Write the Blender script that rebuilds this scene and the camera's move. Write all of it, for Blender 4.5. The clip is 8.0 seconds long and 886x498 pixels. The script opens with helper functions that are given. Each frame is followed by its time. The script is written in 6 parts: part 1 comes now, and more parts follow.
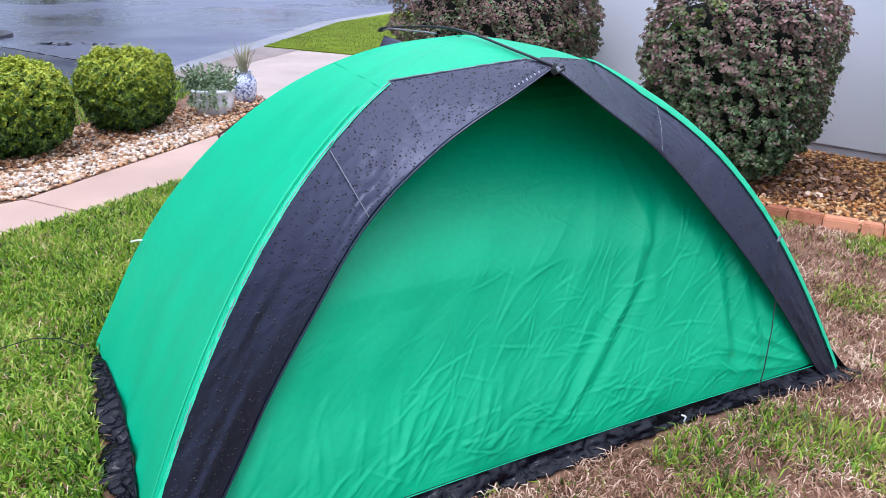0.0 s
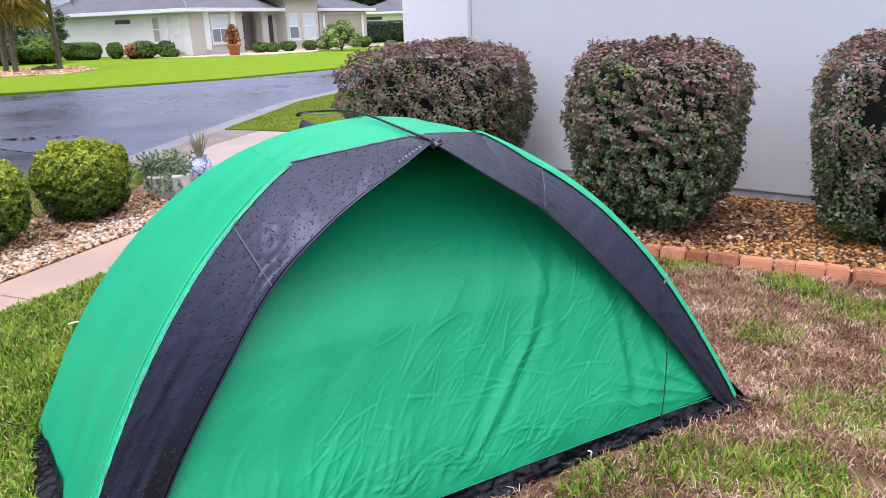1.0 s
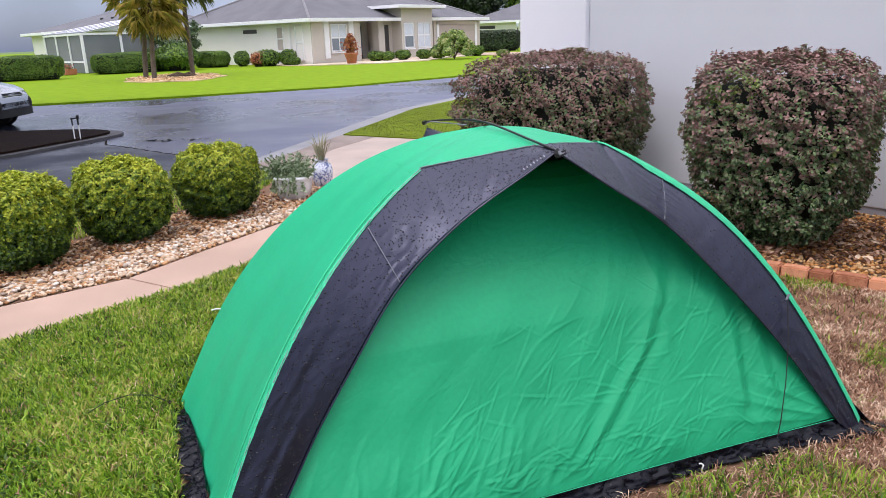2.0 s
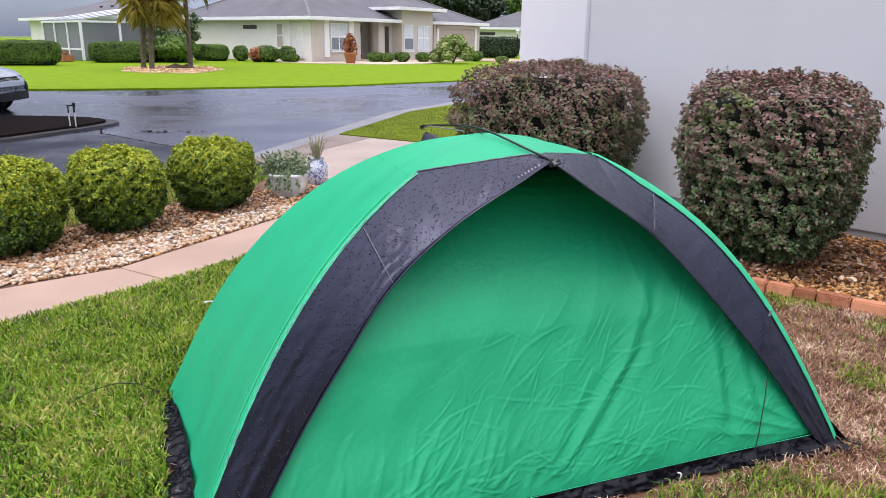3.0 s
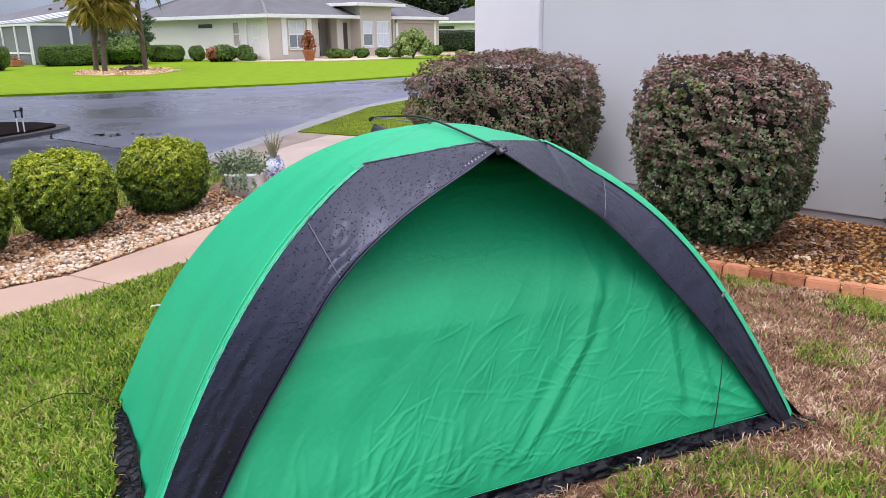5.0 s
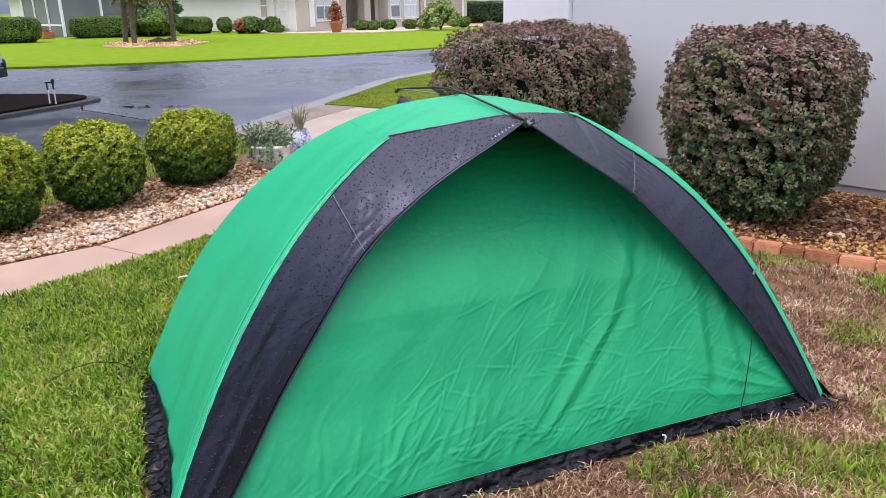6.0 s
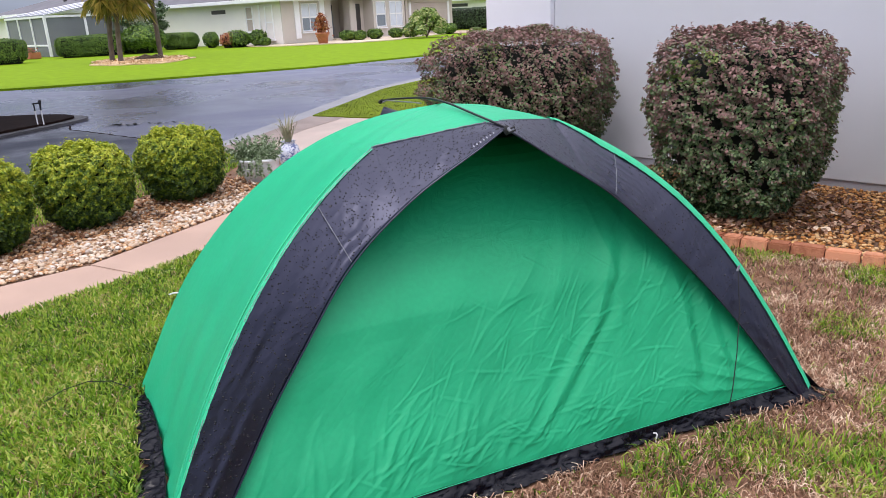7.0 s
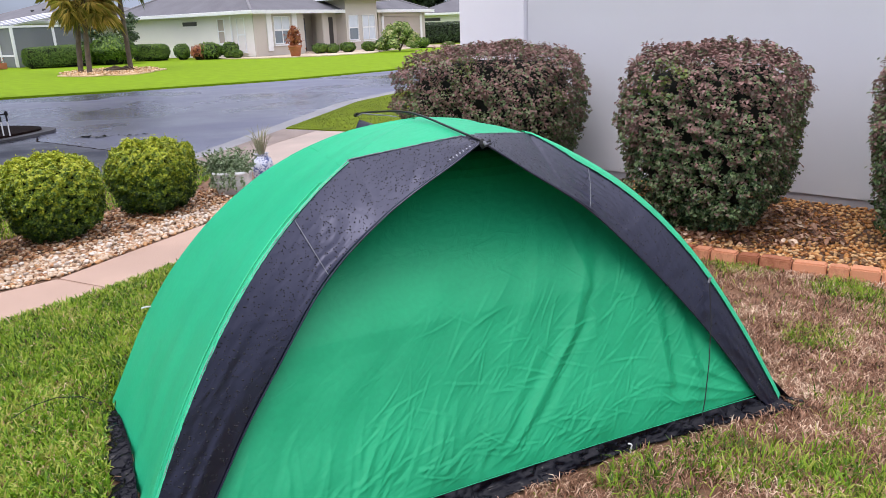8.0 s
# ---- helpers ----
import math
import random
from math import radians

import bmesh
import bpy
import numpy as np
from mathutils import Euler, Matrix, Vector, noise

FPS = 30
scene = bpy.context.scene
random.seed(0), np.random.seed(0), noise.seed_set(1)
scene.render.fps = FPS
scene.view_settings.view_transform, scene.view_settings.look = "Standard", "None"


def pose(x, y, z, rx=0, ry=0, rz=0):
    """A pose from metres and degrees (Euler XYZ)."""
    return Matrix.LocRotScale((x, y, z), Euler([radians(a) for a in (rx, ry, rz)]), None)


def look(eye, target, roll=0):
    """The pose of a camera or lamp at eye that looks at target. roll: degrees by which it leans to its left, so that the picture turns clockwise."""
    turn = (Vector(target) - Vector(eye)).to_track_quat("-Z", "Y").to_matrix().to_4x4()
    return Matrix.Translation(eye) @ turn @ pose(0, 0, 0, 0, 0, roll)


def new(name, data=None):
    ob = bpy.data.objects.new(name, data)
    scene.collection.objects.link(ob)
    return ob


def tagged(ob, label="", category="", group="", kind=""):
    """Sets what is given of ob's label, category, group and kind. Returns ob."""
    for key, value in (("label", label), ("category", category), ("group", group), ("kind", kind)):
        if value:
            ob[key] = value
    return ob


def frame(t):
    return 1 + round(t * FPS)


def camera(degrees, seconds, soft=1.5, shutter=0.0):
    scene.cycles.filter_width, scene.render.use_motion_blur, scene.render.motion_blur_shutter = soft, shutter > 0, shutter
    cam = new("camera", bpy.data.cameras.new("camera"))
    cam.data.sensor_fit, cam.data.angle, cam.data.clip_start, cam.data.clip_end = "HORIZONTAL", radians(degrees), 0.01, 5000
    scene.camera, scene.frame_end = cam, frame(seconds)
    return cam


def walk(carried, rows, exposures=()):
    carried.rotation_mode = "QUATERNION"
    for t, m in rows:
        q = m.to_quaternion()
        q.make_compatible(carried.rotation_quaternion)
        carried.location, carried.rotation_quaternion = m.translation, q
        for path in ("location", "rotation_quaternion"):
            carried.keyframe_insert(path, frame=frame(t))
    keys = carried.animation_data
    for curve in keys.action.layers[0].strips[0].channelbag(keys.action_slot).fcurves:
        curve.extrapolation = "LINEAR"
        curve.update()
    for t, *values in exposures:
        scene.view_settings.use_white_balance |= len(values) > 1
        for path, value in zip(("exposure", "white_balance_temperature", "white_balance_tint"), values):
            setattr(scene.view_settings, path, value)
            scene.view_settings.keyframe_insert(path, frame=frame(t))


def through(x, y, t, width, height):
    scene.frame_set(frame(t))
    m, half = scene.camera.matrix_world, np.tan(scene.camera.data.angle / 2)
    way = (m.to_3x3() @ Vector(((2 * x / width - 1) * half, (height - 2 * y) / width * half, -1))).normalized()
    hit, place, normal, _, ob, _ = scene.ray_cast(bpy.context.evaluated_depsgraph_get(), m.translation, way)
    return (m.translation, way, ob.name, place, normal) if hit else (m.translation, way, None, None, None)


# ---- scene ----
cam = camera(62.6, 8.0, soft=0.65)
PATH = [
    (0, (-0.268, 0.291, 1.415), (-0.443, 2.132, 0.654), 1.4),
    (0.5, (-0.236, 0.112, 1.45), (-0.401, 1.96, 0.702), 2.3),
    (1, (-0.002, 0.107, 1.473), (-0.131, 2.013, 0.88), -1.9),
    (1.5, (0.034, 0.074, 1.481), (-0.318, 1.958, 0.911), -3.8),
    (1.7, (0.004, 0.041, 1.485), (-0.384, 1.92, 0.923), -3.1),
    (2.8, (-0.083, -0.049, 1.502), (-0.471, 1.829, 0.935), 0.4),
    (3, (-0.044, -0.047, 1.502), (-0.428, 1.836, 0.949), 0.7),
    (3.5, (0.033, 0.019, 1.497), (-0.322, 1.914, 0.964), -3.5),
    (4, (0.023, 0.043, 1.502), (-0.301, 1.947, 0.982), -4.9),
    (4.5, (0.022, 0.014, 1.485), (-0.248, 1.92, 0.942), -2.5),
    (5, (0.009, 0.005, 1.479), (-0.288, 1.9, 0.913), -0.7),
    (5.2, (0.001, -0.01, 1.479), (-0.334, 1.87, 0.885), -0.4),
    (6.3, (0.018, 0.033, 1.472), (-0.365, 1.891, 0.839), -1.4),
    (6.5, (0.038, 0.003, 1.482), (-0.345, 1.863, 0.852), -2.5),
    (7, (0.038, 0.005, 1.485), (-0.311, 1.875, 0.868), -2.7),
    (7.5, (0.028, 0.004, 1.491), (-0.29, 1.886, 0.89), -2.5),
    (8, (0.028, -0.006, 1.487), (-0.248, 1.886, 0.901), -2.1),
]
EXPOSURES = [(0.0, 0.17, 5600, 16), (0.5, 0.16, 5700, 16), (1.0, 0.07, 6050, 17), (1.7, -0.07, 6350, 17), (8.0, -0.07, 6350, 17)]
walk(cam, [(t, look(eye, target, roll)) for t, eye, target, roll in PATH], EXPOSURES)

# ---- world and sun: bright, thinly overcast after rain ----
world = bpy.data.worlds.new("overcast_sky")
scene.world = world
world.use_nodes = True
wn, wl = world.node_tree.nodes, world.node_tree.links
wn.clear()
w_out = wn.new("ShaderNodeOutputWorld")
w_sky = wn.new("ShaderNodeTexSky")
w_sky.sky_type, w_sky.sun_disc = "NISHITA", False
w_sky.sun_elevation, w_sky.sun_rotation = radians(65), radians(211)
w_bg1 = wn.new("ShaderNodeBackground")
w_bg1.inputs[1].default_value = 0.038
w_tc = wn.new("ShaderNodeTexCoord")
w_sep = wn.new("ShaderNodeSeparateXYZ")
w_ramp = wn.new("ShaderNodeValToRGB")
w_ramp.color_ramp.elements[0].position, w_ramp.color_ramp.elements[0].color = 0.0, (0.115, 0.155, 0.25, 1)
w_ramp.color_ramp.elements[1].position, w_ramp.color_ramp.elements[1].color = 0.9, (1.72, 1.72, 1.84, 1)
w_noise = wn.new("ShaderNodeTexNoise")
w_noise.inputs["Scale"].default_value, w_noise.inputs["Detail"].default_value = 3.0, 6
w_cl = wn.new("ShaderNodeMapRange")
w_cl.inputs[1].default_value, w_cl.inputs[2].default_value = 0.3, 0.7
w_cl.inputs[3].default_value, w_cl.inputs[4].default_value = 0.6, 1.36
w_mul = wn.new("ShaderNodeMix")
w_mul.data_type, w_mul.blend_type = "RGBA", "MULTIPLY"
w_mul.inputs[0].default_value = 1.0
w_bg2 = wn.new("ShaderNodeBackground")
w_bg2.inputs[1].default_value = 1.4
w_add = wn.new("ShaderNodeAddShader")
wl.new(w_sky.outputs[0], w_bg1.inputs[0])
wl.new(w_tc.outputs["Generated"], w_sep.inputs[0])
wl.new(w_sep.outputs["Z"], w_ramp.inputs[0])
wl.new(w_tc.outputs["Generated"], w_noise.inputs["Vector"])
wl.new(w_noise.outputs[0], w_cl.inputs[0])
wl.new(w_ramp.outputs[0], w_mul.inputs[6])
wl.new(w_cl.outputs[0], w_mul.inputs[7])
wl.new(w_mul.outputs[2], w_bg2.inputs[0])
wl.new(w_bg1.outputs[0], w_add.inputs[0])
wl.new(w_bg2.outputs[0], w_add.inputs[1])
wl.new(w_add.outputs[0], w_out.inputs[0])

sun = new("sun", bpy.data.lights.new("sun", "SUN"))
sun.data.energy, sun.data.angle, sun.data.color = 1.2, radians(24), (1.0, 0.96, 0.9)
sun.matrix_world = look((-2.8, -2.2, 12), (0, 2.5, 0))

rng = np.random.default_rng(7)


# ---- materials ----
def mat(name, base, rough=0.6, var=0.2, scale=4.0, bump=0.2, bscale=60.0, metal=0.0, second=None, per_object=0.0, spec=0.5, coat=0.0, rough_var=0.0):
    """A surface with large stains and fine grain, in metres of the thing's own coordinates."""
    m = bpy.data.materials.new(name)
    m.use_nodes = True
    n, l = m.node_tree.nodes, m.node_tree.links
    b = n["Principled BSDF"]
    tc = n.new("ShaderNodeTexCoord")
    big, fine = n.new("ShaderNodeTexNoise"), n.new("ShaderNodeTexNoise")
    big.inputs["Scale"].default_value, big.inputs["Detail"].default_value = scale, 5
    fine.inputs["Scale"].default_value, fine.inputs["Detail"].default_value = bscale, 4
    l.new(tc.outputs["Object"], big.inputs["Vector"])
    l.new(tc.outputs["Object"], fine.inputs["Vector"])
    ramp = n.new("ShaderNodeValToRGB")
    lo = [c * (1 - var) for c in base]
    hi = second or [min(1, c * (1 + var)) for c in base]
    ramp.color_ramp.elements[0].position, ramp.color_ramp.elements[0].color = 0.32, (*lo, 1)
    ramp.color_ramp.elements[1].position, ramp.color_ramp.elements[1].color = 0.68, (*hi, 1)
    both = n.new("ShaderNodeMath")
    both.operation = "MULTIPLY_ADD"
    both.inputs[1].default_value = 0.35
    l.new(fine.outputs[0], both.inputs[0])
    half = n.new("ShaderNodeMath")
    half.operation = "MULTIPLY"
    half.inputs[1].default_value = 0.65
    l.new(big.outputs[0], half.inputs[0])
    l.new(half.outputs[0], both.inputs[2])
    fac = both.outputs[0]
    if per_object:
        info = n.new("ShaderNodeObjectInfo")
        shift = n.new("ShaderNodeMath")
        shift.operation = "MULTIPLY_ADD"
        shift.inputs[1].default_value = per_object
        l.new(info.outputs["Random"], shift.inputs[0])
        sub = n.new("ShaderNodeMath")
        sub.operation = "SUBTRACT"
        sub.inputs[1].default_value = per_object / 2
        l.new(fac, sub.inputs[0])
        l.new(sub.outputs[0], shift.inputs[2])
        fac = shift.outputs[0]
    l.new(fac, ramp.inputs[0])
    l.new(ramp.outputs[0], b.inputs["Base Color"])
    b.inputs["Roughness"].default_value, b.inputs["Metallic"].default_value = rough, metal
    b.inputs["Specular IOR Level"].default_value, b.inputs["Coat Weight"].default_value = spec, coat
    if rough_var:
        rr = n.new("ShaderNodeMapRange")
        rr.inputs[1].default_value, rr.inputs[2].default_value = 0.35, 0.65
        rr.inputs[3].default_value, rr.inputs[4].default_value = rough - rough_var, rough + rough_var
        l.new(big.outputs[0], rr.inputs[0])
        l.new(rr.outputs[0], b.inputs["Roughness"])
    if bump:
        bp = n.new("ShaderNodeBump")
        bp.inputs["Strength"].default_value, bp.inputs["Distance"].default_value = bump, 0.004
        l.new(fine.outputs[0], bp.inputs["Height"])
        l.new(bp.outputs[0], b.inputs["Normal"])
    return m


def islands(name, colours, rough=0.5, through=0.25, patch=3.0, weight=0.5, spec=0.4, rise=0.0, middle=0.0):
    """Leaves, blades or stones of one mesh: each island takes its own colour from the ramp, in loose patches."""
    m = bpy.data.materials.new(name)
    m.use_nodes = True
    n, l = m.node_tree.nodes, m.node_tree.links
    b = n["Principled BSDF"]
    geo, tc, noi = n.new("ShaderNodeNewGeometry"), n.new("ShaderNodeTexCoord"), n.new("ShaderNodeTexNoise")
    noi.inputs["Scale"].default_value, noi.inputs["Detail"].default_value = patch, 3
    l.new(tc.outputs["Object"], noi.inputs["Vector"])
    st = n.new("ShaderNodeMapRange")
    st.inputs[1].default_value, st.inputs[2].default_value = 0.3, 0.7
    l.new(noi.outputs[0], st.inputs[0])
    mix = n.new("ShaderNodeMix")
    mix.inputs[0].default_value = weight
    l.new(geo.outputs["Random Per Island"], mix.inputs[2])
    l.new(st.outputs[0], mix.inputs[3])
    ramp = n.new("ShaderNodeValToRGB")
    els = ramp.color_ramp.elements
    while len(els) < len(colours):
        els.new(0.5)
    for k, c in enumerate(colours):
        els[k].position, els[k].color = 0.12 + 0.76 * k / (len(colours) - 1), (*c, 1)
    l.new(mix.outputs[0], ramp.inputs[0])
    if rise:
        # later colours higher up: young growth, and the boxwood's shaded foot put into colour
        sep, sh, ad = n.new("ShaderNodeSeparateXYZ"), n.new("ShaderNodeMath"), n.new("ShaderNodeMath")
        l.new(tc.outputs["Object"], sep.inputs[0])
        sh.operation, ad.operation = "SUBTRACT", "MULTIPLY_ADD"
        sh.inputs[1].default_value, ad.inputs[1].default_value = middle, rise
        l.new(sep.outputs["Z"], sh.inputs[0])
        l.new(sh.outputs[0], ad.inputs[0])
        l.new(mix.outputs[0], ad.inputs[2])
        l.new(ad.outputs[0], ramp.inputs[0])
    l.new(ramp.outputs[0], b.inputs["Base Color"])
    b.inputs["Roughness"].default_value, b.inputs["Specular IOR Level"].default_value = rough, spec
    if through:
        tr, ms = n.new("ShaderNodeBsdfTranslucent"), n.new("ShaderNodeMixShader")
        l.new(ramp.outputs[0], tr.inputs[0])
        ms.inputs[0].default_value = through
        l.new(b.outputs[0], ms.inputs[1])
        l.new(tr.outputs[0], ms.inputs[2])
        l.new(ms.outputs[0], n["Material Output"].inputs[0])
    return m


def cloth(name, base, rough, through, crease=0.35, spec=0.4):
    """Thin coated nylon: fine creases, a faint weave, some light through it."""
    m = mat(name, base, rough, 0.1, 3.0, 0.0, spec=spec)
    n, l = m.node_tree.nodes, m.node_tree.links
    b = n["Principled BSDF"]
    tc = n.new("ShaderNodeTexCoord")
    mp = n.new("ShaderNodeMapping")
    turn = n.new("ShaderNodeMapping")
    turn.inputs["Rotation"].default_value = (0.0, radians(-50), 0.0)
    mp.inputs["Scale"].default_value = (1.0, 1.0, 0.28)
    l.new(tc.outputs["Object"], turn.inputs[0])
    l.new(turn.outputs[0], mp.inputs[0])
    a, c = n.new("ShaderNodeTexNoise"), n.new("ShaderNodeTexNoise")
    a.inputs["Scale"].default_value, a.inputs["Detail"].default_value, a.inputs["Distortion"].default_value = 8.0, 5, 0.6
    c.inputs["Scale"].default_value, c.inputs["Detail"].default_value, c.inputs["Distortion"].default_value = 12.0, 3, 0.9
    l.new(mp.outputs[0], a.inputs["Vector"])
    l.new(mp.outputs[0], c.inputs["Vector"])
    half = n.new("ShaderNodeMath")
    half.operation = "SUBTRACT"
    half.inputs[1].default_value = 0.5
    ridge = n.new("ShaderNodeMath")
    ridge.operation = "ABSOLUTE"
    l.new(c.outputs[0], half.inputs[0])
    l.new(half.outputs[0], ridge.inputs[0])
    ad = n.new("ShaderNodeMath")
    ad.operation = "MULTIPLY_ADD"
    ad.inputs[1].default_value = -0.8
    l.new(ridge.outputs[0], ad.inputs[0])
    l.new(a.outputs[0], ad.inputs[2])
    bp = n.new("ShaderNodeBump")
    bp.inputs["Strength"].default_value, bp.inputs["Distance"].default_value = crease, 0.02
    l.new(ad.outputs[0], bp.inputs["Height"])
    l.new(bp.outputs[0], b.inputs["Normal"])
    if through:
        tr, ms = n.new("ShaderNodeBsdfTranslucent"), n.new("ShaderNodeMixShader")
        tr.inputs[0].default_value = (*base, 1)
        l.new(bp.outputs[0], tr.inputs["Normal"])
        ms.inputs[0].default_value = through
        l.new(b.outputs[0], ms.inputs[1])
        l.new(tr.outputs[0], ms.inputs[2])
        l.new(ms.outputs[0], n["Material Output"].inputs[0])
    return m


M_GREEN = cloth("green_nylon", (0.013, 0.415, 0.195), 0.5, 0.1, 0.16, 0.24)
# Darker copy of the same nylon: the front wall's shade is in its colour
M_SLACK = cloth("creased_nylon_shaded", (0.010, 0.318, 0.138), 0.48, 0.03, 0.36, 0.24)
M_PIPING = cloth("pale_green_seam", (0.03, 0.5, 0.24), 0.5, 0.1)
M_DARK = cloth("charcoal_nylon", (0.0045, 0.005, 0.012), 0.37, 0.0, 0.2, 0.78)
_b = M_DARK.node_tree.nodes["Principled BSDF"]
_b.inputs["Sheen Weight"].default_value, _b.inputs["Sheen Roughness"].default_value, _b.inputs["Sheen Tint"].default_value = 0.08, 0.3, (0.6, 0.64, 1.0, 1)
M_DARK.node_tree.nodes["Principled BSDF"].inputs["Specular Tint"].default_value = (0.72, 0.74, 1.0, 1)
M_SKIRT = cloth("black_skirt", (0.003, 0.003, 0.006), 0.2, 0.0, 0.7, 0.22)
# Mostly clear black veil, layered to grade the painted shade under the brow
M_SHADE_VEIL = mat("shade_veil", (0.01, 0.012, 0.011), 0.8, 0.2, 40, 0.0, spec=0.1)
_n, _l = M_SHADE_VEIL.node_tree.nodes, M_SHADE_VEIL.node_tree.links
_tr, _ms = _n.new("ShaderNodeBsdfTransparent"), _n.new("ShaderNodeMixShader")
_ms.inputs[0].default_value = 0.86
_l.new(_n["Principled BSDF"].outputs[0], _ms.inputs[1])
_l.new(_tr.outputs[0], _ms.inputs[2])
_l.new(_ms.outputs[0], _n["Material Output"].inputs[0])
M_THREAD = mat("grey_thread", (0.2, 0.21, 0.23), 0.7, 0.2, 40, 0.2, 200)
M_SEAM = mat("dull_seam", (0.17, 0.18, 0.19), 0.7, 0.3, 60, 0.2, 200)
M_POLE = mat("black_pole", (0.006, 0.006, 0.007), 0.4, 0.1, 10, 0.0)
M_CORD = mat("black_cord", (0.015, 0.015, 0.016), 0.8, 0.3, 200, 0.3, 900)
M_WHITE = mat("white_plastic", (0.75, 0.75, 0.72), 0.4, 0.08, 30, 0.05)
M_PRINT = mat("grey_print", (0.42, 0.42, 0.46), 0.6, 0.1, 30, 0.0)
M_DROP = mat("water_drop", (0.008, 0.008, 0.014), 0.2, 0.1, 50, 0.0, spec=0.45)

M_GROUND = mat("far_soil", (0.10, 0.16, 0.035), 0.9, 0.3, 0.6, 0.3, 20)
M_SOIL = mat("lawn_soil", (0.10, 0.048, 0.022), 0.85, 0.5, 9, 1.0, 90, second=(0.29, 0.155, 0.085))
M_FARLAWN = mat("mown_lawn", (0.168, 0.272, 0.005), 0.95, 0.18, 2.2, 0.8, 30, spec=0.1)
M_SOD = mat("verge_sod", (0.135, 0.185, 0.008), 0.95, 0.3, 2.2, 0.8, 30, spec=0.1)
M_ASPHALT = mat("wet_asphalt", (0.058, 0.064, 0.108), 0.3, 0.55, 0.3, 0.2, 90, rough_var=0.17, spec=0.6)
# Darker than the road: the oak's dark reflection is put into this colour
M_COURT = mat("court_asphalt", (0.026, 0.030, 0.044), 0.42, 0.55, 0.7, 0.3, 90, rough_var=0.24, spec=0.35)
M_APRON = mat("stained_concrete", (0.25, 0.19, 0.155), 0.6, 0.3, 2.2, 0.4, 120)
M_CONCRETE = mat("damp_concrete", (0.42, 0.29, 0.22), 0.65, 0.16, 1.6, 0.35, 160, per_object=0.08)
M_DRIVE = mat("driveway_concrete", (0.42, 0.33, 0.275), 0.65, 0.16, 1.6, 0.35, 160)
M_GUTTER = mat("gutter_concrete", (0.23, 0.225, 0.23), 0.45, 0.25, 1.2, 0.4, 90)
M_KERB = mat("dark_kerb", (0.065, 0.062, 0.064), 0.6, 0.3, 2, 0.5, 60)
M_BRICK = mat("terracotta_brick", (0.46, 0.155, 0.07), 0.75, 0.35, 14, 0.8, 90, second=(0.62, 0.27, 0.14), per_object=0.5)
M_WALL = mat("painted_stucco", (0.62, 0.63, 0.65), 0.85, 0.05, 0.9, 0.22, 220)
M_WALL2 = mat("white_stucco", (0.78, 0.78, 0.81), 0.85, 0.04, 0.9, 0.5, 220)
M_PLINTH = mat("grey_plinth", (0.40, 0.40, 0.43), 0.85, 0.12, 3, 0.4, 150)
M_BED = mat("bed_soil", (0.12, 0.065, 0.035), 0.9, 0.4, 8, 0.8, 80)
M_MULCH = mat("dark_mulch", (0.016, 0.009, 0.007), 0.95, 0.5, 6, 1.0, 40, spec=0.08)
M_PALEMULCH = mat("pale_mulch", (0.60, 0.43, 0.26), 0.9, 0.3, 3, 1.0, 30)
M_STONE = mat("river_stone", (0.46, 0.30, 0.18), 0.5, 0.45, 16, 0.3, 90, second=(0.70, 0.59, 0.46), per_object=0.85)
M_STONES = islands("river_stones", [(0.15, 0.065, 0.03), (0.38, 0.18, 0.07), (0.56, 0.32, 0.14), (0.68, 0.52, 0.36), (0.42, 0.21, 0.085)], 0.5, 0.0, 2, 0.2)
M_PALE = mat("pale_stone", (0.38, 0.25, 0.15), 0.5, 0.45, 14, 0.3, 90, second=(0.70, 0.62, 0.53), per_object=0.9)
M_PALES = islands("pale_stones", [(0.20, 0.10, 0.045), (0.42, 0.28, 0.165), (0.54, 0.42, 0.30), (0.68, 0.58, 0.46), (0.44, 0.25, 0.12)], 0.5, 0.0, 2, 0.2)
M_PEBBLE = mat("amber_pebble", (0.27, 0.115, 0.035), 0.45, 0.5, 22, 0.3, 90, second=(0.66, 0.42, 0.20), per_object=0.85)
M_PEBBLES = islands("amber_pebbles", [(0.10, 0.04, 0.012), (0.32, 0.12, 0.028), (0.54, 0.24, 0.06), (0.70, 0.44, 0.19), (0.40, 0.15, 0.035)], 0.45, 0.0, 2, 0.25)
M_BLADES = islands("green_grass", [(0.025, 0.065, 0.004), (0.09, 0.19, 0.008), (0.205, 0.37, 0.018), (0.345, 0.475, 0.042), (0.53, 0.48, 0.14)], 0.5, 0.3, 3, 0.36)
M_VERGE = islands("verge_blades", [(0.05, 0.075, 0.008), (0.10, 0.14, 0.012), (0.16, 0.19, 0.02), (0.23, 0.24, 0.04)], 0.5, 0.25, 2, 0.3)
M_STRAW = islands("dry_thatch", [(0.045, 0.018, 0.008), (0.23, 0.105, 0.055), (0.44, 0.255, 0.16), (0.82, 0.64, 0.46)], 0.6, 0.1, 5, 0.42)
# Lower leaves come out darker: shade at the shrub's foot is in the ramp
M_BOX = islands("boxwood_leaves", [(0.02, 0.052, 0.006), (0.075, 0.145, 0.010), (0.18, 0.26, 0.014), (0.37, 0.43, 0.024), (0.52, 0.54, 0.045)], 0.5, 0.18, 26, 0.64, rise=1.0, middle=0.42)
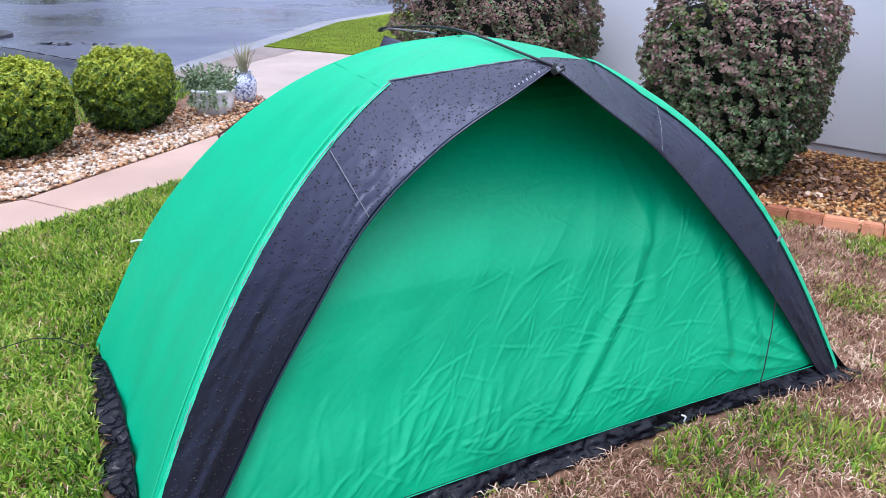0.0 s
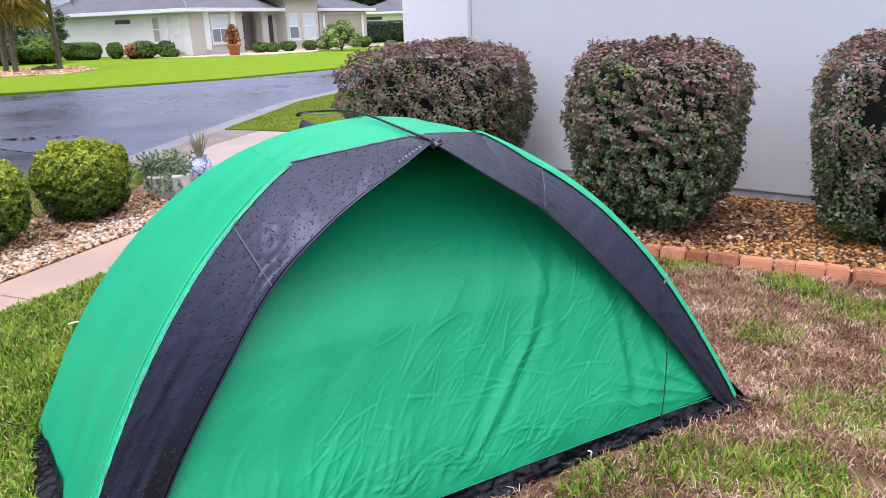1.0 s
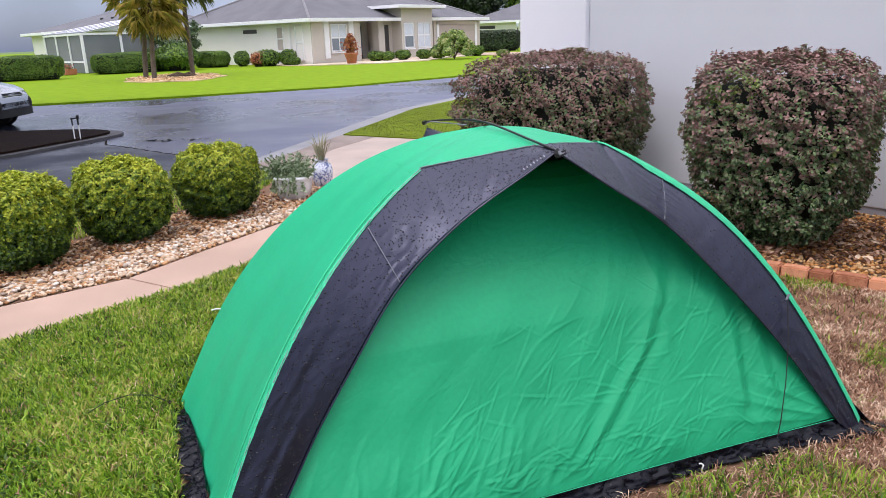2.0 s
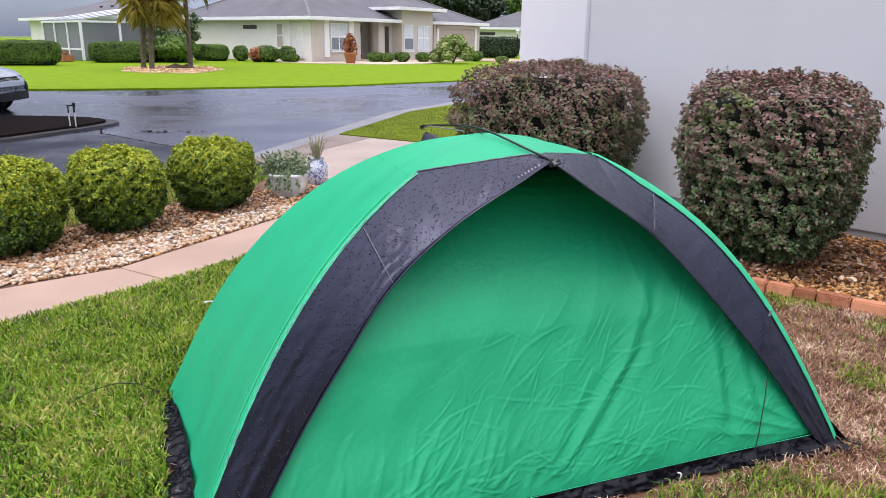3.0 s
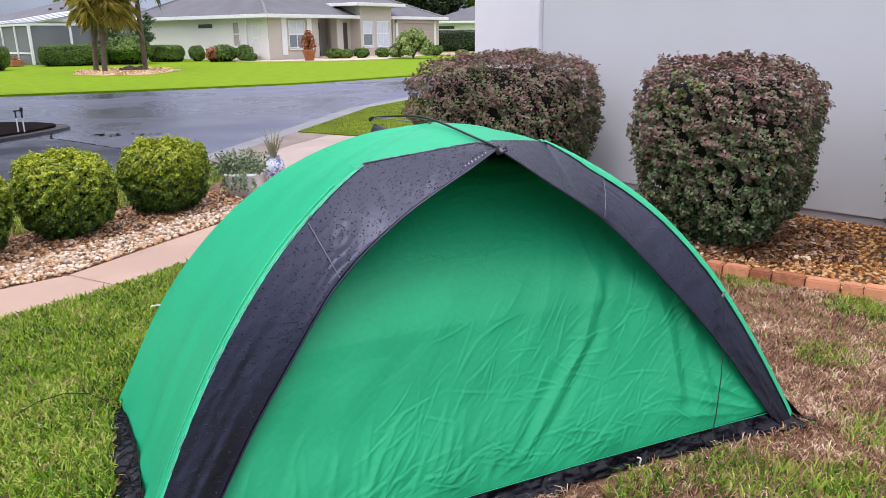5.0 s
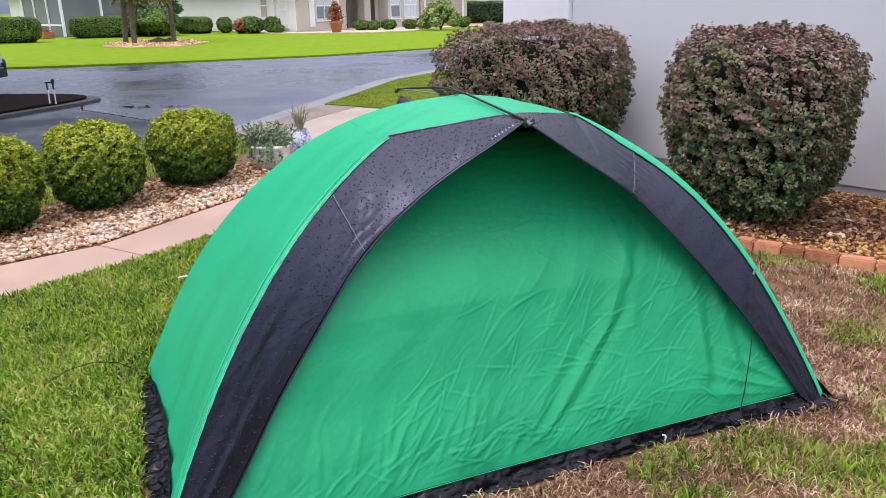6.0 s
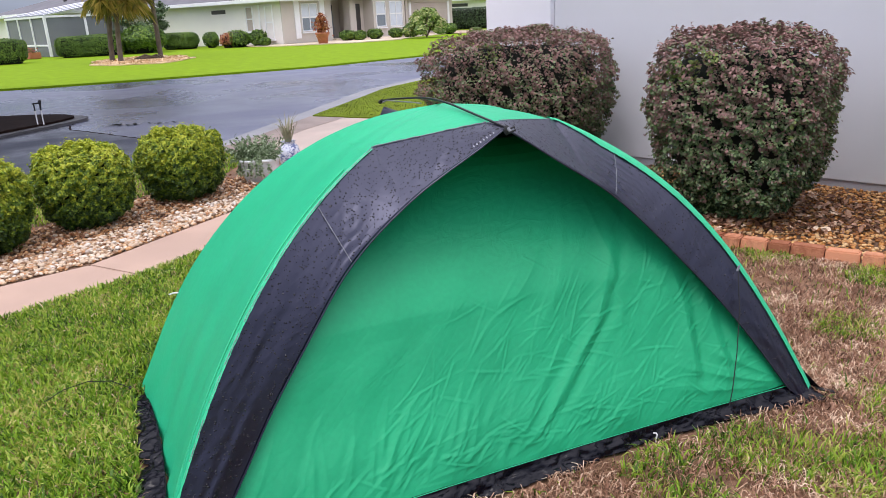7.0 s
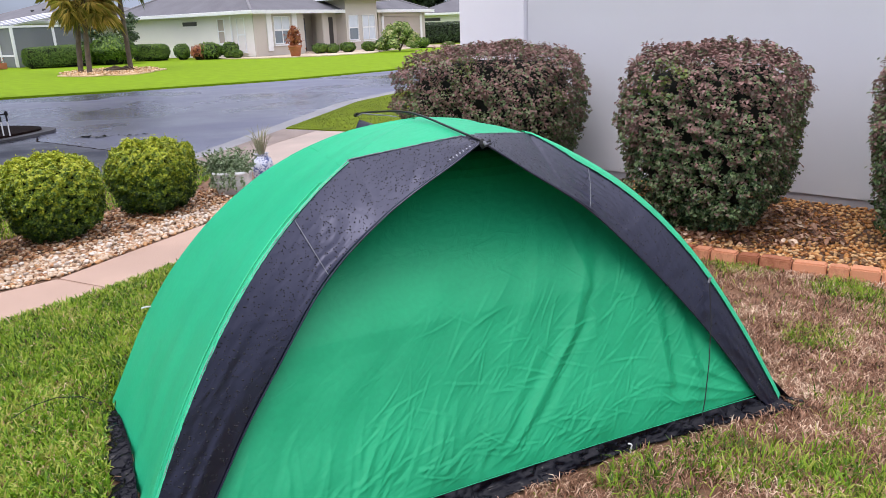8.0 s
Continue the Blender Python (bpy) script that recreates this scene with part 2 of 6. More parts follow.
M_LORO = islands("purple_green_leaves", [(0.016, 0.040, 0.012), (0.09, 0.155, 0.045), (0.19, 0.25, 0.11), (0.17, 0.125, 0.09), (0.23, 0.12, 0.10), (0.33, 0.185, 0.16)], 0.5, 0.12, 13.0, 0.42, rise=0.42, middle=0.70)
M_LORO2 = islands("yellow_green_leaves", [(0.07, 0.13, 0.025), (0.22, 0.25, 0.055)], 0.5, 0.2)
M_LITTER = islands("wet_litter", [(0.01, 0.012, 0.008), (0.03, 0.03, 0.02), (0.05, 0.04, 0.03), (0.45, 0.45, 0.45)], 0.4, 0.0, 2, 0.1)
M_CHIPS = islands("tan_chips", [(0.40, 0.24, 0.12), (0.62, 0.42, 0.23), (0.76, 0.56, 0.34), (0.82, 0.66, 0.46)], 0.8, 0.0, 2, 0.2)
M_BARKBITS = islands("bark_bits", [(0.10, 0.04, 0.018), (0.30, 0.12, 0.045), (0.52, 0.25, 0.11)], 0.7, 0.0, 3, 0.4)
# Near-black core: the shade between inner leaves, put into its colour
M_SHADE_CORE = mat("shade_core", (0.006, 0.008, 0.004), 0.95, 0.5, 20, 0.6, 60)
M_BARK = mat("brown_bark", (0.11, 0.075, 0.05), 0.9, 0.4, 12, 1.0, 60)
M_HEDGE = islands("hedge_leaves", [(0.02, 0.05, 0.008), (0.06, 0.13, 0.015), (0.13, 0.23, 0.025), (0.24, 0.36, 0.04)], 0.5, 0.25, 1.0, 0.3)
M_OAK = islands("oak_leaves", [(0.010, 0.02, 0.007), (0.03, 0.055, 0.016), (0.06, 0.10, 0.03)], 0.5, 0.15, 0.5, 0.3)
M_FROND2 = islands("green_fronds", [(0.04, 0.08, 0.02), (0.10, 0.16, 0.035), (0.2, 0.26, 0.06), (0.34, 0.36, 0.1)], 0.5, 0.25, 0.6, 0.4)
M_FROND = islands("palm_fronds", [(0.14, 0.17, 0.03), (0.38, 0.37, 0.07), (0.66, 0.54, 0.14), (0.80, 0.64, 0.25)], 0.5, 0.42, 0.6, 0.35)
M_CROTON = islands("copper_leaves", [(0.16, 0.03, 0.015), (0.36, 0.10, 0.035), (0.5, 0.25, 0.1)], 0.5, 0.2, 5, 0.2)
M_BLOOM = islands("red_blooms", [(0.05, 0.10, 0.02), (0.10, 0.17, 0.04), (0.35, 0.05, 0.04), (0.5, 0.12, 0.10)], 0.5, 0.2, 6, 0.2)
M_SILVER = islands("silver_green_leaves", [(0.06, 0.095, 0.04), (0.17, 0.25, 0.115), (0.40, 0.48, 0.31)], 0.5, 0.2, 8, 0.3)
M_SPIKE = islands("spiky_leaves", [(0.14, 0.15, 0.08), (0.34, 0.32, 0.2), (0.6, 0.52, 0.4)], 0.5, 0.2, 8, 0.2)
M_CERAMIC = mat("white_glazed_pot", (0.78, 0.79, 0.80), 0.3, 0.12, 12, 0.1, 60, coat=0.3)
M_TERRA = mat("terracotta", (0.42, 0.15, 0.07), 0.8, 0.2, 8, 0.3, 80)
M_HOUSE = mat("cream_stucco", (0.79, 0.755, 0.715), 0.9, 0.06, 0.4, 0.4, 30)
M_BEIGE = mat("beige_stucco", (0.55, 0.50, 0.44), 0.9, 0.06, 0.4, 0.4, 30)
M_ROOF = mat("grey_shingles", (0.12, 0.118, 0.128), 0.8, 0.2, 0.8, 0.8, 14)
M_RIDGE = mat("ridge_shingles", (0.2, 0.195, 0.2), 0.8, 0.2, 3, 0.6, 20)
M_TRIM = mat("white_trim", (0.82, 0.82, 0.82), 0.5, 0.05, 3, 0.0)
M_GARAGE = mat("garage_panel", (0.44, 0.38, 0.33), 0.6, 0.05, 1, 0.0)
M_PANE = mat("window_pane", (0.22, 0.25, 0.29), 0.08, 0.2, 0.8, 0.0, spec=0.8)
M_BLIND = mat("pale_blind", (0.62, 0.66, 0.72), 0.5, 0.1, 2, 0.0)
M_DOOR = mat("dark_doorway", (0.05, 0.045, 0.042), 0.5, 0.3, 2, 0.0)
M_SCREEN = mat("grey_screen", (0.17, 0.18, 0.20), 0.8, 0.15, 0.6, 0.0)
M_CAGEROOF = mat("pale_screen_roof", (0.30, 0.32, 0.37), 0.6, 0.1, 0.6, 0.0)
for _m, _w in ((M_SCREEN, 0.3), (M_CAGEROOF, 0.4)):
    _n, _l = _m.node_tree.nodes, _m.node_tree.links
    _tr, _ms = _n.new("ShaderNodeBsdfTransparent"), _n.new("ShaderNodeMixShader")
    _ms.inputs[0].default_value = _w
    _l.new(_n["Principled BSDF"].outputs[0], _ms.inputs[1])
    _l.new(_tr.outputs[0], _ms.inputs[2])
    _l.new(_ms.outputs[0], _n["Material Output"].inputs[0])
M_CASE = mat("grey_case", (0.20, 0.21, 0.23), 0.6, 0.15, 2, 0.0)
M_TAN = mat("tan_gravel", (0.56, 0.46, 0.34), 0.9, 0.2, 2, 0.5, 20)
M_CAR = mat("silver_paint", (0.34, 0.37, 0.40), 0.25, 0.05, 1, 0.0, metal=0.6, coat=1.0)
M_GLASS = mat("dark_car_glass", (0.02, 0.025, 0.03), 0.05, 0.1, 1, 0.0, spec=0.8)
M_RUBBER = mat("black_rubber", (0.02, 0.02, 0.02), 0.8, 0.2, 10, 0.2)
M_RIM = mat("alloy_rim", (0.5, 0.5, 0.52), 0.3, 0.1, 5, 0.0, metal=0.9)
M_LAMP = mat("clear_headlight", (0.7, 0.72, 0.75), 0.08, 0.15, 12, 0.0, spec=0.9)

# white vase with a cobalt pattern
M_VASE = mat("blue_white_glaze", (0.62, 0.65, 0.72), 0.22, 0.05, 8, 0.0, coat=0.5)
_n, _l = M_VASE.node_tree.nodes, M_VASE.node_tree.links
_v = _n.new("ShaderNodeTexNoise")
_v.inputs["Scale"].default_value, _v.inputs["Detail"].default_value, _v.inputs["Distortion"].default_value = 26, 3, 1.5
_tc = _n.new("ShaderNodeTexCoord")
_l.new(_tc.outputs["Object"], _v.inputs["Vector"])
_r = _n.new("ShaderNodeValToRGB")
_r.color_ramp.elements[0].position, _r.color_ramp.elements[0].color = 0.5, (0.62, 0.65, 0.72, 1)
_r.color_ramp.elements[1].position, _r.color_ramp.elements[1].color = 0.58, (0.10, 0.13, 0.30, 1)
_l.new(_v.outputs[0], _r.inputs[0])
_l.new(_r.outputs[0], _n["Principled BSDF"].inputs["Base Color"])


# ---- mesh helpers ----
def solid(name, verts, faces, material, parent=None, smooth=False, label="", kind=""):
    me = bpy.data.meshes.new(name)
    me.from_pydata([tuple(v) for v in verts], [], [tuple(f) for f in faces])
    me.materials.append(material)
    if smooth:
        me.shade_smooth()
    me.update()
    ob = new(name, me)
    ob.parent = parent
    return tagged(ob, label, kind=kind)


def part(name, bm, material, parent, label="", smooth=False):
    me = bpy.data.meshes.new(name)
    bm.normal_update()
    bm.to_mesh(me)
    bm.free()
    me.materials.append(material)
    if smooth:
        me.shade_smooth()
    ob = new(name, me)
    ob.parent = parent
    return tagged(ob, label)


def thing(name, m, label, category, group="", kind=""):
    ob = new(name)
    ob.empty_display_size = 0.1
    ob.matrix_basis = m
    return tagged(ob, label, category, group, kind)


def box(x0, x1, y0, y1, z0, z1, bevel=0.0):
    bm = bmesh.new()
    bmesh.ops.create_cube(bm, size=1)
    for v in bm.verts:
        v.co = Vector(((x0 + x1) / 2 + v.co.x * (x1 - x0), (y0 + y1) / 2 + v.co.y * (y1 - y0), (z0 + z1) / 2 + v.co.z * (z1 - z0)))
    if bevel:
        bmesh.ops.bevel(bm, geom=bm.edges[:], offset=bevel, segments=2, affect="EDGES")
    return bm


def lathe(rows, n=24, wobble=0.0):
    """A turned form from rows of radius and height, closed at both ends."""
    bm = bmesh.new()
    rings = []
    for r, z in rows:
        rings.append([bm.verts.new((r * math.cos(a) * (1 + wobble * math.sin(3 * a + 9 * z)), r * math.sin(a), z)) for a in (2 * math.pi * k / n for k in range(n))])
    for a, b in zip(rings, rings[1:]):
        for k in range(n):
            bm.faces.new((a[k], a[(k + 1) % n], b[(k + 1) % n], b[k]))
    bm.faces.new(rings[0][::-1])
    bm.faces.new(rings[-1])
    return bm


def tube(points, radius, n=8, taper=1.0):
    """A round bar along points."""
    bm = bmesh.new()
    pts = [Vector(p) for p in points]
    rings = []
    for k, p in enumerate(pts):
        d = (pts[min(k + 1, len(pts) - 1)] - pts[max(k - 1, 0)]).normalized()
        a = d.cross(Vector((0.31, 0.17, 0.93)))
        if a.length < 0.05:
            a = d.cross(Vector((1, 0, 0)))
        a.normalize()
        b = d.cross(a)
        r = radius * (1 + (taper - 1) * k / max(1, len(pts) - 1))
        rings.append([bm.verts.new(p + r * (math.cos(t) * a + math.sin(t) * b)) for t in (2 * math.pi * i / n for i in range(n))])
    for a, b in zip(rings, rings[1:]):
        for k in range(n):
            bm.faces.new((a[k], a[(k + 1) % n], b[(k + 1) % n], b[k]))
    bm.faces.new(rings[0][::-1])
    bm.faces.new(rings[-1])
    return bm


def slab(name, outline, z0, z1, material, label="", category="", bevel=0.0):
    """A flat piece of the setting with real edges."""
    bm = bmesh.new()
    low = [bm.verts.new((x, y, z0)) for x, y in outline]
    high = [bm.verts.new((x, y, z1)) for x, y in outline]
    bm.faces.new(high)
    n = len(outline)
    for k in range(n):
        bm.faces.new((low[k], low[(k + 1) % n], high[(k + 1) % n], high[k]))
    bmesh.ops.recalc_face_normals(bm, faces=bm.faces[:])
    up = [f for f in bm.faces if len(f.verts) == n and f.verts[0].co.z > (z0 + z1) / 2]
    if up and up[0].normal.z < 0:
        bmesh.ops.reverse_faces(bm, faces=bm.faces[:])
    bmesh.ops.triangulate(bm, faces=[f for f in bm.faces if len(f.verts) > 4])
    return tagged(part(name, bm, material, None), label, category, kind="structure")


def inside(pts, poly):
    """Which of the points (N, 2) lie inside the polygon."""
    x, y = pts[:, 0], pts[:, 1]
    res = np.zeros(len(pts), bool)
    for (x0, y0), (x1, y1) in zip(poly, poly[1:] + poly[:1]):
        cross = ((y0 > y) != (y1 > y)) & (x < (x1 - x0) * (y - y0) / ((y1 - y0) or 1e-9) + x0)
        res ^= cross
    return res


def grid_mesh(P):
    """A bmesh from a grid of points P[i][j]."""
    bm = bmesh.new()
    vs = [[bm.verts.new(tuple(p)) for p in row] for row in P]
    for a, b in zip(vs, vs[1:]):
        for k in range(len(a) - 1):
            bm.faces.new((a[k], a[k + 1], b[k + 1], b[k]))
    return bm


def leaf_arrays(pos, nor, size, rand, aspect=1.6, spread=0.9, plain=False):
    """Folded leaves lying roughly square to nor: six corners each, or four for the plain ones of small or far leaves."""
    n = len(pos)
    d = nor + rand.normal(0, spread * 0.5, (n, 3))
    d /= np.linalg.norm(d, axis=1)[:, None] + 1e-9
    t = np.cross(d, rand.normal(0, 1, (n, 3)))
    t /= np.linalg.norm(t, axis=1)[:, None] + 1e-9
    s = np.cross(d, t)
    size = (size * rand.uniform(0.5, 1.4, n))[:, None]
    fold = d * size * 0.14
    L, W = t * size * 0.5 * aspect, s * size * 0.46
    if plain:
        v = np.stack([pos - L, pos + W * 1.15 + fold + L * 0.1, pos + L, pos - W * 1.15 + fold - L * 0.1], 1)
        k = np.arange(n)[:, None] * 4
        return v.reshape(-1, 3), np.concatenate([k + np.array([0, 1, 2]), k + np.array([0, 2, 3])])
    v = np.stack([pos - L, pos - L * 0.45 + W * 0.85 + fold, pos + L * 0.4 + W * 0.8 + fold, pos + L, pos + L * 0.4 - W * 0.8 + fold, pos - L * 0.45 - W * 0.85 + fold], 1)
    k = np.arange(n)[:, None] * 6
    return v.reshape(-1, 3), np.concatenate([k + np.array([0, 1, 2, 3]), k + np.array([0, 3, 4, 5])])


def many(name, v, f, material, parent=None, label="", kind=""):
    me = bpy.data.meshes.new(name)
    me.vertices.add(len(v))
    me.vertices.foreach_set("co", np.ascontiguousarray(v, dtype=np.float32).ravel())
    me.loops.add(f.size)
    me.loops.foreach_set("vertex_index", np.ascontiguousarray(f, dtype=np.int32).ravel())
    me.polygons.add(len(f))
    me.polygons.foreach_set("loop_start", np.arange(len(f), dtype=np.int32) * f.shape[1])
    me.update(calc_edges=True)
    me.validate()
    me.materials.append(material)
    ob = new(name, me)
    ob.parent = parent
    return tagged(ob, label, kind=kind)


def wave3(p, f, seed):
    """Cheap smooth 3D noise for arrays, about -1 to 1."""
    r = np.random.default_rng(seed)
    out = np.zeros(len(p))
    for k in range(5):
        w = r.normal(0, 1, 3) * f
        out += np.sin(p @ w + r.uniform(0, 6.28)) * (0.8 ** k)
    return out / 2.2


def super_shell(n, rx, ry, h, z0, flat, rand, low=0.7, seed=1, lump=0.06):
    """Points and normals on a clipped-shrub form: flat-topped, narrower at the foot, lumpy."""
    d = rand.normal(0, 1, (n, 3))
    d /= np.linalg.norm(d, axis=1)[:, None]
    k = (np.abs(d) ** flat).sum(1) ** (-1 / flat)
    p = d * k[:, None]
    p *= (1 + lump * wave3(p, 3.2, seed) + 0.55 * lump * wave3(p, 9, seed + 1))[:, None]
    nor = np.sign(d) * np.abs(p) ** (flat - 1)
    nor /= np.linalg.norm(nor, axis=1)[:, None] + 1e-9
    foot = low + (1 - low) * np.clip((p[:, 2] + 1) / 1.1, 0, 1) ** 0.7
    q = np.stack([p[:, 0] * rx * foot, p[:, 1] * ry * foot, z0 + (p[:, 2] + 1) / 2 * h], 1)
    return q, nor


def clipped_shrub(name, m, rx, ry, h, z0, flat, n, size, material, label, group, seed, low=0.7, stems=5, stray=0.02, lump=0.06, accent=None, clump=0.0, rise=0.6, grain=52.0, open_=-0.85):
    t = thing(name, m, label, "shrub", group)
    r = np.random.default_rng(seed)
    q, nor = super_shell(n, rx, ry, h, z0, flat, r, low, seed, lump)
    depth = np.abs(r.normal(0, 0.02 if clump else 0.05, n))
    out = r.random(n) < stray
    depth[out] = -r.uniform(0.0, 0.03, out.sum())
    if clump:
        # sprays a few centimetres across stand proud; between them the shell opens to the near-black core
        c = wave3(q, grain, seed + 3) + 0.6 * wave3(q, grain * 1.8, seed + 4)
        keep = c > r.normal(open_, 0.15, n)
        q, nor, depth, c = q[keep], nor[keep], depth[keep], c[keep]
        q = q + nor * (clump * (np.clip(c, -1, 1) - 0.15))[:, None]
        n = len(q)
    q = q - nor * depth[:, None]
    v, f = leaf_arrays(q, nor + np.array([0, 0, rise]), size, r, 1.4, 1.3, accent is None)
    if accent:
        pick = (wave3(q, 5.0, seed + 9) > 0.95) & (r.random(n) < 0.45)
        pick = np.repeat(pick, 6)
        keep = ~pick
        ids = np.cumsum(keep) - 1
        fk = f[keep[f[:, 0]]]
        ids2 = np.cumsum(pick) - 1
        fa = f[pick[f[:, 0]]]
        if len(fa):
            many("young_leaves", v[pick], ids2[fa], accent, t, "fresh yellow-green shoots")
        v, f = v[keep], ids[fk]
    many("crown", v, f, material, t)
    # solid core stands in for the shade inside the shrub
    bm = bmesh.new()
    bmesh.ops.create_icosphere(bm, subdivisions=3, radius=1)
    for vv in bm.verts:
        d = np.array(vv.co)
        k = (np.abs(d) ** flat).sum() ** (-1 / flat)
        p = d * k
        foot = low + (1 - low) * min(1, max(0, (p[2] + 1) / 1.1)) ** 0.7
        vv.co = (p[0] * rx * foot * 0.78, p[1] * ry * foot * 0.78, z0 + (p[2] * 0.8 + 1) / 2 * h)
    part("inner_core", bm, M_SHADE_CORE, t, "near-black core standing in for the shade inside", True)
    for k in range(stems):
        a = 6.28 * k / stems + r.uniform(-0.3, 0.3)
        s = 0.3 * rx
        part("stem", tube([(0.25 * s * math.cos(a), 0.25 * s * math.sin(a), 0.0), (0.6 * s * math.cos(a), 0.6 * s * math.sin(a), z0 * 0.6 + 0.06), (s * math.cos(a), s * math.sin(a), z0 + 0.25)], 0.018, 6), M_BARK, t)
    return t


# ---- the ground and what is laid on it ----
ground = tagged(part("ground", box(-500, 500, -300, 700, -0.5, -0.06), M_GROUND, None), "flat grassy ground reaching to the horizon", "ground", kind="structure")

ROAD = [(-60, -8), (-25, -2.5), (-12, 4), (-6.6, 6.5), (-5.9, 6.9), (-5, 7.65), (-4.6, 8.7), (-4.5, 11.4), (-4.4, 15.4), (-3.6, 18.6), (-1.95, 22.5), (1.6, 28), (8, 36), (22, 52), (60, 92), (52, 100), (15, 59), (0.5, 36), (-4.8, 28.4), (-8.4, 23.2), (-12.5, 20), (-15.5, 18.2), (-20, 16.8), (-30, 16), (-60, 22)]
slab("road", ROAD, -0.1, -0.045, M_ASPHALT, "dark wet asphalt road widening into a court", "road")

FAR_LAWN = [(-8.4, 23.5), (-4.8, 28.7), (0.5, 36.3), (15, 59.3), (52, 100.3), (150, 260), (-250, 260), (-250, 60), (-60, 22.4), (-30, 16.4), (-20, 17.2), (-15.5, 18.5), (-12.5, 20.3)]
slab("far_lawn", FAR_LAWN, -0.1, 0.0, M_FARLAWN, "bright green mown lawn across the road", "lawn")

GUTTER = [(-5, 7.65), (-4.4, 8.3), (-4.25, 9.2), (-4.15, 11.3), (-4.05, 15.5), (-3.3, 18.4), (-1.7, 22.2), (1.9, 27.7), (8.4, 35.7), (8, 36), (1.6, 28), (-1.95, 22.5), (-3.6, 18.6), (-4.4, 15.4), (-4.5, 11.4), (-4.6, 8.7)]
slab("gutter", GUTTER, -0.1, -0.025, M_GUTTER, "grey concrete gutter strip along the road", "gutter")

KERB_LAWN = [(-4.12, 11.35), (-3.3, 11.02), (-2.5, 10.75), (-0.9, 10.3), (3, 9.3), (9, 12), (20, 40), (8.6, 35.6), (2.05, 27.6), (-1.6, 22.1), (-3.2, 18.3), (-3.95, 15.5)]
slab("verge_lawn", KERB_LAWN, -0.1, 0.0, M_SOD, "green lawn verge between driveway and road", "lawn")

DRIVE = [(-2.62, 5.85), (-2.62, 6.3), (-2.7, 7.3), (-3.3, 7.95), (-4.4, 8.3), (-4.25, 9.2), (-4.15, 11.3), (-3.3, 10.98), (-2.5, 10.71), (-0.9, 10.26), (-0.3, 9.9), (-1.0, 8.35), (-1.35, 7.2), (-1.95, 5.6), (-2.2, 5.05)]
slab("driveway", DRIVE, -0.1, -0.012, M_DRIVE, "damp pinkish concrete driveway", "driveway")

# the walk: slabs with tooled joints, along a gentle bend
walk_near = [(-5.6, -0.6), (-4.15, 1.1), (-3.4, 2.45), (-2.63, 3.92), (-2.2, 5.03)]
walk_far = [(-6.2, 0.0), (-4.75, 1.6), (-3.98, 3.0), (-3.11, 4.09), (-2.63, 5.82)]
path_walk = thing("footpath", pose(0, 0, 0), "curving pinkish concrete footpath slabs", "footpath", kind="structure")
for k in range(4):
    a, b, c, d = walk_near[k], walk_near[k + 1], walk_far[k + 1], walk_far[k]
    bm = bmesh.new()
    g = 0.004
    quad = []
    for p, q1 in ((a, b), (b, a), (c, d), (d, c)):
        v = Vector(q1) - Vector(p)
        quad.append(Vector(p) + v.normalized() * g)
    lo = [bm.verts.new((p.x, p.y, -0.1)) for p in quad]
    hi = [bm.verts.new((p.x, p.y, 0.0)) for p in quad]
    bm.faces.new(hi)
    for i in range(4):
        bm.faces.new((lo[i], lo[(i + 1) % 4], hi[(i + 1) % 4], hi[i]))
    bmesh.ops.recalc_face_normals(bm, faces=bm.faces[:])
    bmesh.ops.bevel(bm, geom=[e for e in bm.edges if all(v.co.z > -0.01 for v in e.verts)], offset=0.006, segments=2, affect="EDGES")
    part("slab", bm, M_CONCRETE, path_walk)

LAWN = [(-2.19, 5.0), (-2.62, 3.92), (-3.39, 2.45), (-4.14, 1.1), (-5.6, -0.62), (-6, -4), (9, -4), (9, 1.6), (4.5, 3.25), (3.3, 3.62), (2.2, 4.03), (1.6, 4.3), (1.0, 4.58), (0.4, 5.0), (-0.4, 5.7), (-1.0, 6.3), (-1.4, 7.0), (-1.94, 5.58)]
slab("lawn", LAWN, -0.1, -0.004, M_SOIL, "patchy lawn soil with dry thatch", "lawn")
STRIP = [(-2.72, 7.32), (-3.25, 7.95), (-4.35, 8.2), (-4.95, 7.6), (-5.85, 6.85), (-6.6, 6.4), (-12, 3.8), (-14, -2), (-6.8, -1), (-5.4, 1.9), (-4.6, 3.5), (-4.1, 4.9), (-3.7, 6.1), (-3.2, 6.9)]
slab("grass_strip", STRIP, -0.1, -0.004, M_SOIL, "grass strip between shrubs and road", "lawn")

# island in the court, with its kerb
ISLAND = [(-8.45, 11.95), (-8.35, 11.2), (-8.5, 10.2), (-8.6, 9.0), (-9.8, 7.6), (-12.5, 6.3), (-16, 6.2), (-18.2, 8), (-17.6, 10.4), (-14.5, 11.6), (-11, 11.9), (-9.4, 12.25)]
for _ in range(2):
    ISLAND = [tuple(Vector(a) * (1 - w) + Vector(b) * w) for a, b in zip(ISLAND, ISLAND[1:] + ISLAND[:1]) for w in (0.25, 0.75)]
slab("island", ISLAND, -0.1, 0.0, M_KERB, "grey kerb round a planted island", "kerb")
cen = Vector((-12.8, 9.4))
slab("island_mulch", [tuple(cen + (Vector(p) - cen) * 0.955) for p in ISLAND], -0.02, 0.035, M_MULCH, "dark wet mulch on the island", "mulch")
r_l = np.random.default_rng(77)
w_l = r_l.random(50)
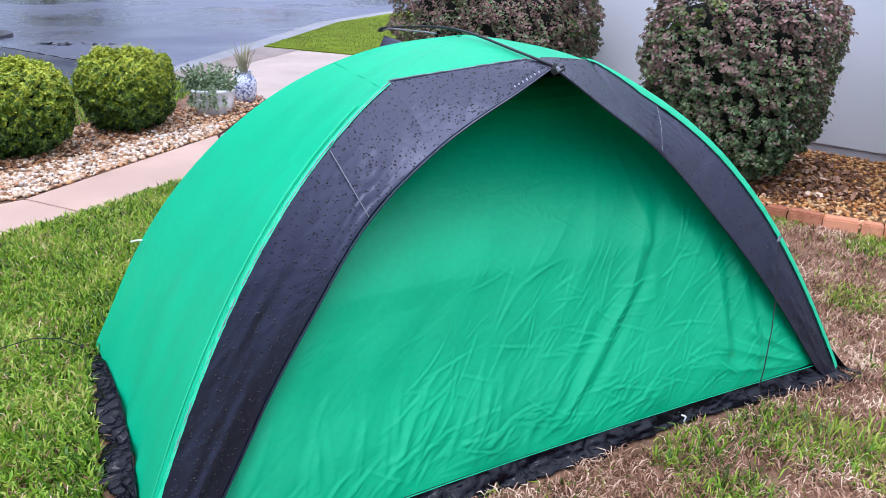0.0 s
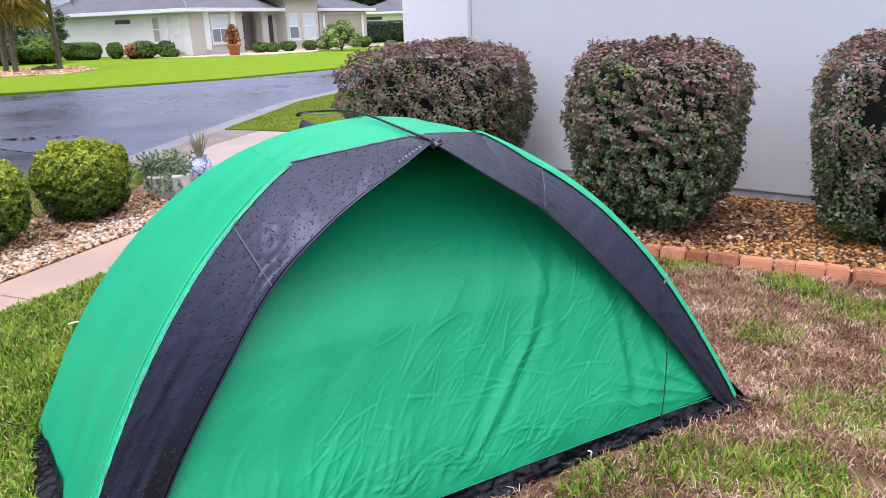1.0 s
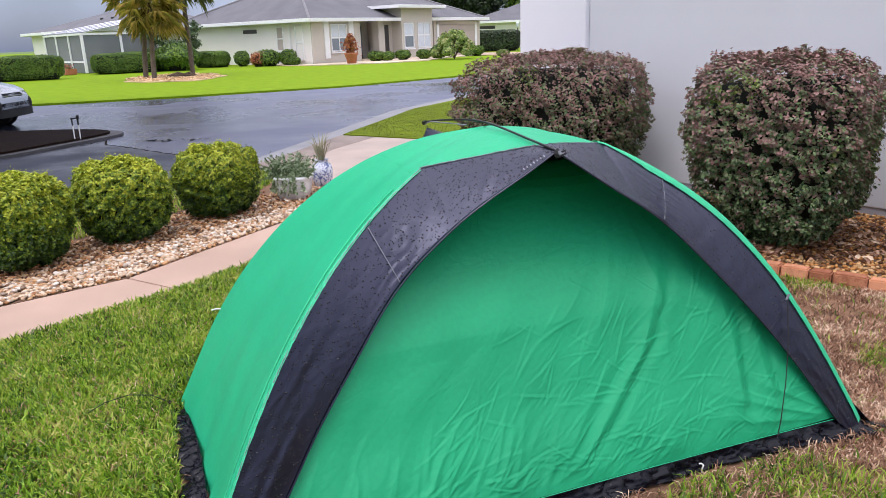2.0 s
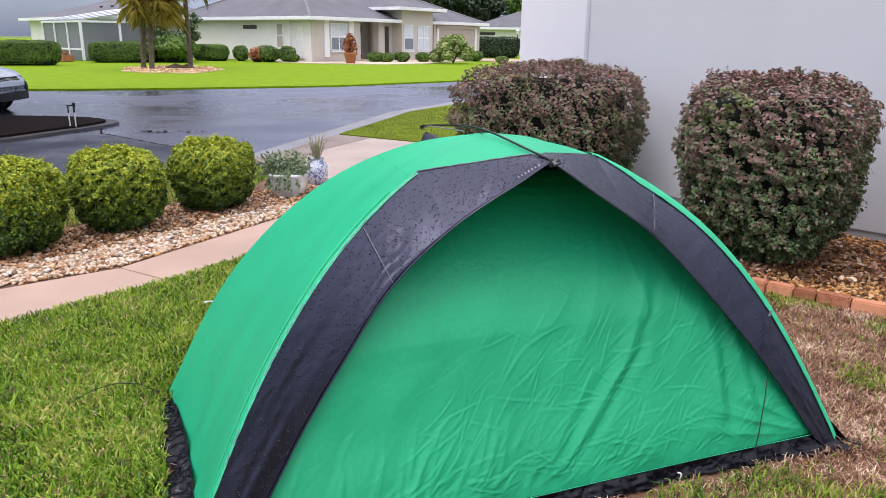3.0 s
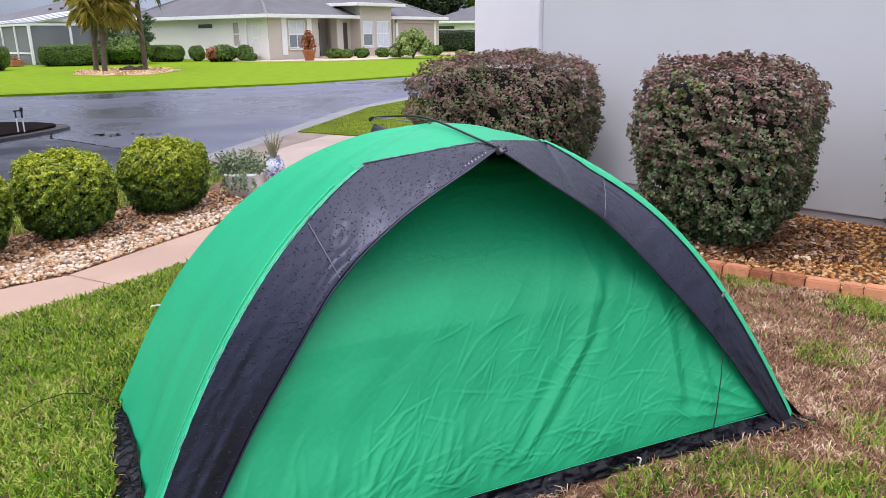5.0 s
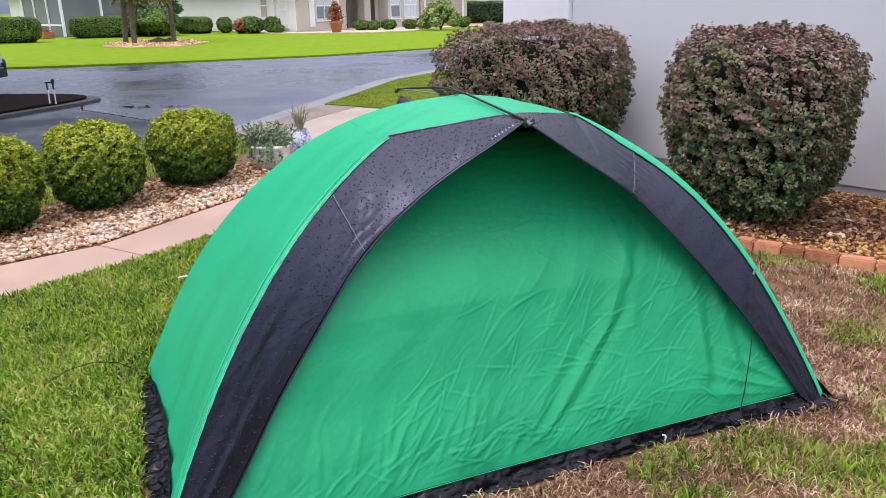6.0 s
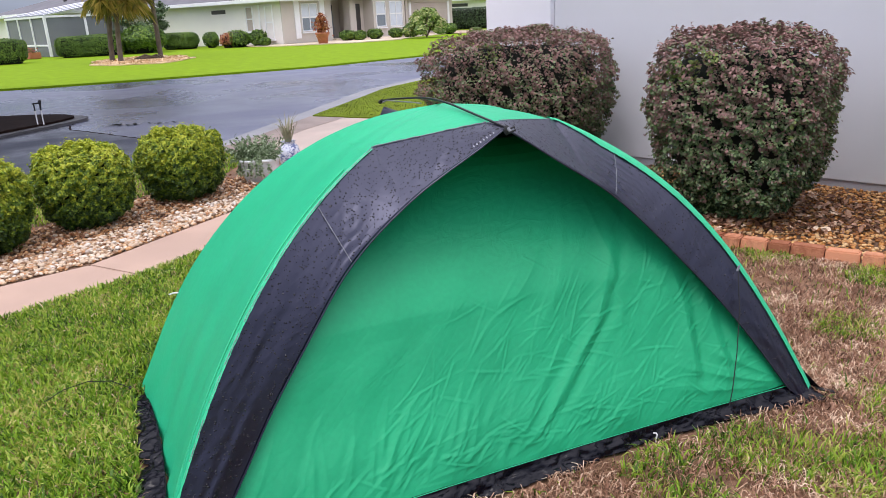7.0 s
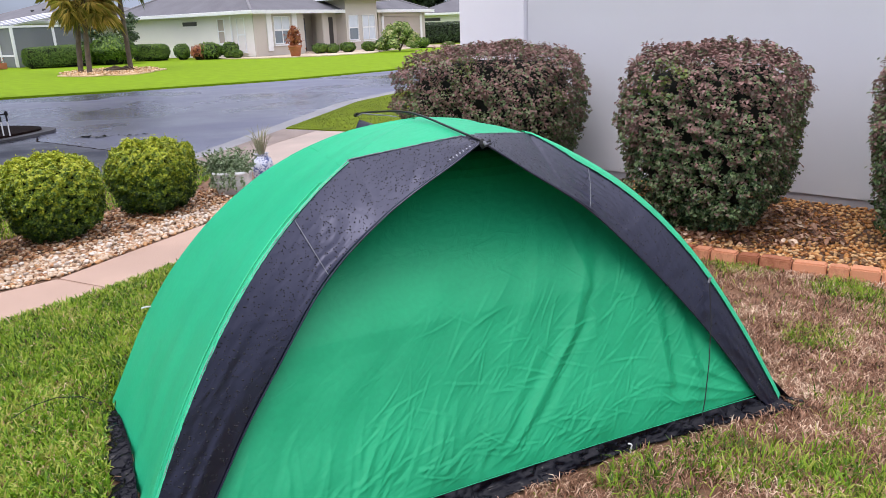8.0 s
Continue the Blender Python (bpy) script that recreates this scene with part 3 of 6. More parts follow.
lit = np.column_stack([-7.5 + 1.05 * w_l + r_l.normal(0, 0.03, 50), 10.9 + 0.25 * w_l + 0.05 * np.sin(14 * w_l) + r_l.normal(0, 0.03, 50), np.full(50, -0.035)])
v, f = leaf_arrays(lit, np.tile([0, 0, 3.0], (50, 1)), 0.05, r_l)
tagged(many("leaf_litter", v, f, M_LITTER, None, "dark wet leaf litter lying on the asphalt", "stuff"), category="leaves")

bm = bmesh.new()
crack = [(-8.3, 11.05), (-7.94, 10.56), (-7.5, 10.35), (-7.03, 10.09), (-6.36, 9.71), (-5.94, 9.5), (-5.3, 9.25)]
crack = [(x0 + (x1 - x0) * k / 6 + 0.008 * math.sin(9 * x0 + 2.1 * k), y0 + (y1 - y0) * k / 6 + 0.012 * math.sin(5 * y0 + 1.7 * k)) for (x0, y0), (x1, y1) in zip(crack, crack[1:]) for k in range(6)]
ring = [[bm.verts.new((x + sgn * (0.006 + 0.005 * math.sin(3.3 * k)), y + sgn * (0.018 + 0.012 * math.sin(2.3 * k)), -0.0435)) for sgn in (-1, 1)] for k, (x, y) in enumerate(crack)]
for p, q in zip(ring, ring[1:]):
    bm.faces.new((p[0], p[1], q[1], q[0]))
tagged(part("road_seam", bm, M_MULCH, None), "dark tar seam across the asphalt", "seam", kind="structure")

court = crack + [(-4.75, 8.7), (-5.1, 7.75), (-5.95, 6.95), (-6.7, 6.5), (-9.2, 5.4), (-9.75, 7.55), (-8.7, 8.8), (-8.55, 9.6), (-8.5, 10.4)]
slab("court_asphalt", court, -0.046, -0.044, M_COURT, "wet asphalt of the court beside the tar seam, the oak's dark reflection put into its colour", "asphalt")
slab("driveway_apron", [(-3.3, 7.97), (-4.38, 8.32), (-4.24, 9.2), (-4.14, 11.28), (-3.5, 11.06), (-3.72, 9.9), (-3.78, 8.9)], -0.05, -0.008, M_APRON, "stained brownish concrete apron at the foot of the driveway", "driveway")

# pebble bed under the house wall and its brick edge
PBED = [(9, 1.62), (9, 4), (2.6, 6.35), (-0.1, 8.3), (-0.9, 8.9), (-1.2, 7.6), (-1.38, 7.02), (-0.98, 6.32), (-0.38, 5.72), (0.41, 5.02), (1.0, 4.6), (1.6, 4.32), (2.2, 4.05), (3.3, 3.64), (4.5, 3.27)]
slab("pebble_bed", PBED, -0.1, 0.0, M_BED, "dark soil under the pebbles by the wall", "bed")
SBED = [(-2.63, 5.83), (-3.11, 4.1), (-3.98, 3.02), (-4.75, 1.62), (-6.15, 0.05), (-6.75, -0.9), (-5.42, 1.88), (-4.62, 3.48), (-4.12, 4.88), (-3.72, 6.08), (-3.22, 6.88), (-2.74, 7.3), (-2.65, 6.3)]
slab("stone_bed", SBED, -0.1, -0.002, M_BED, "dark soil under the river stones", "bed")

# ---- the house wall beside the bed ----
WDIR = Vector((0.82, -0.572, 0)).normalized()
WNOR = Vector((-WDIR.y, WDIR.x, 0))
wall_m = Matrix(((WDIR.x, WNOR.x, 0, -0.16), (WDIR.y, WNOR.y, 0, 7.76), (0, 0, 1, 0), (0, 0, 0, 1)))
wall_a = tagged(part("wall_front", box(0, 12, 0, 0.25, 0.07, 3.0, 0.004), M_WALL, None), "pale grey painted stucco house wall", "wall", kind="structure")
wall_a.matrix_basis = wall_m
plinth = tagged(part("wall_plinth", box(0, 12, 0.012, 0.24, -0.1, 0.068), M_PLINTH, None), "grey concrete plinth under the stucco wall", "plinth", kind="structure")
plinth.matrix_basis = wall_m
wall_b = tagged(part("wall_corner", box(-0.86, -0.004, -0.06, 0.25, -0.1, 3.0, 0.006), M_WALL2, None), "bright white stucco corner pier of the house", "wall", kind="structure")
wall_b.matrix_basis = wall_m
wall_c = tagged(part("wall_side", box(-0.86, -0.62, 0.252, 9, -0.1, 3.0), M_WALL2, None), "white stucco side wall of the house", "wall", kind="structure")
wall_c.matrix_basis = wall_m
wall_d = tagged(part("wall_roof", box(-0.8, 12, 0.0, 9, 3.002, 3.15), M_PLINTH, None), "plain flat cover over the house walls", "roof", kind="structure")
wall_d.matrix_basis = wall_m


# ---- the tent ----
TU = Vector((0.838, 0.5457, 0))
TV = Vector((-0.5457, 0.838, 0))
tent_m = Matrix(((TU.x, TV.x, 0, -0.39), (TU.y, TV.y, 0, 2.61), (0, 0, 1, 0), (0, 0, 0, 1)))
TA, TH = 1.215, 1.157
# the poles cross over this spot, a little behind the middle of the floor
U0, V0 = 0.03, 0.16
# how far out each corner stands, front and rear, on the two ends
CORNER = {(-1, -1): -0.60, (1, -1): -0.642, (-1, 1): 0.70, (1, 1): 0.66}
# bend of each quarter's pole: share of the way from the crossing to the corner, and height
BEND = {
    (-1, -1): ((0, 0.08, 0.17, 0.255, 0.34, 0.425, 0.51, 0.595, 0.68, 0.76, 0.842, 0.923, 0.963, 1.0), (1.157, 1.139, 1.112, 1.077, 1.033, 0.977, 0.906, 0.821, 0.711, 0.587, 0.429, 0.238, 0.124, 0.0)),
    (1, -1): ((0, 0.06, 0.14, 0.22, 0.30, 0.38, 0.46, 0.54, 0.618, 0.695, 0.772, 0.847, 0.885, 0.922, 0.96, 1.0), (1.157, 1.151, 1.138, 1.118, 1.083, 1.038, 0.974, 0.899, 0.806, 0.691, 0.554, 0.39, 0.301, 0.207, 0.107, 0.0)),
    (-1, 1): ((0, 0.06, 0.10, 0.185, 0.27, 0.354, 0.437, 0.52, 0.602, 0.684, 0.765, 0.845, 0.886, 0.925, 0.964, 1.0), (1.157, 1.148, 1.141, 1.122, 1.087, 1.04, 0.981, 0.903, 0.811, 0.698, 0.567, 0.404, 0.303, 0.195, 0.09, 0.0)),
    (1, 1): ((0, 0.13, 0.21, 0.29, 0.37, 0.455, 0.53, 0.61, 0.687, 0.76, 0.84, 0.913, 0.95, 1.0), (1.157, 1.136, 1.12, 1.092, 1.052, 0.996, 0.927, 0.841, 0.737, 0.609, 0.457, 0.281, 0.187, 0.0)),
}
S_TAB = np.linspace(0, 1, 300)


def eased(xs, ys):
    """The pole's bend: its knots, joined and smoothed."""
    y = np.interp(S_TAB, xs, ys)
    for _ in range(6):
        y[1:-1] = np.convolve(np.pad(y, 6, mode="reflect", reflect_type="odd"), np.ones(13) / 13, "valid")[1:-1]
    return y


Z_POLE = {q: eased(*b) for q, b in BEND.items()}


def pole(su, sv, s):
    """A point of one quarter's pole, at the share s of the way from the crossing to its corner."""
    return np.array((U0 + (su * TA - U0) * s, V0 + (CORNER[su, sv] - V0) * s, np.interp(s, S_TAB, Z_POLE[su, sv])))


def pole_share(z, su, sv):
    return float(np.interp(-z, -Z_POLE[su, sv], S_TAB))


# free edge of the brow: distance along the front, out from the centre line, height
EDGE_L = [(-0.02, -0.363, 1.127), (0.096, -0.34, 1.047), (0.219, -0.32, 0.977), (0.344, -0.321, 0.894), (0.503, -0.343, 0.773), (0.605, -0.377, 0.665), (0.725, -0.423, 0.506), (0.799, -0.454, 0.433), (0.871, -0.486, 0.33), (0.956, -0.534, 0.202), (1.06, -0.591, 0.084), (1.141, -0.622, 0.01)]
EDGE_R = [(0.02, -0.363, 1.127), (0.14, -0.367, 1.049), (0.268, -0.37, 0.962), (0.341, -0.376, 0.922), (0.47, -0.391, 0.821), (0.646, -0.445, 0.634), (0.814, -0.511, 0.439), (0.956, -0.572, 0.246), (1.056, -0.621, 0.088), (1.11, -0.64, 0.02)]


def brow_edge(side, k):
    """Free edge at the share k (0 tip, 1 corner) on one side (-1 or 1)."""
    tab = EDGE_L if side < 0 else EDGE_R
    xs = np.array([r[0] for r in tab])
    out = np.zeros(3)
    # a short running mean rounds the knots off
    for d in (-0.06, -0.03, 0.0, 0.03, 0.06):
        x = xs[0] + min(1.0, max(0.0, k + d * min(1, k * 8, (1 - k) * 8))) * (xs[-1] - xs[0])
        out += np.array((side * x, np.interp(x, xs, [r[1] for r in tab]), np.interp(x, xs, [r[2] for r in tab]))) / 5
    return out


KNEE = 0.292


def brow_root(side, k, sv=-1):
    """Where a brow is sewn on: across the crown up to the knee, then along the pole; sv: -1 front, 1 rear."""
    if k < KNEE:
        w = k / KNEE
        a = pole(side, sv, KNEE)
        c = np.array((0.035, -0.262, 1.134)) if sv < 0 else np.array((U0, 0.50, 1.075))
        p = c + (a - c) * w
        p[1] += sv * 0.03 * w * (1 - w)
        p[2] += 0.012 * w * (1 - w)
        return p
    off = min(1, (k - KNEE) * 8)
    p = pole(side, sv, k)
    if sv > 0:
        return p + np.array((-side * 0.012, -0.012, -0.014))
    if side > 0:
        return p + np.array((-0.02 * off, -0.014, -0.018 * off))
    return p + np.array((0.004, -0.014, 0.0))


tent = thing("tent", tent_m, "green and charcoal dome tent wet with rain, pitched on the lawn", "tent")
r_t = np.random.default_rng(3)


def side_panel(side):
    rows = []
    for s in np.concatenate([np.linspace(0.02, 0.8, 30), np.linspace(0.82, 0.998, 18)]):
        row = []
        for w in np.linspace(-1, 1, 33):
            fr, re = pole(side, -1, s), pole(side, 1, s)
            u, v, z = fr + (re - fr) * (w + 1) / 2
            slack = (1 - w * w) * (0.018 * min(1, 2.2 * s) + 0.04 * s * s)
            fold = 0.004 * math.sin(9 * w + 5 * s) * (1 - w * w) + 0.02 * max(0, s - 0.7) * math.sin(17 * w + 3 * s * side) * (1 - w * w) + 0.012 * math.exp(-((w + 0.45 - 2.2 * (s - 0.86)) / 0.07) ** 2) * max(0, s - 0.6) * 2.5 + 0.010 * math.exp(-((w - 0.55 - 1.5 * (s - 0.86)) / 0.06) ** 2) * max(0, s - 0.65) * 2.5
            row.append((u - side * (slack * 0.9 + fold), v, z - slack * 0.35))
        rows.append(row)
    bm = grid_mesh(rows)
    return part("side_panel", bm, M_GREEN, tent, "smooth bright green end panel", True)


for side in (-1, 1):
    side_panel(side)


def hem_at(u):
    """How far out the front hem lies."""
    return -0.592 - 0.022 * (u / 1.2) ** 2 - np.where(u < 0, 0.02 * (u / 1.2) ** 2, 0.0)


def ridge(x, w):
    """A pinched crease: sharp crest, shallow trough beside it."""
    return np.exp(-np.abs(x / w) ** 1.3) - 0.45 * np.exp(-((x - 1.9 * w) / (1.1 * w)) ** 2)


FOLD = [-0.08, 0.095, 0.335, 0.515, 0.575]


def fold_field(U, Z):
    """Creases of the slack front wall, in metres."""
    d = np.zeros_like(U)
    # long folds that fan down from the upper far corner
    x0, z0 = 0.43, 0.96
    a = np.arctan2(z0 - Z, x0 - U)
    r = np.hypot(x0 - U, z0 - Z)
    a = a + 0.20 * (r - 0.4) + 0.02 * np.sin(11 * r)
    grow = np.clip((r - 0.1) * 2.2, 0, 1) * np.clip(1.25 - r, 0.15, 1)
    for ang, wid, amp in ((1.60, 0.07, 0.008), (1.06, 0.06, 0.006), (0.84, 0.05, 0.004), (2.0, 0.09, 0.008), (2.25, 0.06, 0.006)):
        d += amp * np.exp(-np.abs((a - ang) / wid) ** 1.5) * grow
    # the one deep fold, slanting down towards the near corner, and its shallow neighbours
    for us_, amp, wid, z_lo, z_hi in ((FOLD, 0.0085, 0.034, 0.1, 0.85), ([x - 0.10 for x in FOLD], 0.004, 0.035, 0.1, 0.6), ((0.66, 0.68, 0.70, 0.66, 0.60), 0.010, 0.03, 0.12, 0.62), ((0.82, 0.82, 0.80, 0.74, 0.66), 0.008, 0.025, 0.1, 0.5)):
        x = U - np.interp(Z, (0.08, 0.2, 0.43, 0.75, 0.9), us_)
        span = np.clip((Z - z_lo) / 0.12, 0, 1) * np.clip((z_hi - Z) / 0.3, 0, 1)
        d += amp * (np.exp(-np.abs(x / wid) ** 1.4) - 0.75 * np.exp(-((x - 1.7 * wid) / (0.8 * wid)) ** 2)) * span
    # soft upright gathers above the hem on the slack side
    low = np.exp(-((Z - 0.10) / 0.2) ** 2)
    d += low * 0.003 * np.sin(19 * U + 9 * Z + 1.5 * np.sin(5 * U)) * np.clip(0.9 - U, 0, 1)
    # many short pinched creases, leaning from upper right to lower left, thickest low down
    r_c = np.random.default_rng(41)
    for k in range(420):
        cu, cz = r_c.uniform(-0.95, 0.98), abs(r_c.normal(0.22, 0.2)) + 0.07
        if cz > 0.72 - 0.6 * (cu - 0.4) ** 2:
            continue
        lean = (r_c.normal(0.75, 0.2) if cz > 0.2 else r_c.normal(0.4, 0.35)) if k % 4 else r_c.normal(-0.15, 0.3)
        ln, wid, amp = r_c.uniform(0.02, 0.095), r_c.uniform(0.0027, 0.0046), r_c.uniform(0.0006, 0.0017)
        if k % 13 == 0:
            # a few longer gathers run up from the hem on the near side
            cu, cz, lean, ln, wid, amp = r_c.uniform(-0.95, -0.05), r_c.uniform(0.12, 0.24), r_c.normal(1.15, 0.14), r_c.uniform(0.06, 0.14), 0.010, 0.0019
        bend = r_c.uniform(-1.2, 1.2)
        near = (np.abs(U - cu) < 3 * ln) & (np.abs(Z - cz) < 3 * ln)
        du, dz = U[near] - cu, Z[near] - cz
        t = du * math.cos(lean) + dz * math.sin(lean)
        x = -du * math.sin(lean) + dz * math.cos(lean) + bend * t * t
        d[near] += amp * ridge(x, wid) * np.exp(-np.abs(t / ln) ** 2.5)
    # crumples lying along the hem on the near side
    for k in range(70):
        cu, cz, lean = r_c.uniform(-0.95, 0.35), r_c.uniform(0.075, 0.16), r_c.normal(0.5, 0.22)
        ln, wid, amp, bend = r_c.uniform(0.02, 0.07), r_c.uniform(0.0035, 0.0065), r_c.uniform(0.0008, 0.0018), r_c.uniform(-3, 3)
        near = (np.abs(U - cu) < 3 * ln) & (np.abs(Z - cz) < 3 * ln)
        du, dz = U[near] - cu, Z[near] - cz
        t = du * math.cos(lean) + dz * math.sin(lean)
        x = -du * math.sin(lean) + dz * math.cos(lean) + bend * t * t
        d[near] += amp * ridge(x, wid) * np.exp(-np.abs(t / ln) ** 2.5)
    # taut rays from the far corner of the hem
    for ang, amp, reach in ((0.10, 0.007, 0.5), (0.24, 0.010, 0.42), (0.42, 0.008, 0.34), (0.62, 0.005, 0.26), (0.9, 0.005, 0.22)):
        b = np.arctan2(Z - 0.06, 1.14 - U)
        rr = np.hypot(1.14 - U, Z - 0.06)
        d += amp * ridge((b - ang - 0.12 * rr) * np.maximum(rr, 0.06), 0.012 + 0.02 * rr) * np.exp(-(rr / reach) ** 3) * np.clip(rr * 8, 0, 1)
    # a stitched seam's pucker just over the hem
    d += 0.0016 * np.sin(70 * U + 3 * np.sin(9 * U)) * np.exp(-((Z - 0.085) / 0.025) ** 2)
    d += 0.002 * np.sin(13 * U + 9 * Z + 2 * np.sin(4 * U)) * (1 - Z) + 0.0012 * np.sin(29 * U - 21 * Z)
    return 1.55 * d * np.clip((Z - 0.06) / 0.06, 0.0, 1)


def front_wall():
    zs = np.concatenate([np.linspace(0.062, 0.66, 200), np.linspace(0.67, 1.11, 40)])
    W = np.linspace(-1, 1, 720)
    left = np.array([pole(-1, -1, pole_share(z, -1, -1)) for z in zs])
    right = np.array([pole(1, -1, pole_share(z, 1, -1)) for z in zs])
    Z = np.repeat(zs[:, None], len(W), 1)
    half = (W[None] + 1) / 2
    mid = (left[:, :1] + right[:, :1]) / 2
    U = mid + (left[:, :1] + (right[:, :1] - left[:, :1]) * half - mid) * 0.985
    V = left[:, 1:2] + (right[:, 1:2] - left[:, 1:2]) * half + 0.035
    k = np.clip((0.35 - Z) / 0.3, 0, 1.01) ** 2
    # beside the brow on the near side the wall stays behind it
    k = k * (1 - 0.5 * W[None] ** 8) * (1 - 0.85 * np.clip((-W[None] - 0.74) / 0.12, 0, 1))
    V = V * (1 - k) + (hem_at(U) - 0.006) * k
    V = V + 0.02 * (1 - W[None] ** 2) * np.sin(math.pi * np.clip((Z - 0.062) / 1.04, 0, 1)) + 0.22 * np.clip((Z - 0.55) / 0.5, 0, 1) ** 1.3 * (1 - W[None] ** 6) + 0.02 * (1 - W[None] ** 6) * np.clip((Z - 0.2) / 0.3, 0, 1) - fold_field(U, Z) * (1 - W[None] ** 8)
    P = np.stack([U, V, Z], 2)
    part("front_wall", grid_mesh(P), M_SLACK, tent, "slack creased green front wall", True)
    # added black strip and sheer layers: the shade under the brow, fading downwards
    for name, z0, deep, material, label in (("shade_strip", 1.105, 0.085, M_SKIRT, "black strip standing in for the shade under the brow"), ("shade_layer", 1.04, 0.045, M_SHADE_VEIL, "sheer black layer grading the shade under the brow"), ("shade_layer", 1.04, 0.075, M_SHADE_VEIL, "sheer black layer grading the shade under the brow"), ("shade_layer", 1.04, 0.1, M_SHADE_VEIL, "sheer black layer grading the shade under the brow")):
        rows = []
        for k in np.linspace(0, 1, 12):
            row = []
            for c in range(58, len(W) - 58, 6):
                z = z0 - k * (deep + 0.005 * math.sin(0.016 * c))
                row.append((np.interp(z, zs, P[:, c, 0]), np.interp(z, zs, P[:, c, 1]) - 0.006 - 0.04 * deep - 0.01 * k, z))
            rows.append(row)
        part(name, grid_mesh(rows), material, tent, label, True)


front_wall()


def crown_panel(sv):
    """Green cloth from the crossing of the poles to the sewn edge of a brow; sv: -1 front, 1 rear."""
    rows = []
    c = np.array((U0, V0, TH))
    for k in np.linspace(0, 1, 16):
        row = []
        for w in np.linspace(-1, 1, 41):
            sd = -1 if w < 0 else 1
            corner = pole(sd, sv, KNEE)
            e = brow_root(sd, abs(w) * KNEE, sv)
            # the outer edges lie on the poles, edge to edge with the end panels
            e = e + (corner - e) * abs(w) ** 8
            p = c + (e - c) * k
            lift = pole(sd, sv, k * KNEE)[2] - (TH + (corner[2] - TH) * k)
            p[2] += lift * abs(w) + 0.012 * math.sin(math.pi * k) * (1 - abs(w)) - 0.003 * math.sin(math.pi * k) * math.sin(math.pi * abs(w))
            row.append(p)
        rows.append(row)
    return part("crown_panel", grid_mesh(rows), M_GREEN, tent, "bright green crown panel", True)


crown_panel(-1)
crown_panel(1)


def brow(front):
    rows = []
    ks = np.concatenate([-np.linspace(1, 0, 150), np.linspace(0, 1, 150)[1:]])
    for k in ks:
        side, a = (-1 if k < 0 else 1), abs(k)
        o, i = brow_root(side, a, -1 if front else 1), brow_edge(side, a)
        if not front:
            # mirrors the front brow across the poles' crossing, lowered to fit the camera's view
            i = np.array((i[0] - 0.05 * (1 - a), (2 * V0 - i[1]) * (1 - a) + (CORNER[side, 1] + 0.01) * a, i[2] - 0.026 - 0.085 * min(1, a * 14)))
        row = []
        across = i - o
        # square to the cloth, towards the weather side
        b = min(1.0, a + 0.02)
        along = (brow_root(side, b) + brow_edge(side, b) - brow_root(side, b - 0.04) - brow_edge(side, b - 0.04)) if a > 0.02 else np.array((side, 0, -0.3))
        square = np.cross(along, across)
        square = square / (np.linalg.norm(square) + 1e-9)
        square = square * (1 if square[2] > 0 else -1)
        for w in np.linspace(0, 1, 41):
            p = o + across * w
            # taut cloth: nearly flat, with fine drag lines towards the free edge
            q = Vector((a * 9.0 * side, w * 1.6, 3.0 if front else 8.0))
            pucker = 0.0042 * noise.noise(Vector((a * 46 * side + 5 * w, w * 1.1, 1.7))) * (0.25 + 0.75 * w) * math.sin(math.pi * min(1, 0.08 + w * 0.92)) ** 0.5
            fine = 0.0022 * noise.noise(Vector((a * 105 * side - 14 * w, w * 3.0, 4.1))) * math.sin(math.pi * w) ** 0.5
            soft = 0.004 * noise.noise(q) * math.sin(math.pi * w) ** 0.5
            low = min(1, max(0, (a - 0.5) / 0.3)) if side < 0 else 0.35 * min(1, max(0, (a - 0.55) / 0.3))
            wv = math.sin(15 * w + 7 * a + 2 * math.sin(6 * a))
            drape = low * (0.0024 * wv + 0.008 * noise.noise(Vector((a * 5 + 1.5 * w, w * 5.5 + 2 * a, 7.3)))) * math.sin(math.pi * w)
            seam = (0.486 - 0.031 * w) if side < 0 else (0.45 - 0.075 * w)
            # drag wrinkles where the panel seam pulls the cloth
            pull = math.exp(-abs(a - seam) / 0.05) * (1.0 if side > 0 else 0.3)
            crimp = math.sin(44 * w + 9 * a + 2.2 * noise.noise(Vector((w * 6, a * 20, 11.0 + side))))
            gather = 0.008 * crimp * abs(crimp) * pull * (0.35 + 0.65 * w) * (0.6 + noise.noise(Vector((w * 9, a * 3, 2.0))))
            bow = 0.006 * math.sin(math.pi * w) * (0.4 + 0.6 * math.sin(math.pi * a))
            p = p + (np.array((side * 0.35, -1.0 if front else 1.0, 0.5)) * bow + square * (0.7 * (pucker + fine + soft + drape) + gather) * min(1, 6 * a + 0.3)) * (1 if front else 0.2)
            p[2] += 0.004 if front else 0
            row.append(p)
        rows.append(row)
    bm = grid_mesh(rows)
    ob = part("brow", bm, M_DARK, tent, "charcoal rain brow beaded with water" if front else "charcoal rear rain brow", True)
    sol = ob.modifiers.new("thickness", "SOLIDIFY")
    sol.thickness, sol.offset = 0.0015, -1
    return rows


brow_rows = np.array(brow(True))
brow(False)

# beads of rain on the brow, most on its upper slope
vv, ff = [], []
base_pts = [(math.sin(e) * math.cos(a), math.sin(e) * math.sin(a), math.cos(e)) for e in (1.45, 0.95, 0.45) for a in (2 * math.pi * k / 7 for k in range(7))] + [(0, 0, 1)]
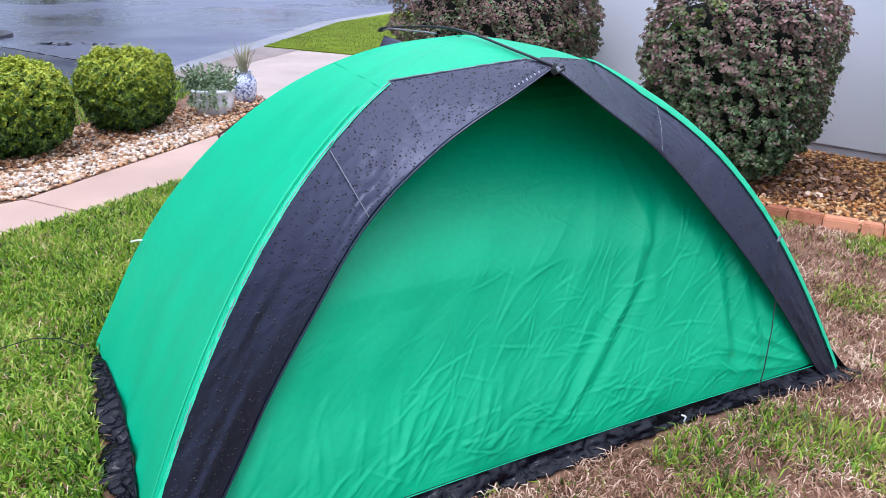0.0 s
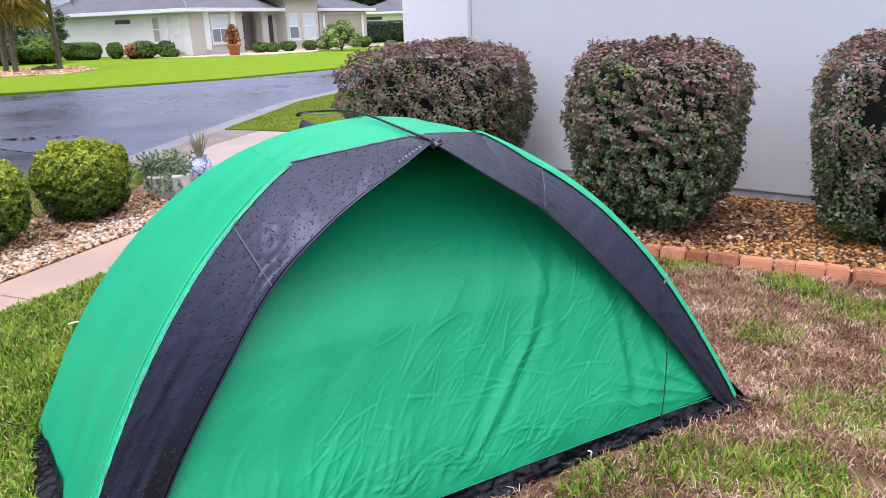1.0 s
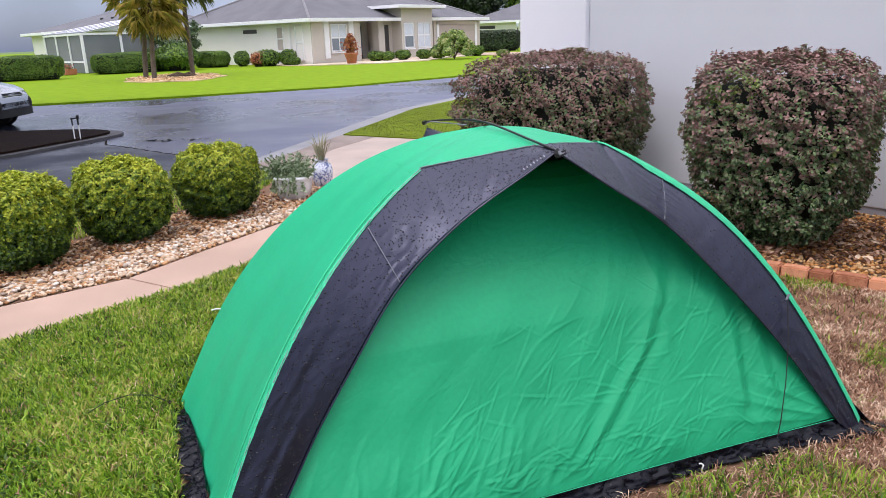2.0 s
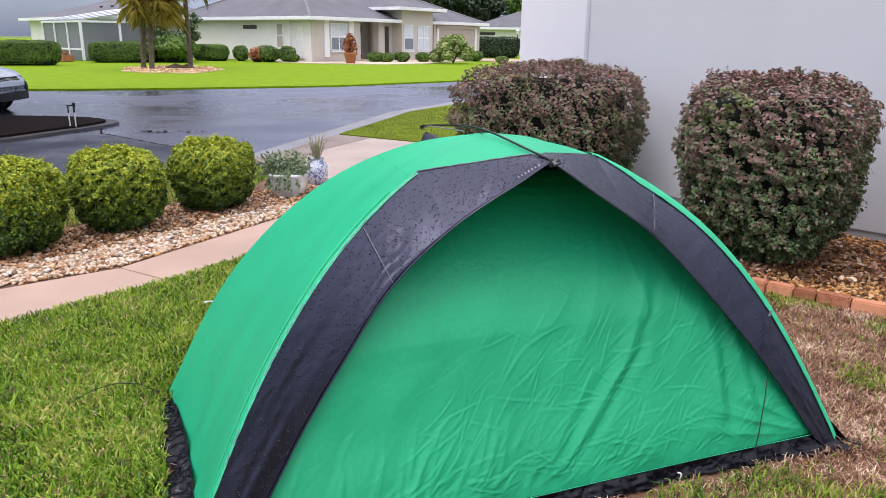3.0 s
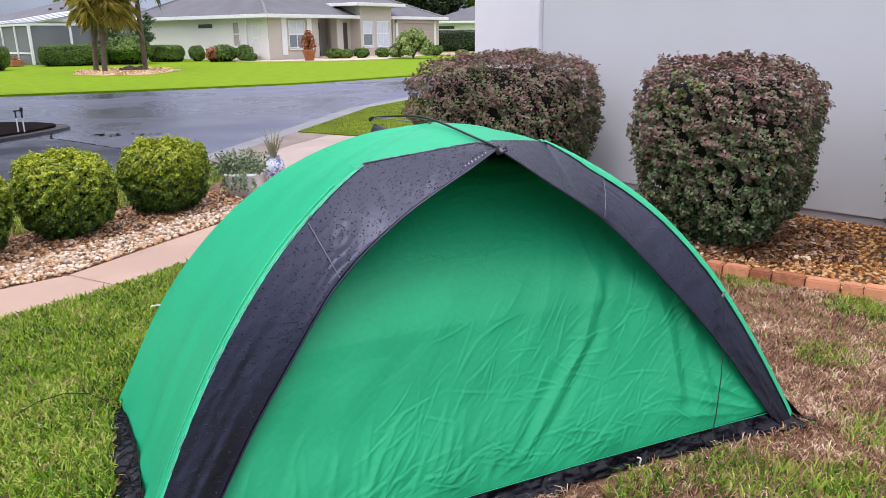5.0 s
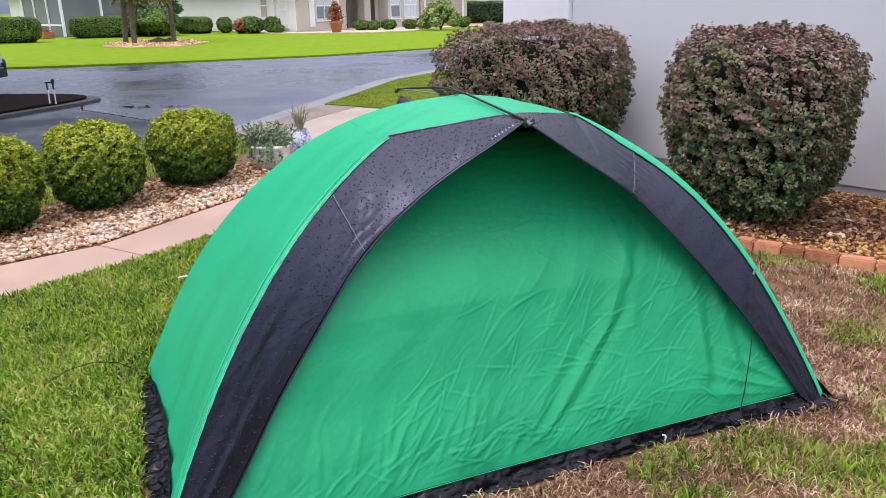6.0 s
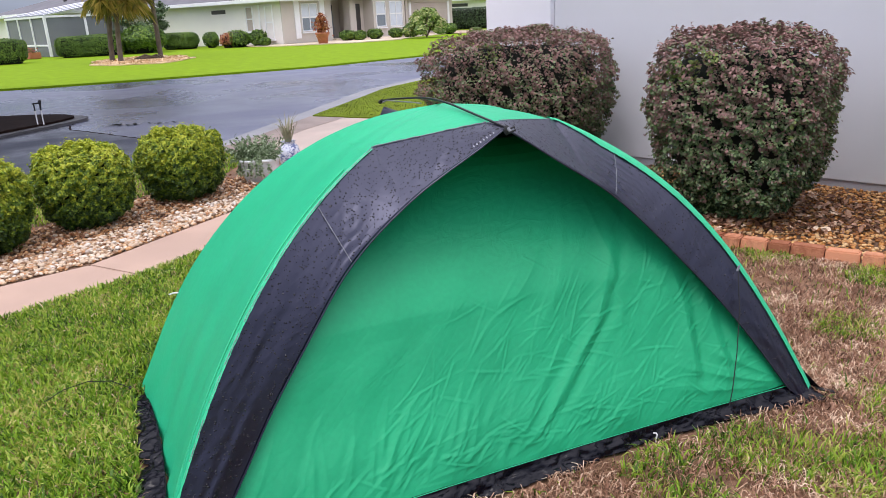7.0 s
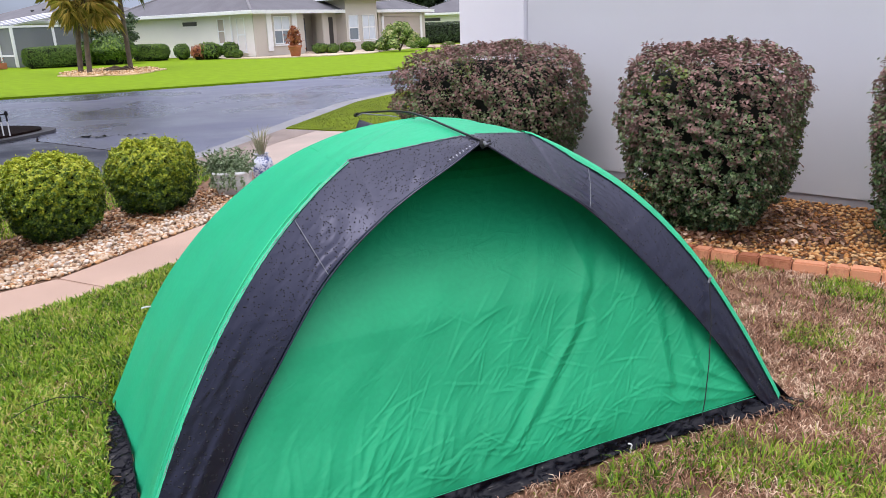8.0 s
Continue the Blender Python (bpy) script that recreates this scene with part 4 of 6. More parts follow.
base_faces = [(r0 * 7 + k, r0 * 7 + (k + 1) % 7, (r0 + 1) * 7 + (k + 1) % 7) for r0 in range(2) for k in range(7)] + [(r0 * 7 + k, (r0 + 1) * 7 + (k + 1) % 7, (r0 + 1) * 7 + k) for r0 in range(2) for k in range(7)] + [(14 + k, 14 + (k + 1) % 7, 21) for k in range(7)]
base_pts = np.array(base_pts)
base_faces = np.array(base_faces)
ni, nj = brow_rows.shape[:2]
for _ in range(3400):
    fi = r_t.random() * (ni - 2)
    if fi > ni / 2 and r_t.random() < 0.55:
        continue
    fj = r_t.random() ** 0.9 * (nj - 2)
    i0, j0 = int(fi), int(fj)
    p00, p10, p01 = brow_rows[i0, j0], brow_rows[i0 + 1, j0], brow_rows[i0, j0 + 1]
    du, dv = p10 - p00, p01 - p00
    nn = np.cross(du, dv)
    ln = np.linalg.norm(nn)
    if ln < 1e-9:
        continue
    nn /= ln
    if nn[1] > 0:
        nn = -nn
    p = p00 + du * (fi - i0) + dv * (fj - j0)
    t1 = du / (np.linalg.norm(du) + 1e-9)
    t2 = np.cross(nn, t1)
    rad = min(0.0032, r_t.lognormal(-6.2, 0.28))
    q = p + rad * (base_pts[:, :1] * t1 + base_pts[:, 1:2] * t2 * 1.1) + nn * rad * 0.62 * base_pts[:, 2:3] - nn * rad * 0.05
    ff.append(base_faces + len(vv) * 22)
    vv.append(q)
many("rain_film", np.concatenate(vv), np.concatenate(ff), M_DROP, tent, "clear beads of rain", "stuff").data.shade_smooth()


# pole ridges under the cloth, shown by pale piping on each quarter
for su in (-1, 1):
    for sv in (-1, 1):
        pts = [pole(su, sv, s) for s in np.linspace(0.36, 0.985, 60)]
        part("crown_seam", tube([pole(su, sv, s) - np.array((0, 0, 0.0018)) for s in np.linspace(0, 0.37, 30)], 0.0022, 8), M_GREEN, tent, "", True)
        if sv > 0:
            continue
        if su > 0:
            # on this side the green cloth lies flat over the pole and runs down to the brow
            rows = []
            for s in np.linspace(0.27, 0.98, 160):
                a, b = pole(su, sv, s) + np.array((0.003, 0.006, 0.002)), brow_root(su, s) + np.array((0, -0.006, 0.004))
                rows.append([a + (b - a) * w + np.array((0.3, -0.5, 0.8)) * (0.007 * math.sin(math.pi * w) + 0.0015 * noise.noise(Vector((s * 60, w * 2, 3.0))) * w) for w in np.linspace(0, 1, 8)])
            part("pole_sleeve", grid_mesh(rows), M_PIPING, tent, "green cloth drawn over the pole", True)
            continue
        part("pole_sleeve", tube(pts, 0.003, 10, 3.4), M_GREEN, tent, "green cloth drawn over the pole", True)
        pts = [pole(su, sv, s) + np.array((su * 0.004, -sv * 0.024, 0.001)) for s in np.linspace(0.38, 0.985, 44)]
        rows = []
        for s in np.linspace(0.296, 0.985, 250):
            a, b = pole(su, sv, s) + np.array((su * 0.002, -0.004, 0.004)), brow_root(su, s) + np.array((0, -0.006, 0.004))
            rows.append([a + (b - a) * w + np.array((su * 0.4, -0.7, 0.5)) * (0.004 * noise.noise(Vector((s * 70, w * 2, 2.0))) + 0.0022 * noise.noise(Vector((s * 190, w * 3, 5.0)))) for w in np.linspace(0, 1, 6)])
        part("sleeve_band", grid_mesh(rows), M_PIPING, tent, "pale puckered band along the pole", True)
        part("piping", tube(pts, 0.0026, 8), M_PIPING, tent, "pale piping beside the pole")
    pts = [brow_root(su, k) + np.array((0, 0.002, 0.005)) + 0.0022 * np.array(noise.noise_vector(Vector((k * 90, su, 0.3)))) for k in np.linspace(0.02, 0.9, 160)]
    part("brow_seam", tube(pts, 0.0024 if su < 0 else 0.0014, 6), M_SEAM, tent, "grey stitched seam")
    pts = [brow_edge(su, k) + np.array((0, -0.003, 0)) for k in np.linspace(0, 0.98, 60)]
    part("brow_binding", tube(pts, 0.003, 6), M_DARK, tent, "black bound edge")
    a, b = (0.486, 0.455) if su < 0 else (0.45, 0.375)
    o, i = brow_root(su, a), brow_edge(su, b)
    pts = []
    for w in np.linspace(0.03, 0.97, 12):
        p = o + (i - o) * w
        pts.append(p + np.array((su * 0.35, -1, 0.5)) * (0.006 * math.sin(math.pi * w) + 0.005))
    part("panel_seam", tube(pts, 0.0013 if su < 0 else 0.001, 6), M_THREAD if su < 0 else M_SEAM, tent, "pale stitched panel seam")
# horizontal cloth seams in the end panels
for su in (-1, 1):
    pts = []
    for w in np.linspace(-0.98, 0.98, 30):
        s = 0.315
        slack = (1 - w * w) * (0.018 * min(1, 2.2 * s) + 0.055 * s * s)
        fr, re = pole(su, -1, s), pole(su, 1, s)
        pts.append(fr + (re - fr) * (w + 1) / 2 + np.array((-su * slack * 0.9, 0, 0.001 - slack * 0.35)))
    part("cloth_seam", tube(pts, 0.0008, 6), M_GREEN, tent)

# the short brow pole over the crown
BP = ((-0.37, 1.131), (-0.19, 1.149), (0.02, 1.171), (0.16, 1.177), (0.3, 1.171), (0.43, 1.158), (0.58, 1.143), (0.71, 1.125))
vs_ = np.linspace(-0.37, 0.71, 40)
zs_ = np.interp(vs_, [b[0] for b in BP], [b[1] for b in BP])
for _ in range(3):
    zs_[1:-1] = (zs_[:-2] + zs_[1:-1] + zs_[2:]) / 3
part("brow_pole", tube([(0.02 - 0.047 * (v + 0.37), v, z) for v, z in zip(vs_, zs_)], 0.0041, 8), M_POLE, tent, "short black brow pole")
part("pole_tip", tube([(0.02, -0.365, 1.130), (0.022, -0.382, 1.127), (0.026, -0.386, 1.12)], 0.0058, 8), M_THREAD, tent, "small grey pole tip")
part("tip_knot", lathe([(0.002, -0.018), (0.009, -0.010), (0.011, 0.0), (0.008, 0.009), (0.002, 0.015)], 10), M_CORD, tent, "black knotted tip loop").location = (0.02, -0.373, 1.124)
part("tip_loop", tube([(0.02, -0.375, 1.122), (0.05, -0.37, 1.13), (0.052, -0.372, 1.12), (0.024, -0.376, 1.112)], 0.003, 6), M_CORD, tent, "black cord loop")
part("pole_tip", tube([(-0.03, 0.70, 1.124), (-0.031, 0.728, 1.117)], 0.009, 8), M_POLE, tent, "black end cap")
part("tie_loop", tube([(-0.03, 0.70, 1.118), (-0.034, 0.62, 1.135), (-0.026, 0.5, 1.14), (-0.018, 0.36, 1.148), (-0.01, 0.28, 1.15)], 0.0025, 6), M_THREAD, tent, "pale elastic under the pole")
# worn print near the tip, as plain bars
for k in range(7):
    c = brow_root(-1, 0.03 + 0.009 * k) * 0.16 + brow_edge(-1, 0.03 + 0.009 * k) * 0.84
    o = box(-0.005, 0.005, -0.0006, 0.0006, -0.004, 0.004)
    ob = part("print_bar", o, M_PRINT, tent)
    ob.matrix_basis = Matrix.Translation(Vector(c) + Vector((0, -0.009, 0.007))) @ pose(0, 0, 0, -35, 32, 0) @ Matrix.Scale(0.62 + 0.1 * math.sin(5 * k), 4)

# skirts: black coated cloth from the hem down onto the grass
def skirt(pts_top, pts_out, seed, label):
    """Hangs from under the hem, then spreads out on the ground in ripples."""
    rr = np.random.default_rng(seed)
    n = len(pts_top)
    ph = rr.uniform(0, 6.28, 6)
    rows = []
    for k in range(n):
        a, b = np.array(pts_top[k]), np.array(pts_out[k])
        row = []
        x = k / n * 30
        for w in np.linspace(0, 1, 11):
            p = a + (b - a) * w ** 1.35
            p[2] = a[2] + (b[2] - a[2]) * (1 - (1 - w) ** 1.2)
            c = 0.010 * math.sin(x * 0.9 + ph[0] + 3 * w) + 0.008 * math.sin(x * 2.3 + ph[1] - 4 * w) + 0.006 * math.sin(x * 5.3 + ph[2] + 2 * w)
            q = Vector((x * 1.1, w * 2.2, seed))
            fine = 0.010 * noise.noise(q * 1.7) + 0.008 * noise.noise(q * 4.1)
            out = (b - a)[:2] / (np.linalg.norm((b - a)[:2]) + 1e-9)
            p[:2] += (b - a)[:2] * c * 14 * w + out * fine * min(1, 4 * w)
            p[2] = min(a[2], max(0.006, p[2] + (0.5 * c + 0.8 * fine) * math.sin(math.pi * w)))
            row.append(p)
        rows.append(row)
    ob = part("skirt", grid_mesh(rows), M_SKIRT, tent, label, True)
    sol = ob.modifiers.new("thickness", "SOLIDIFY")
    sol.thickness = 0.002
    return ob


us = np.linspace(-1.2, 1.2, 340)
hem_v = [float(hem_at(u)) for u in us]
skirt([(u * 0.985, v - 0.004, 0.062) for u, v in zip(us, hem_v)], [(u * 1.03, v - 0.05 + 0.025 * max(0, 1 - abs(u - 0.55) / 0.5) - 0.015 * abs(u) ** 4, 0.008) for u, v in zip(us, hem_v)], 1, "wet crinkled black hem skirt")
vs = np.linspace(-0.64, 0.66, 160)
for su in (-1, 1):
    # towards the rear corner the cloth comes down almost to the grass
    skirt([(su * (1.195 - 0.045 * (1 - (v / 0.66) ** 2)), v, 0.012 + 0.026 * min(1, max(0, (0.6 - v) / 0.35))) for v in vs], [(su * (1.236 - 0.005 * (1 - (v / 0.65) ** 2)), v, 0.008) for v in vs], 5 + su, "wet crinkled black end skirt")
skirt([(u * 0.95, 0.64, 0.03) for u in us], [(u * 0.97, 0.68, 0.008) for u in us], 9, "black rear skirt")
rows = []
for z in np.linspace(0.06, 1.1, 40):
    le, ri = pole(-1, 1, pole_share(z, -1, 1)), pole(1, 1, pole_share(z, 1, 1))
    rows.append([le + (ri - le) * w - np.array((0, 0.02, 0)) for w in np.linspace(0.01, 0.99, 30)])
part("rear_wall", grid_mesh(rows), M_GREEN, tent, "green rear wall", True)
# corner patches with their webbing
for su in (-1, 1):
    for sv in (-1, 1):
        rows = []
        for k in np.linspace(0, 1, 9):
            row = []
            for w in np.linspace(0, 1, 9):
                a = math.pi * (0.1 + 0.8 * w)
                row.append((su * (1.235 - 0.10 * k + 0.02 * math.sin(a)), sv * (0.60 + 0.06 * math.sin(a) - 0.05 * k), 0.012 + (0.1 if su > 0 else 0.045 if sv < 0 else 0.012) * k * math.sin(a) ** 0.6 + 0.006 * math.sin(7 * w + 5 * k)))
            rows.append(row)
        if (su, sv) == (-1, 1):
            # this corner is pulled flat
            rows = [[(x * 0.985, y * 1.04, z * 0.5) for x, y, z in row] for row in rows]
        part("corner_patch", grid_mesh(rows), M_SKIRT, tent, "black corner patch", True)
        part("webbing_tab", box(-0.035, 0.035, -0.011, 0.011, -0.002, 0.002, 0.001), M_CORD, tent, "black webbing tab").matrix_basis = pose(su * 1.25, 0.69 if sv > 0 else -0.655, 0.008 if sv > 0 else 0.02, 0, 12 * su if sv < 0 else 0, 30 * su * sv)

# loose cords and tabs on the cloth
part("door_cord", tube([(0.905, -0.503, 0.527), (0.88, -0.55, 0.395), (0.842, -0.592, 0.25), (0.805, -0.622, 0.12), (0.79, -0.628, 0.06)], 0.002, 6), M_CORD, tent, "thin black hanging cord")
part("tie_toggle", box(-0.004, 0.004, -0.004, 0.004, -0.012, 0.012, 0.002), M_THREAD, tent, "small grey toggle").matrix_basis = pose(0.908, -0.50, 0.537, 0, 25, 0)
part("loop_tab", tube([(-1.0, 0.59, 0.442), (-1.018, 0.603, 0.439), (-1.036, 0.61, 0.434)], 0.0035, 6), M_WHITE, tent, "pale loop tab")
part("pole_clip", box(-0.005, 0.005, -0.004, 0.004, -0.022, 0.022, 0.003), M_THREAD, tent, "grey fly clip").matrix_basis = pose(-0.963, -0.437, 0.461, 0, 22, 0)
part("pole_clip", box(-0.004, 0.004, -0.004, 0.004, -0.014, 0.014, 0.002), M_CORD, tent, "black fly clip").matrix_basis = pose(-0.889, -0.365, 0.56, 0, 25, 0)
part("hem_line", tube([(u * 0.985, v - 0.0085, 0.0625) for u, v in zip(us, hem_v)], 0.0016, 6), M_GREEN, tent, "pale stitched hem")

# pegs and guy line on the grass
def peg(x, y, turn, label):
    t = thing("tent_peg", pose(x, y, 0, 0, 0, turn), label, "peg", "tent pegs")
    part("stake", tube([(0, 0, -0.05), (0.005, 0, 0.012), (0.008, 0, 0.026)], 0.003, 6), M_WHITE, t)
    part("hook", tube([(0.008, 0, 0.026), (0.003, 0, 0.031), (-0.006, 0, 0.029)], 0.003, 6), M_WHITE, t)


for x, y, a in ((0.285, 2.345, 30), (0.335, 2.35, -20)):
    peg(x, y, a, "small white plastic tent peg in the grass")


# ---- shrubs and pots near the tent ----
for k, (x, y, rx, ry, h) in enumerate(((-3.355, 5.84, 0.318, 0.32, 0.60), (-3.73, 5.02, 0.34, 0.335, 0.61), (-4.05, 4.24, 0.325, 0.325, 0.62))):
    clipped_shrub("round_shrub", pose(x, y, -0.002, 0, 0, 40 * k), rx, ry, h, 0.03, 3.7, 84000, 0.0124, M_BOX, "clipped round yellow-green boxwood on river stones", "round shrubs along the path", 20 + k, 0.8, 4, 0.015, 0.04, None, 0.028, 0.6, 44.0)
for k, (x, y, rx, ry, h, z0) in enumerate(((-0.47, 6.9, 0.84, 0.59, 1.18, 0.1), (1.2, 5.42, 0.55, 0.54, 1.19, 0.08), (2.73, 4.89, 0.59, 0.54, 1.2, 0.08))):
    clipped_shrub("purple_shrub", pose(x, y, 0, 0, 0, -30), rx, ry, h, z0, 5.0, (98000, 92000, 70000)[k], 0.0172, M_LORO, "tall clipped purple-green shrub in front of the pale wall", "purple shrubs by the wall", 46 + k, 0.74, 7, 0.008, 0.05, M_LORO2, 0.062, 0.85, 40.0, -0.52)


def planter():
    t = thing("planter", pose(-2.97, 6.62, 0.0, 0, 0, 15), "white glazed planter with silver-green trailing plant", "plant pot")
    pb = lathe([(0.13, 0), (0.15, 0.012), (0.178, 0.12), (0.18, 0.195), (0.19, 0.205), (0.188, 0.225), (0.165, 0.226), (0.16, 0.19), (0.02, 0.185)], 40)
    for vv in pb.verts:
        # drawn out towards a rounded square
        c = (abs(vv.co.x) ** 4 + abs(vv.co.y) ** 4) ** 0.25
        if c > 1e-6:
            vv.co.x, vv.co.y = vv.co.x * math.hypot(vv.co.x, vv.co.y) / c * 0.97, vv.co.y * math.hypot(vv.co.x, vv.co.y) / c * 0.97
    part("pot", pb, M_CERAMIC, t, "square white glazed pot", True)
    r = np.random.default_rng(61)
    q, nn = [], []
    for k in range(150):
        a, tilt, ln = r.uniform(0, 6.28), r.uniform(0.1, 1.2), r.uniform(0.13, 0.28)
        root = np.array((math.cos(a), math.sin(a), 0)) * r.uniform(0.02, 0.15) + (-0.02, 0, 0.2)
        way = np.array((math.cos(a) * math.sin(tilt), math.sin(a) * math.sin(tilt), math.cos(tilt)))
        for w in np.linspace(0.15, 1, 16):
            q.append(root + way * ln * w - np.array((0, 0, 0.05 * w * w * tilt)) + r.normal(0, 0.006, 3))
            nn.append(way * 0.3 + r.normal(0, 0.6, 3))
    for k in range(34):
        # trailing stems over the rim
        a = r.uniform(2.6, 5.4)
        for w in np.linspace(0, 1, 12):
            q.append(np.array((math.cos(a) * (0.18 + 0.05 * w), math.sin(a) * (0.18 + 0.05 * w), 0.235 - 0.16 * w * r.uniform(0.8, 1.1))) + r.normal(0, 0.008, 3))
            nn.append(np.array((math.cos(a), math.sin(a), 0.4)) + r.normal(0, 0.4, 3))
    q, nn = np.array(q), np.array(nn)
    v, f = leaf_arrays(q, nn, 0.016, r, 2.4, 1.0)
    many("foliage", v, f, M_SILVER, t)
    for k in range(9):
        aa = 0.7 * k
        part("stem", tube([(0.03 * math.cos(aa), 0.03 * math.sin(aa), 0.14), (0.12 * math.cos(aa), 0.12 * math.sin(aa), 0.27)], 0.004, 5), M_SPIKE, t)


def vase():
    t = thing("vase", pose(-2.88, 7.16, -0.002), "blue and white porcelain vase with spiky plant", "vase")
    part("body", lathe([(0.07, 0), (0.085, 0.01), (0.105, 0.08), (0.115, 0.17), (0.10, 0.235), (0.07, 0.262), (0.07, 0.285), (0.08, 0.292), (0.066, 0.29), (0.06, 0.25), (0.01, 0.24)], 28), M_VASE, t, "", True)
    r = np.random.default_rng(63)
    for k in range(40):
        a, ln, le = r.uniform(0, 6.28), r.uniform(0.2, 0.4), r.uniform(0.2, 0.85)
        d = Vector((math.cos(a), math.sin(a), 0))
        w = Vector((-d.y, d.x, 0)) * 0.006
        p0, p1, p2 = d * 0.02 + Vector((0, 0, 0.26)), d * (0.02 + ln * le * 0.4) + Vector((0, 0, 0.26 + ln * 0.6)), d * (0.02 + ln * le) + Vector((0, 0, 0.26 + ln * (1 - le * 0.4)))
        bm = bmesh.new()
        v = [bm.verts.new(p) for p in (p0 - w, p0 + w, p1 + w, p1 - w, p2)]
        bm.faces.new((v[0], v[1], v[2], v[3]))
        bm.faces.new((v[3], v[2], v[4]))
        part("leaf_blade", bm, M_SPIKE, t)


planter()
vase()

# ---- water pipe on the island ----
stub = thing("backflow_pipe", pose(-8.6, 10.75, 0.035, 0, 0, 50) @ Matrix.Scale(0.64, 4), "black and pale standing water pipe in mulch", "pipe")
part("riser", tube([(-0.07, 0, -0.02), (-0.07, 0, 0.34)], 0.017, 10), M_WHITE, stub, "pale riser pipe")
part("riser", tube([(0.07, 0, -0.02), (0.07, 0, 0.34)], 0.017, 10), M_WHITE, stub, "pale riser pipe")
part("upper_riser", tube([(-0.07, 0, 0.34), (-0.07, 0, 0.53)], 0.018, 10), M_POLE, stub)
part("upper_riser", tube([(0.07, 0, 0.34), (0.07, 0, 0.53)], 0.022, 10), M_POLE, stub)
part("crossbar", tube([(-0.11, 0, 0.52), (0.1, 0, 0.53)], 0.018, 10), M_POLE, stub)
part("valve", box(0.04, 0.11, -0.035, 0.035, 0.48, 0.60, 0.015), M_POLE, stub, "black valve body")

# ---- parked car ----
def car():
    t = thing("car", pose(-13.86, 12.39, -0.045, 0, 0, 12), "silver sport utility car standing beside the island", "car")
    st = [(-2.3, 0.45, 0.9, 0.62), (-2.22, 0.36, 0.98, 0.82), (-1.6, 0.30, 1.0, 0.92), (0.0, 0.28, 1.0, 0.94), (0.8, 0.28, 0.99, 0.93), (1.3, 0.3, 0.95, 0.92), (1.7, 0.31, 0.9, 0.9), (1.98, 0.32, 0.84, 0.86), (2.15, 0.33, 0.77, 0.8), (2.26, 0.35, 0.7, 0.7), (2.32, 0.38, 0.62, 0.58), (2.35, 0.42, 0.56, 0.45)]
    rows = []
    for x, zb, zt, hw in st:
        rows.append([(x, -hw * 0.9, zb), (x, -hw, zb + 0.12), (x, -hw * 1.0, (zb + zt) / 2), (x, -hw * 0.96, zt - 0.1), (x, -hw * 0.82, zt), (x, 0, zt + 0.05), (x, hw * 0.82, zt), (x, hw * 0.96, zt - 0.1), (x, hw, (zb + zt) / 2), (x, hw, zb + 0.12), (x, hw * 0.9, zb), (x, 0, zb), (x, -hw * 0.9, zb)])
    bm = grid_mesh(rows)
    bm.faces.new([v for v in bm.verts[:12]][::-1])
    bm.verts.ensure_lookup_table()
    bm.faces.new([v for v in bm.verts][-13:-1])
    part("body", bm, M_CAR, t, "silver painted body", True)
    cab = [(-2.1, 1.0, 0.78, 0.0), (-1.85, 1.46, 0.66, 0), (-1.0, 1.58, 0.66, 0), (-0.1, 1.56, 0.66, 0), (0.3, 1.4, 0.66, 0), (0.95, 1.0, 0.76, 0)]
    rows = [[(x, -h0 * 1.12, 0.96), (x, -h0, z), (x, 0, z + 0.04 * (z > 1.2)), (x, h0, z), (x, h0 * 1.12, 0.96)] for x, z, h0, _ in cab]
    part("cabin_glass", grid_mesh(rows), M_GLASS, t, "dark tinted glass")
    part("roof", box(-1.7, 0.0, -0.62, 0.62, 1.56, 1.63, 0.03), M_CAR, t)
    bb = grid_mesh([[(2.0, s * 0.9, z0), (2.16, s * 0.8, z0), (2.28, s * 0.68, z0), (2.345, s * 0.5, z0), (2.37, s * 0.2, z0)][::1 if s > 0 else -1] + [] for s, z0 in ((1, 0.26), (1, 0.34), (1, 0.42))])
    part("bumper", bb, M_RUBBER, t, "dark lower bumper corner", True)
    bb = grid_mesh([[(2.37, y, z0) for y in (0.2, -0.2)] + [(2.345, -0.5, z0), (2.28, -0.68, z0), (2.16, -0.8, z0), (2.0, -0.9, z0)] for z0 in (0.26, 0.34, 0.42)])
    part("bumper", bb, M_RUBBER, t, "dark lower bumper", True)
    part("grille", box(2.16, 2.325, -0.34, 0.34, 0.62, 0.72, 0.03), M_RUBBER, t, "black grille")
    part("grille_bar", box(2.315, 2.335, -0.36, 0.36, 0.665, 0.68, 0.005), M_RIM, t)
    for s in (-1, 1):
        part("headlight", box(1.9, 2.14, s * 0.66 - 0.11, s * 0.66 + 0.11, 0.65, 0.77, 0.05), M_LAMP, t, "clear headlight")
        part("fog_light", lathe([(0.005, 0.05), (0.05, 0.045), (0.1, 0.03), (0.115, 0.0), (0.1, -0.06)], 18), M_RUBBER, t, "round black fog light").matrix_basis = pose(2.285, s * 0.58, 0.5, 0, 90, 0) @ pose(0, 0, 0, -22 * s, 0, 0)
        part("mirror", box(0.5, 0.66, s * 0.98 - 0.1, s * 0.98 + 0.1, 0.96, 1.1, 0.04), M_CAR, t)
        for x in (-1.42, 1.42):
            w = part("wheel", lathe([(0.2, -0.1), (0.3, -0.1), (0.345, -0.07), (0.35, 0.0), (0.345, 0.07), (0.3, 0.1), (0.2, 0.1)], 28), M_RUBBER, t, "black tyre")
            w.matrix_basis = pose(x, s * 0.86, 0.35, 90, 0, 0)
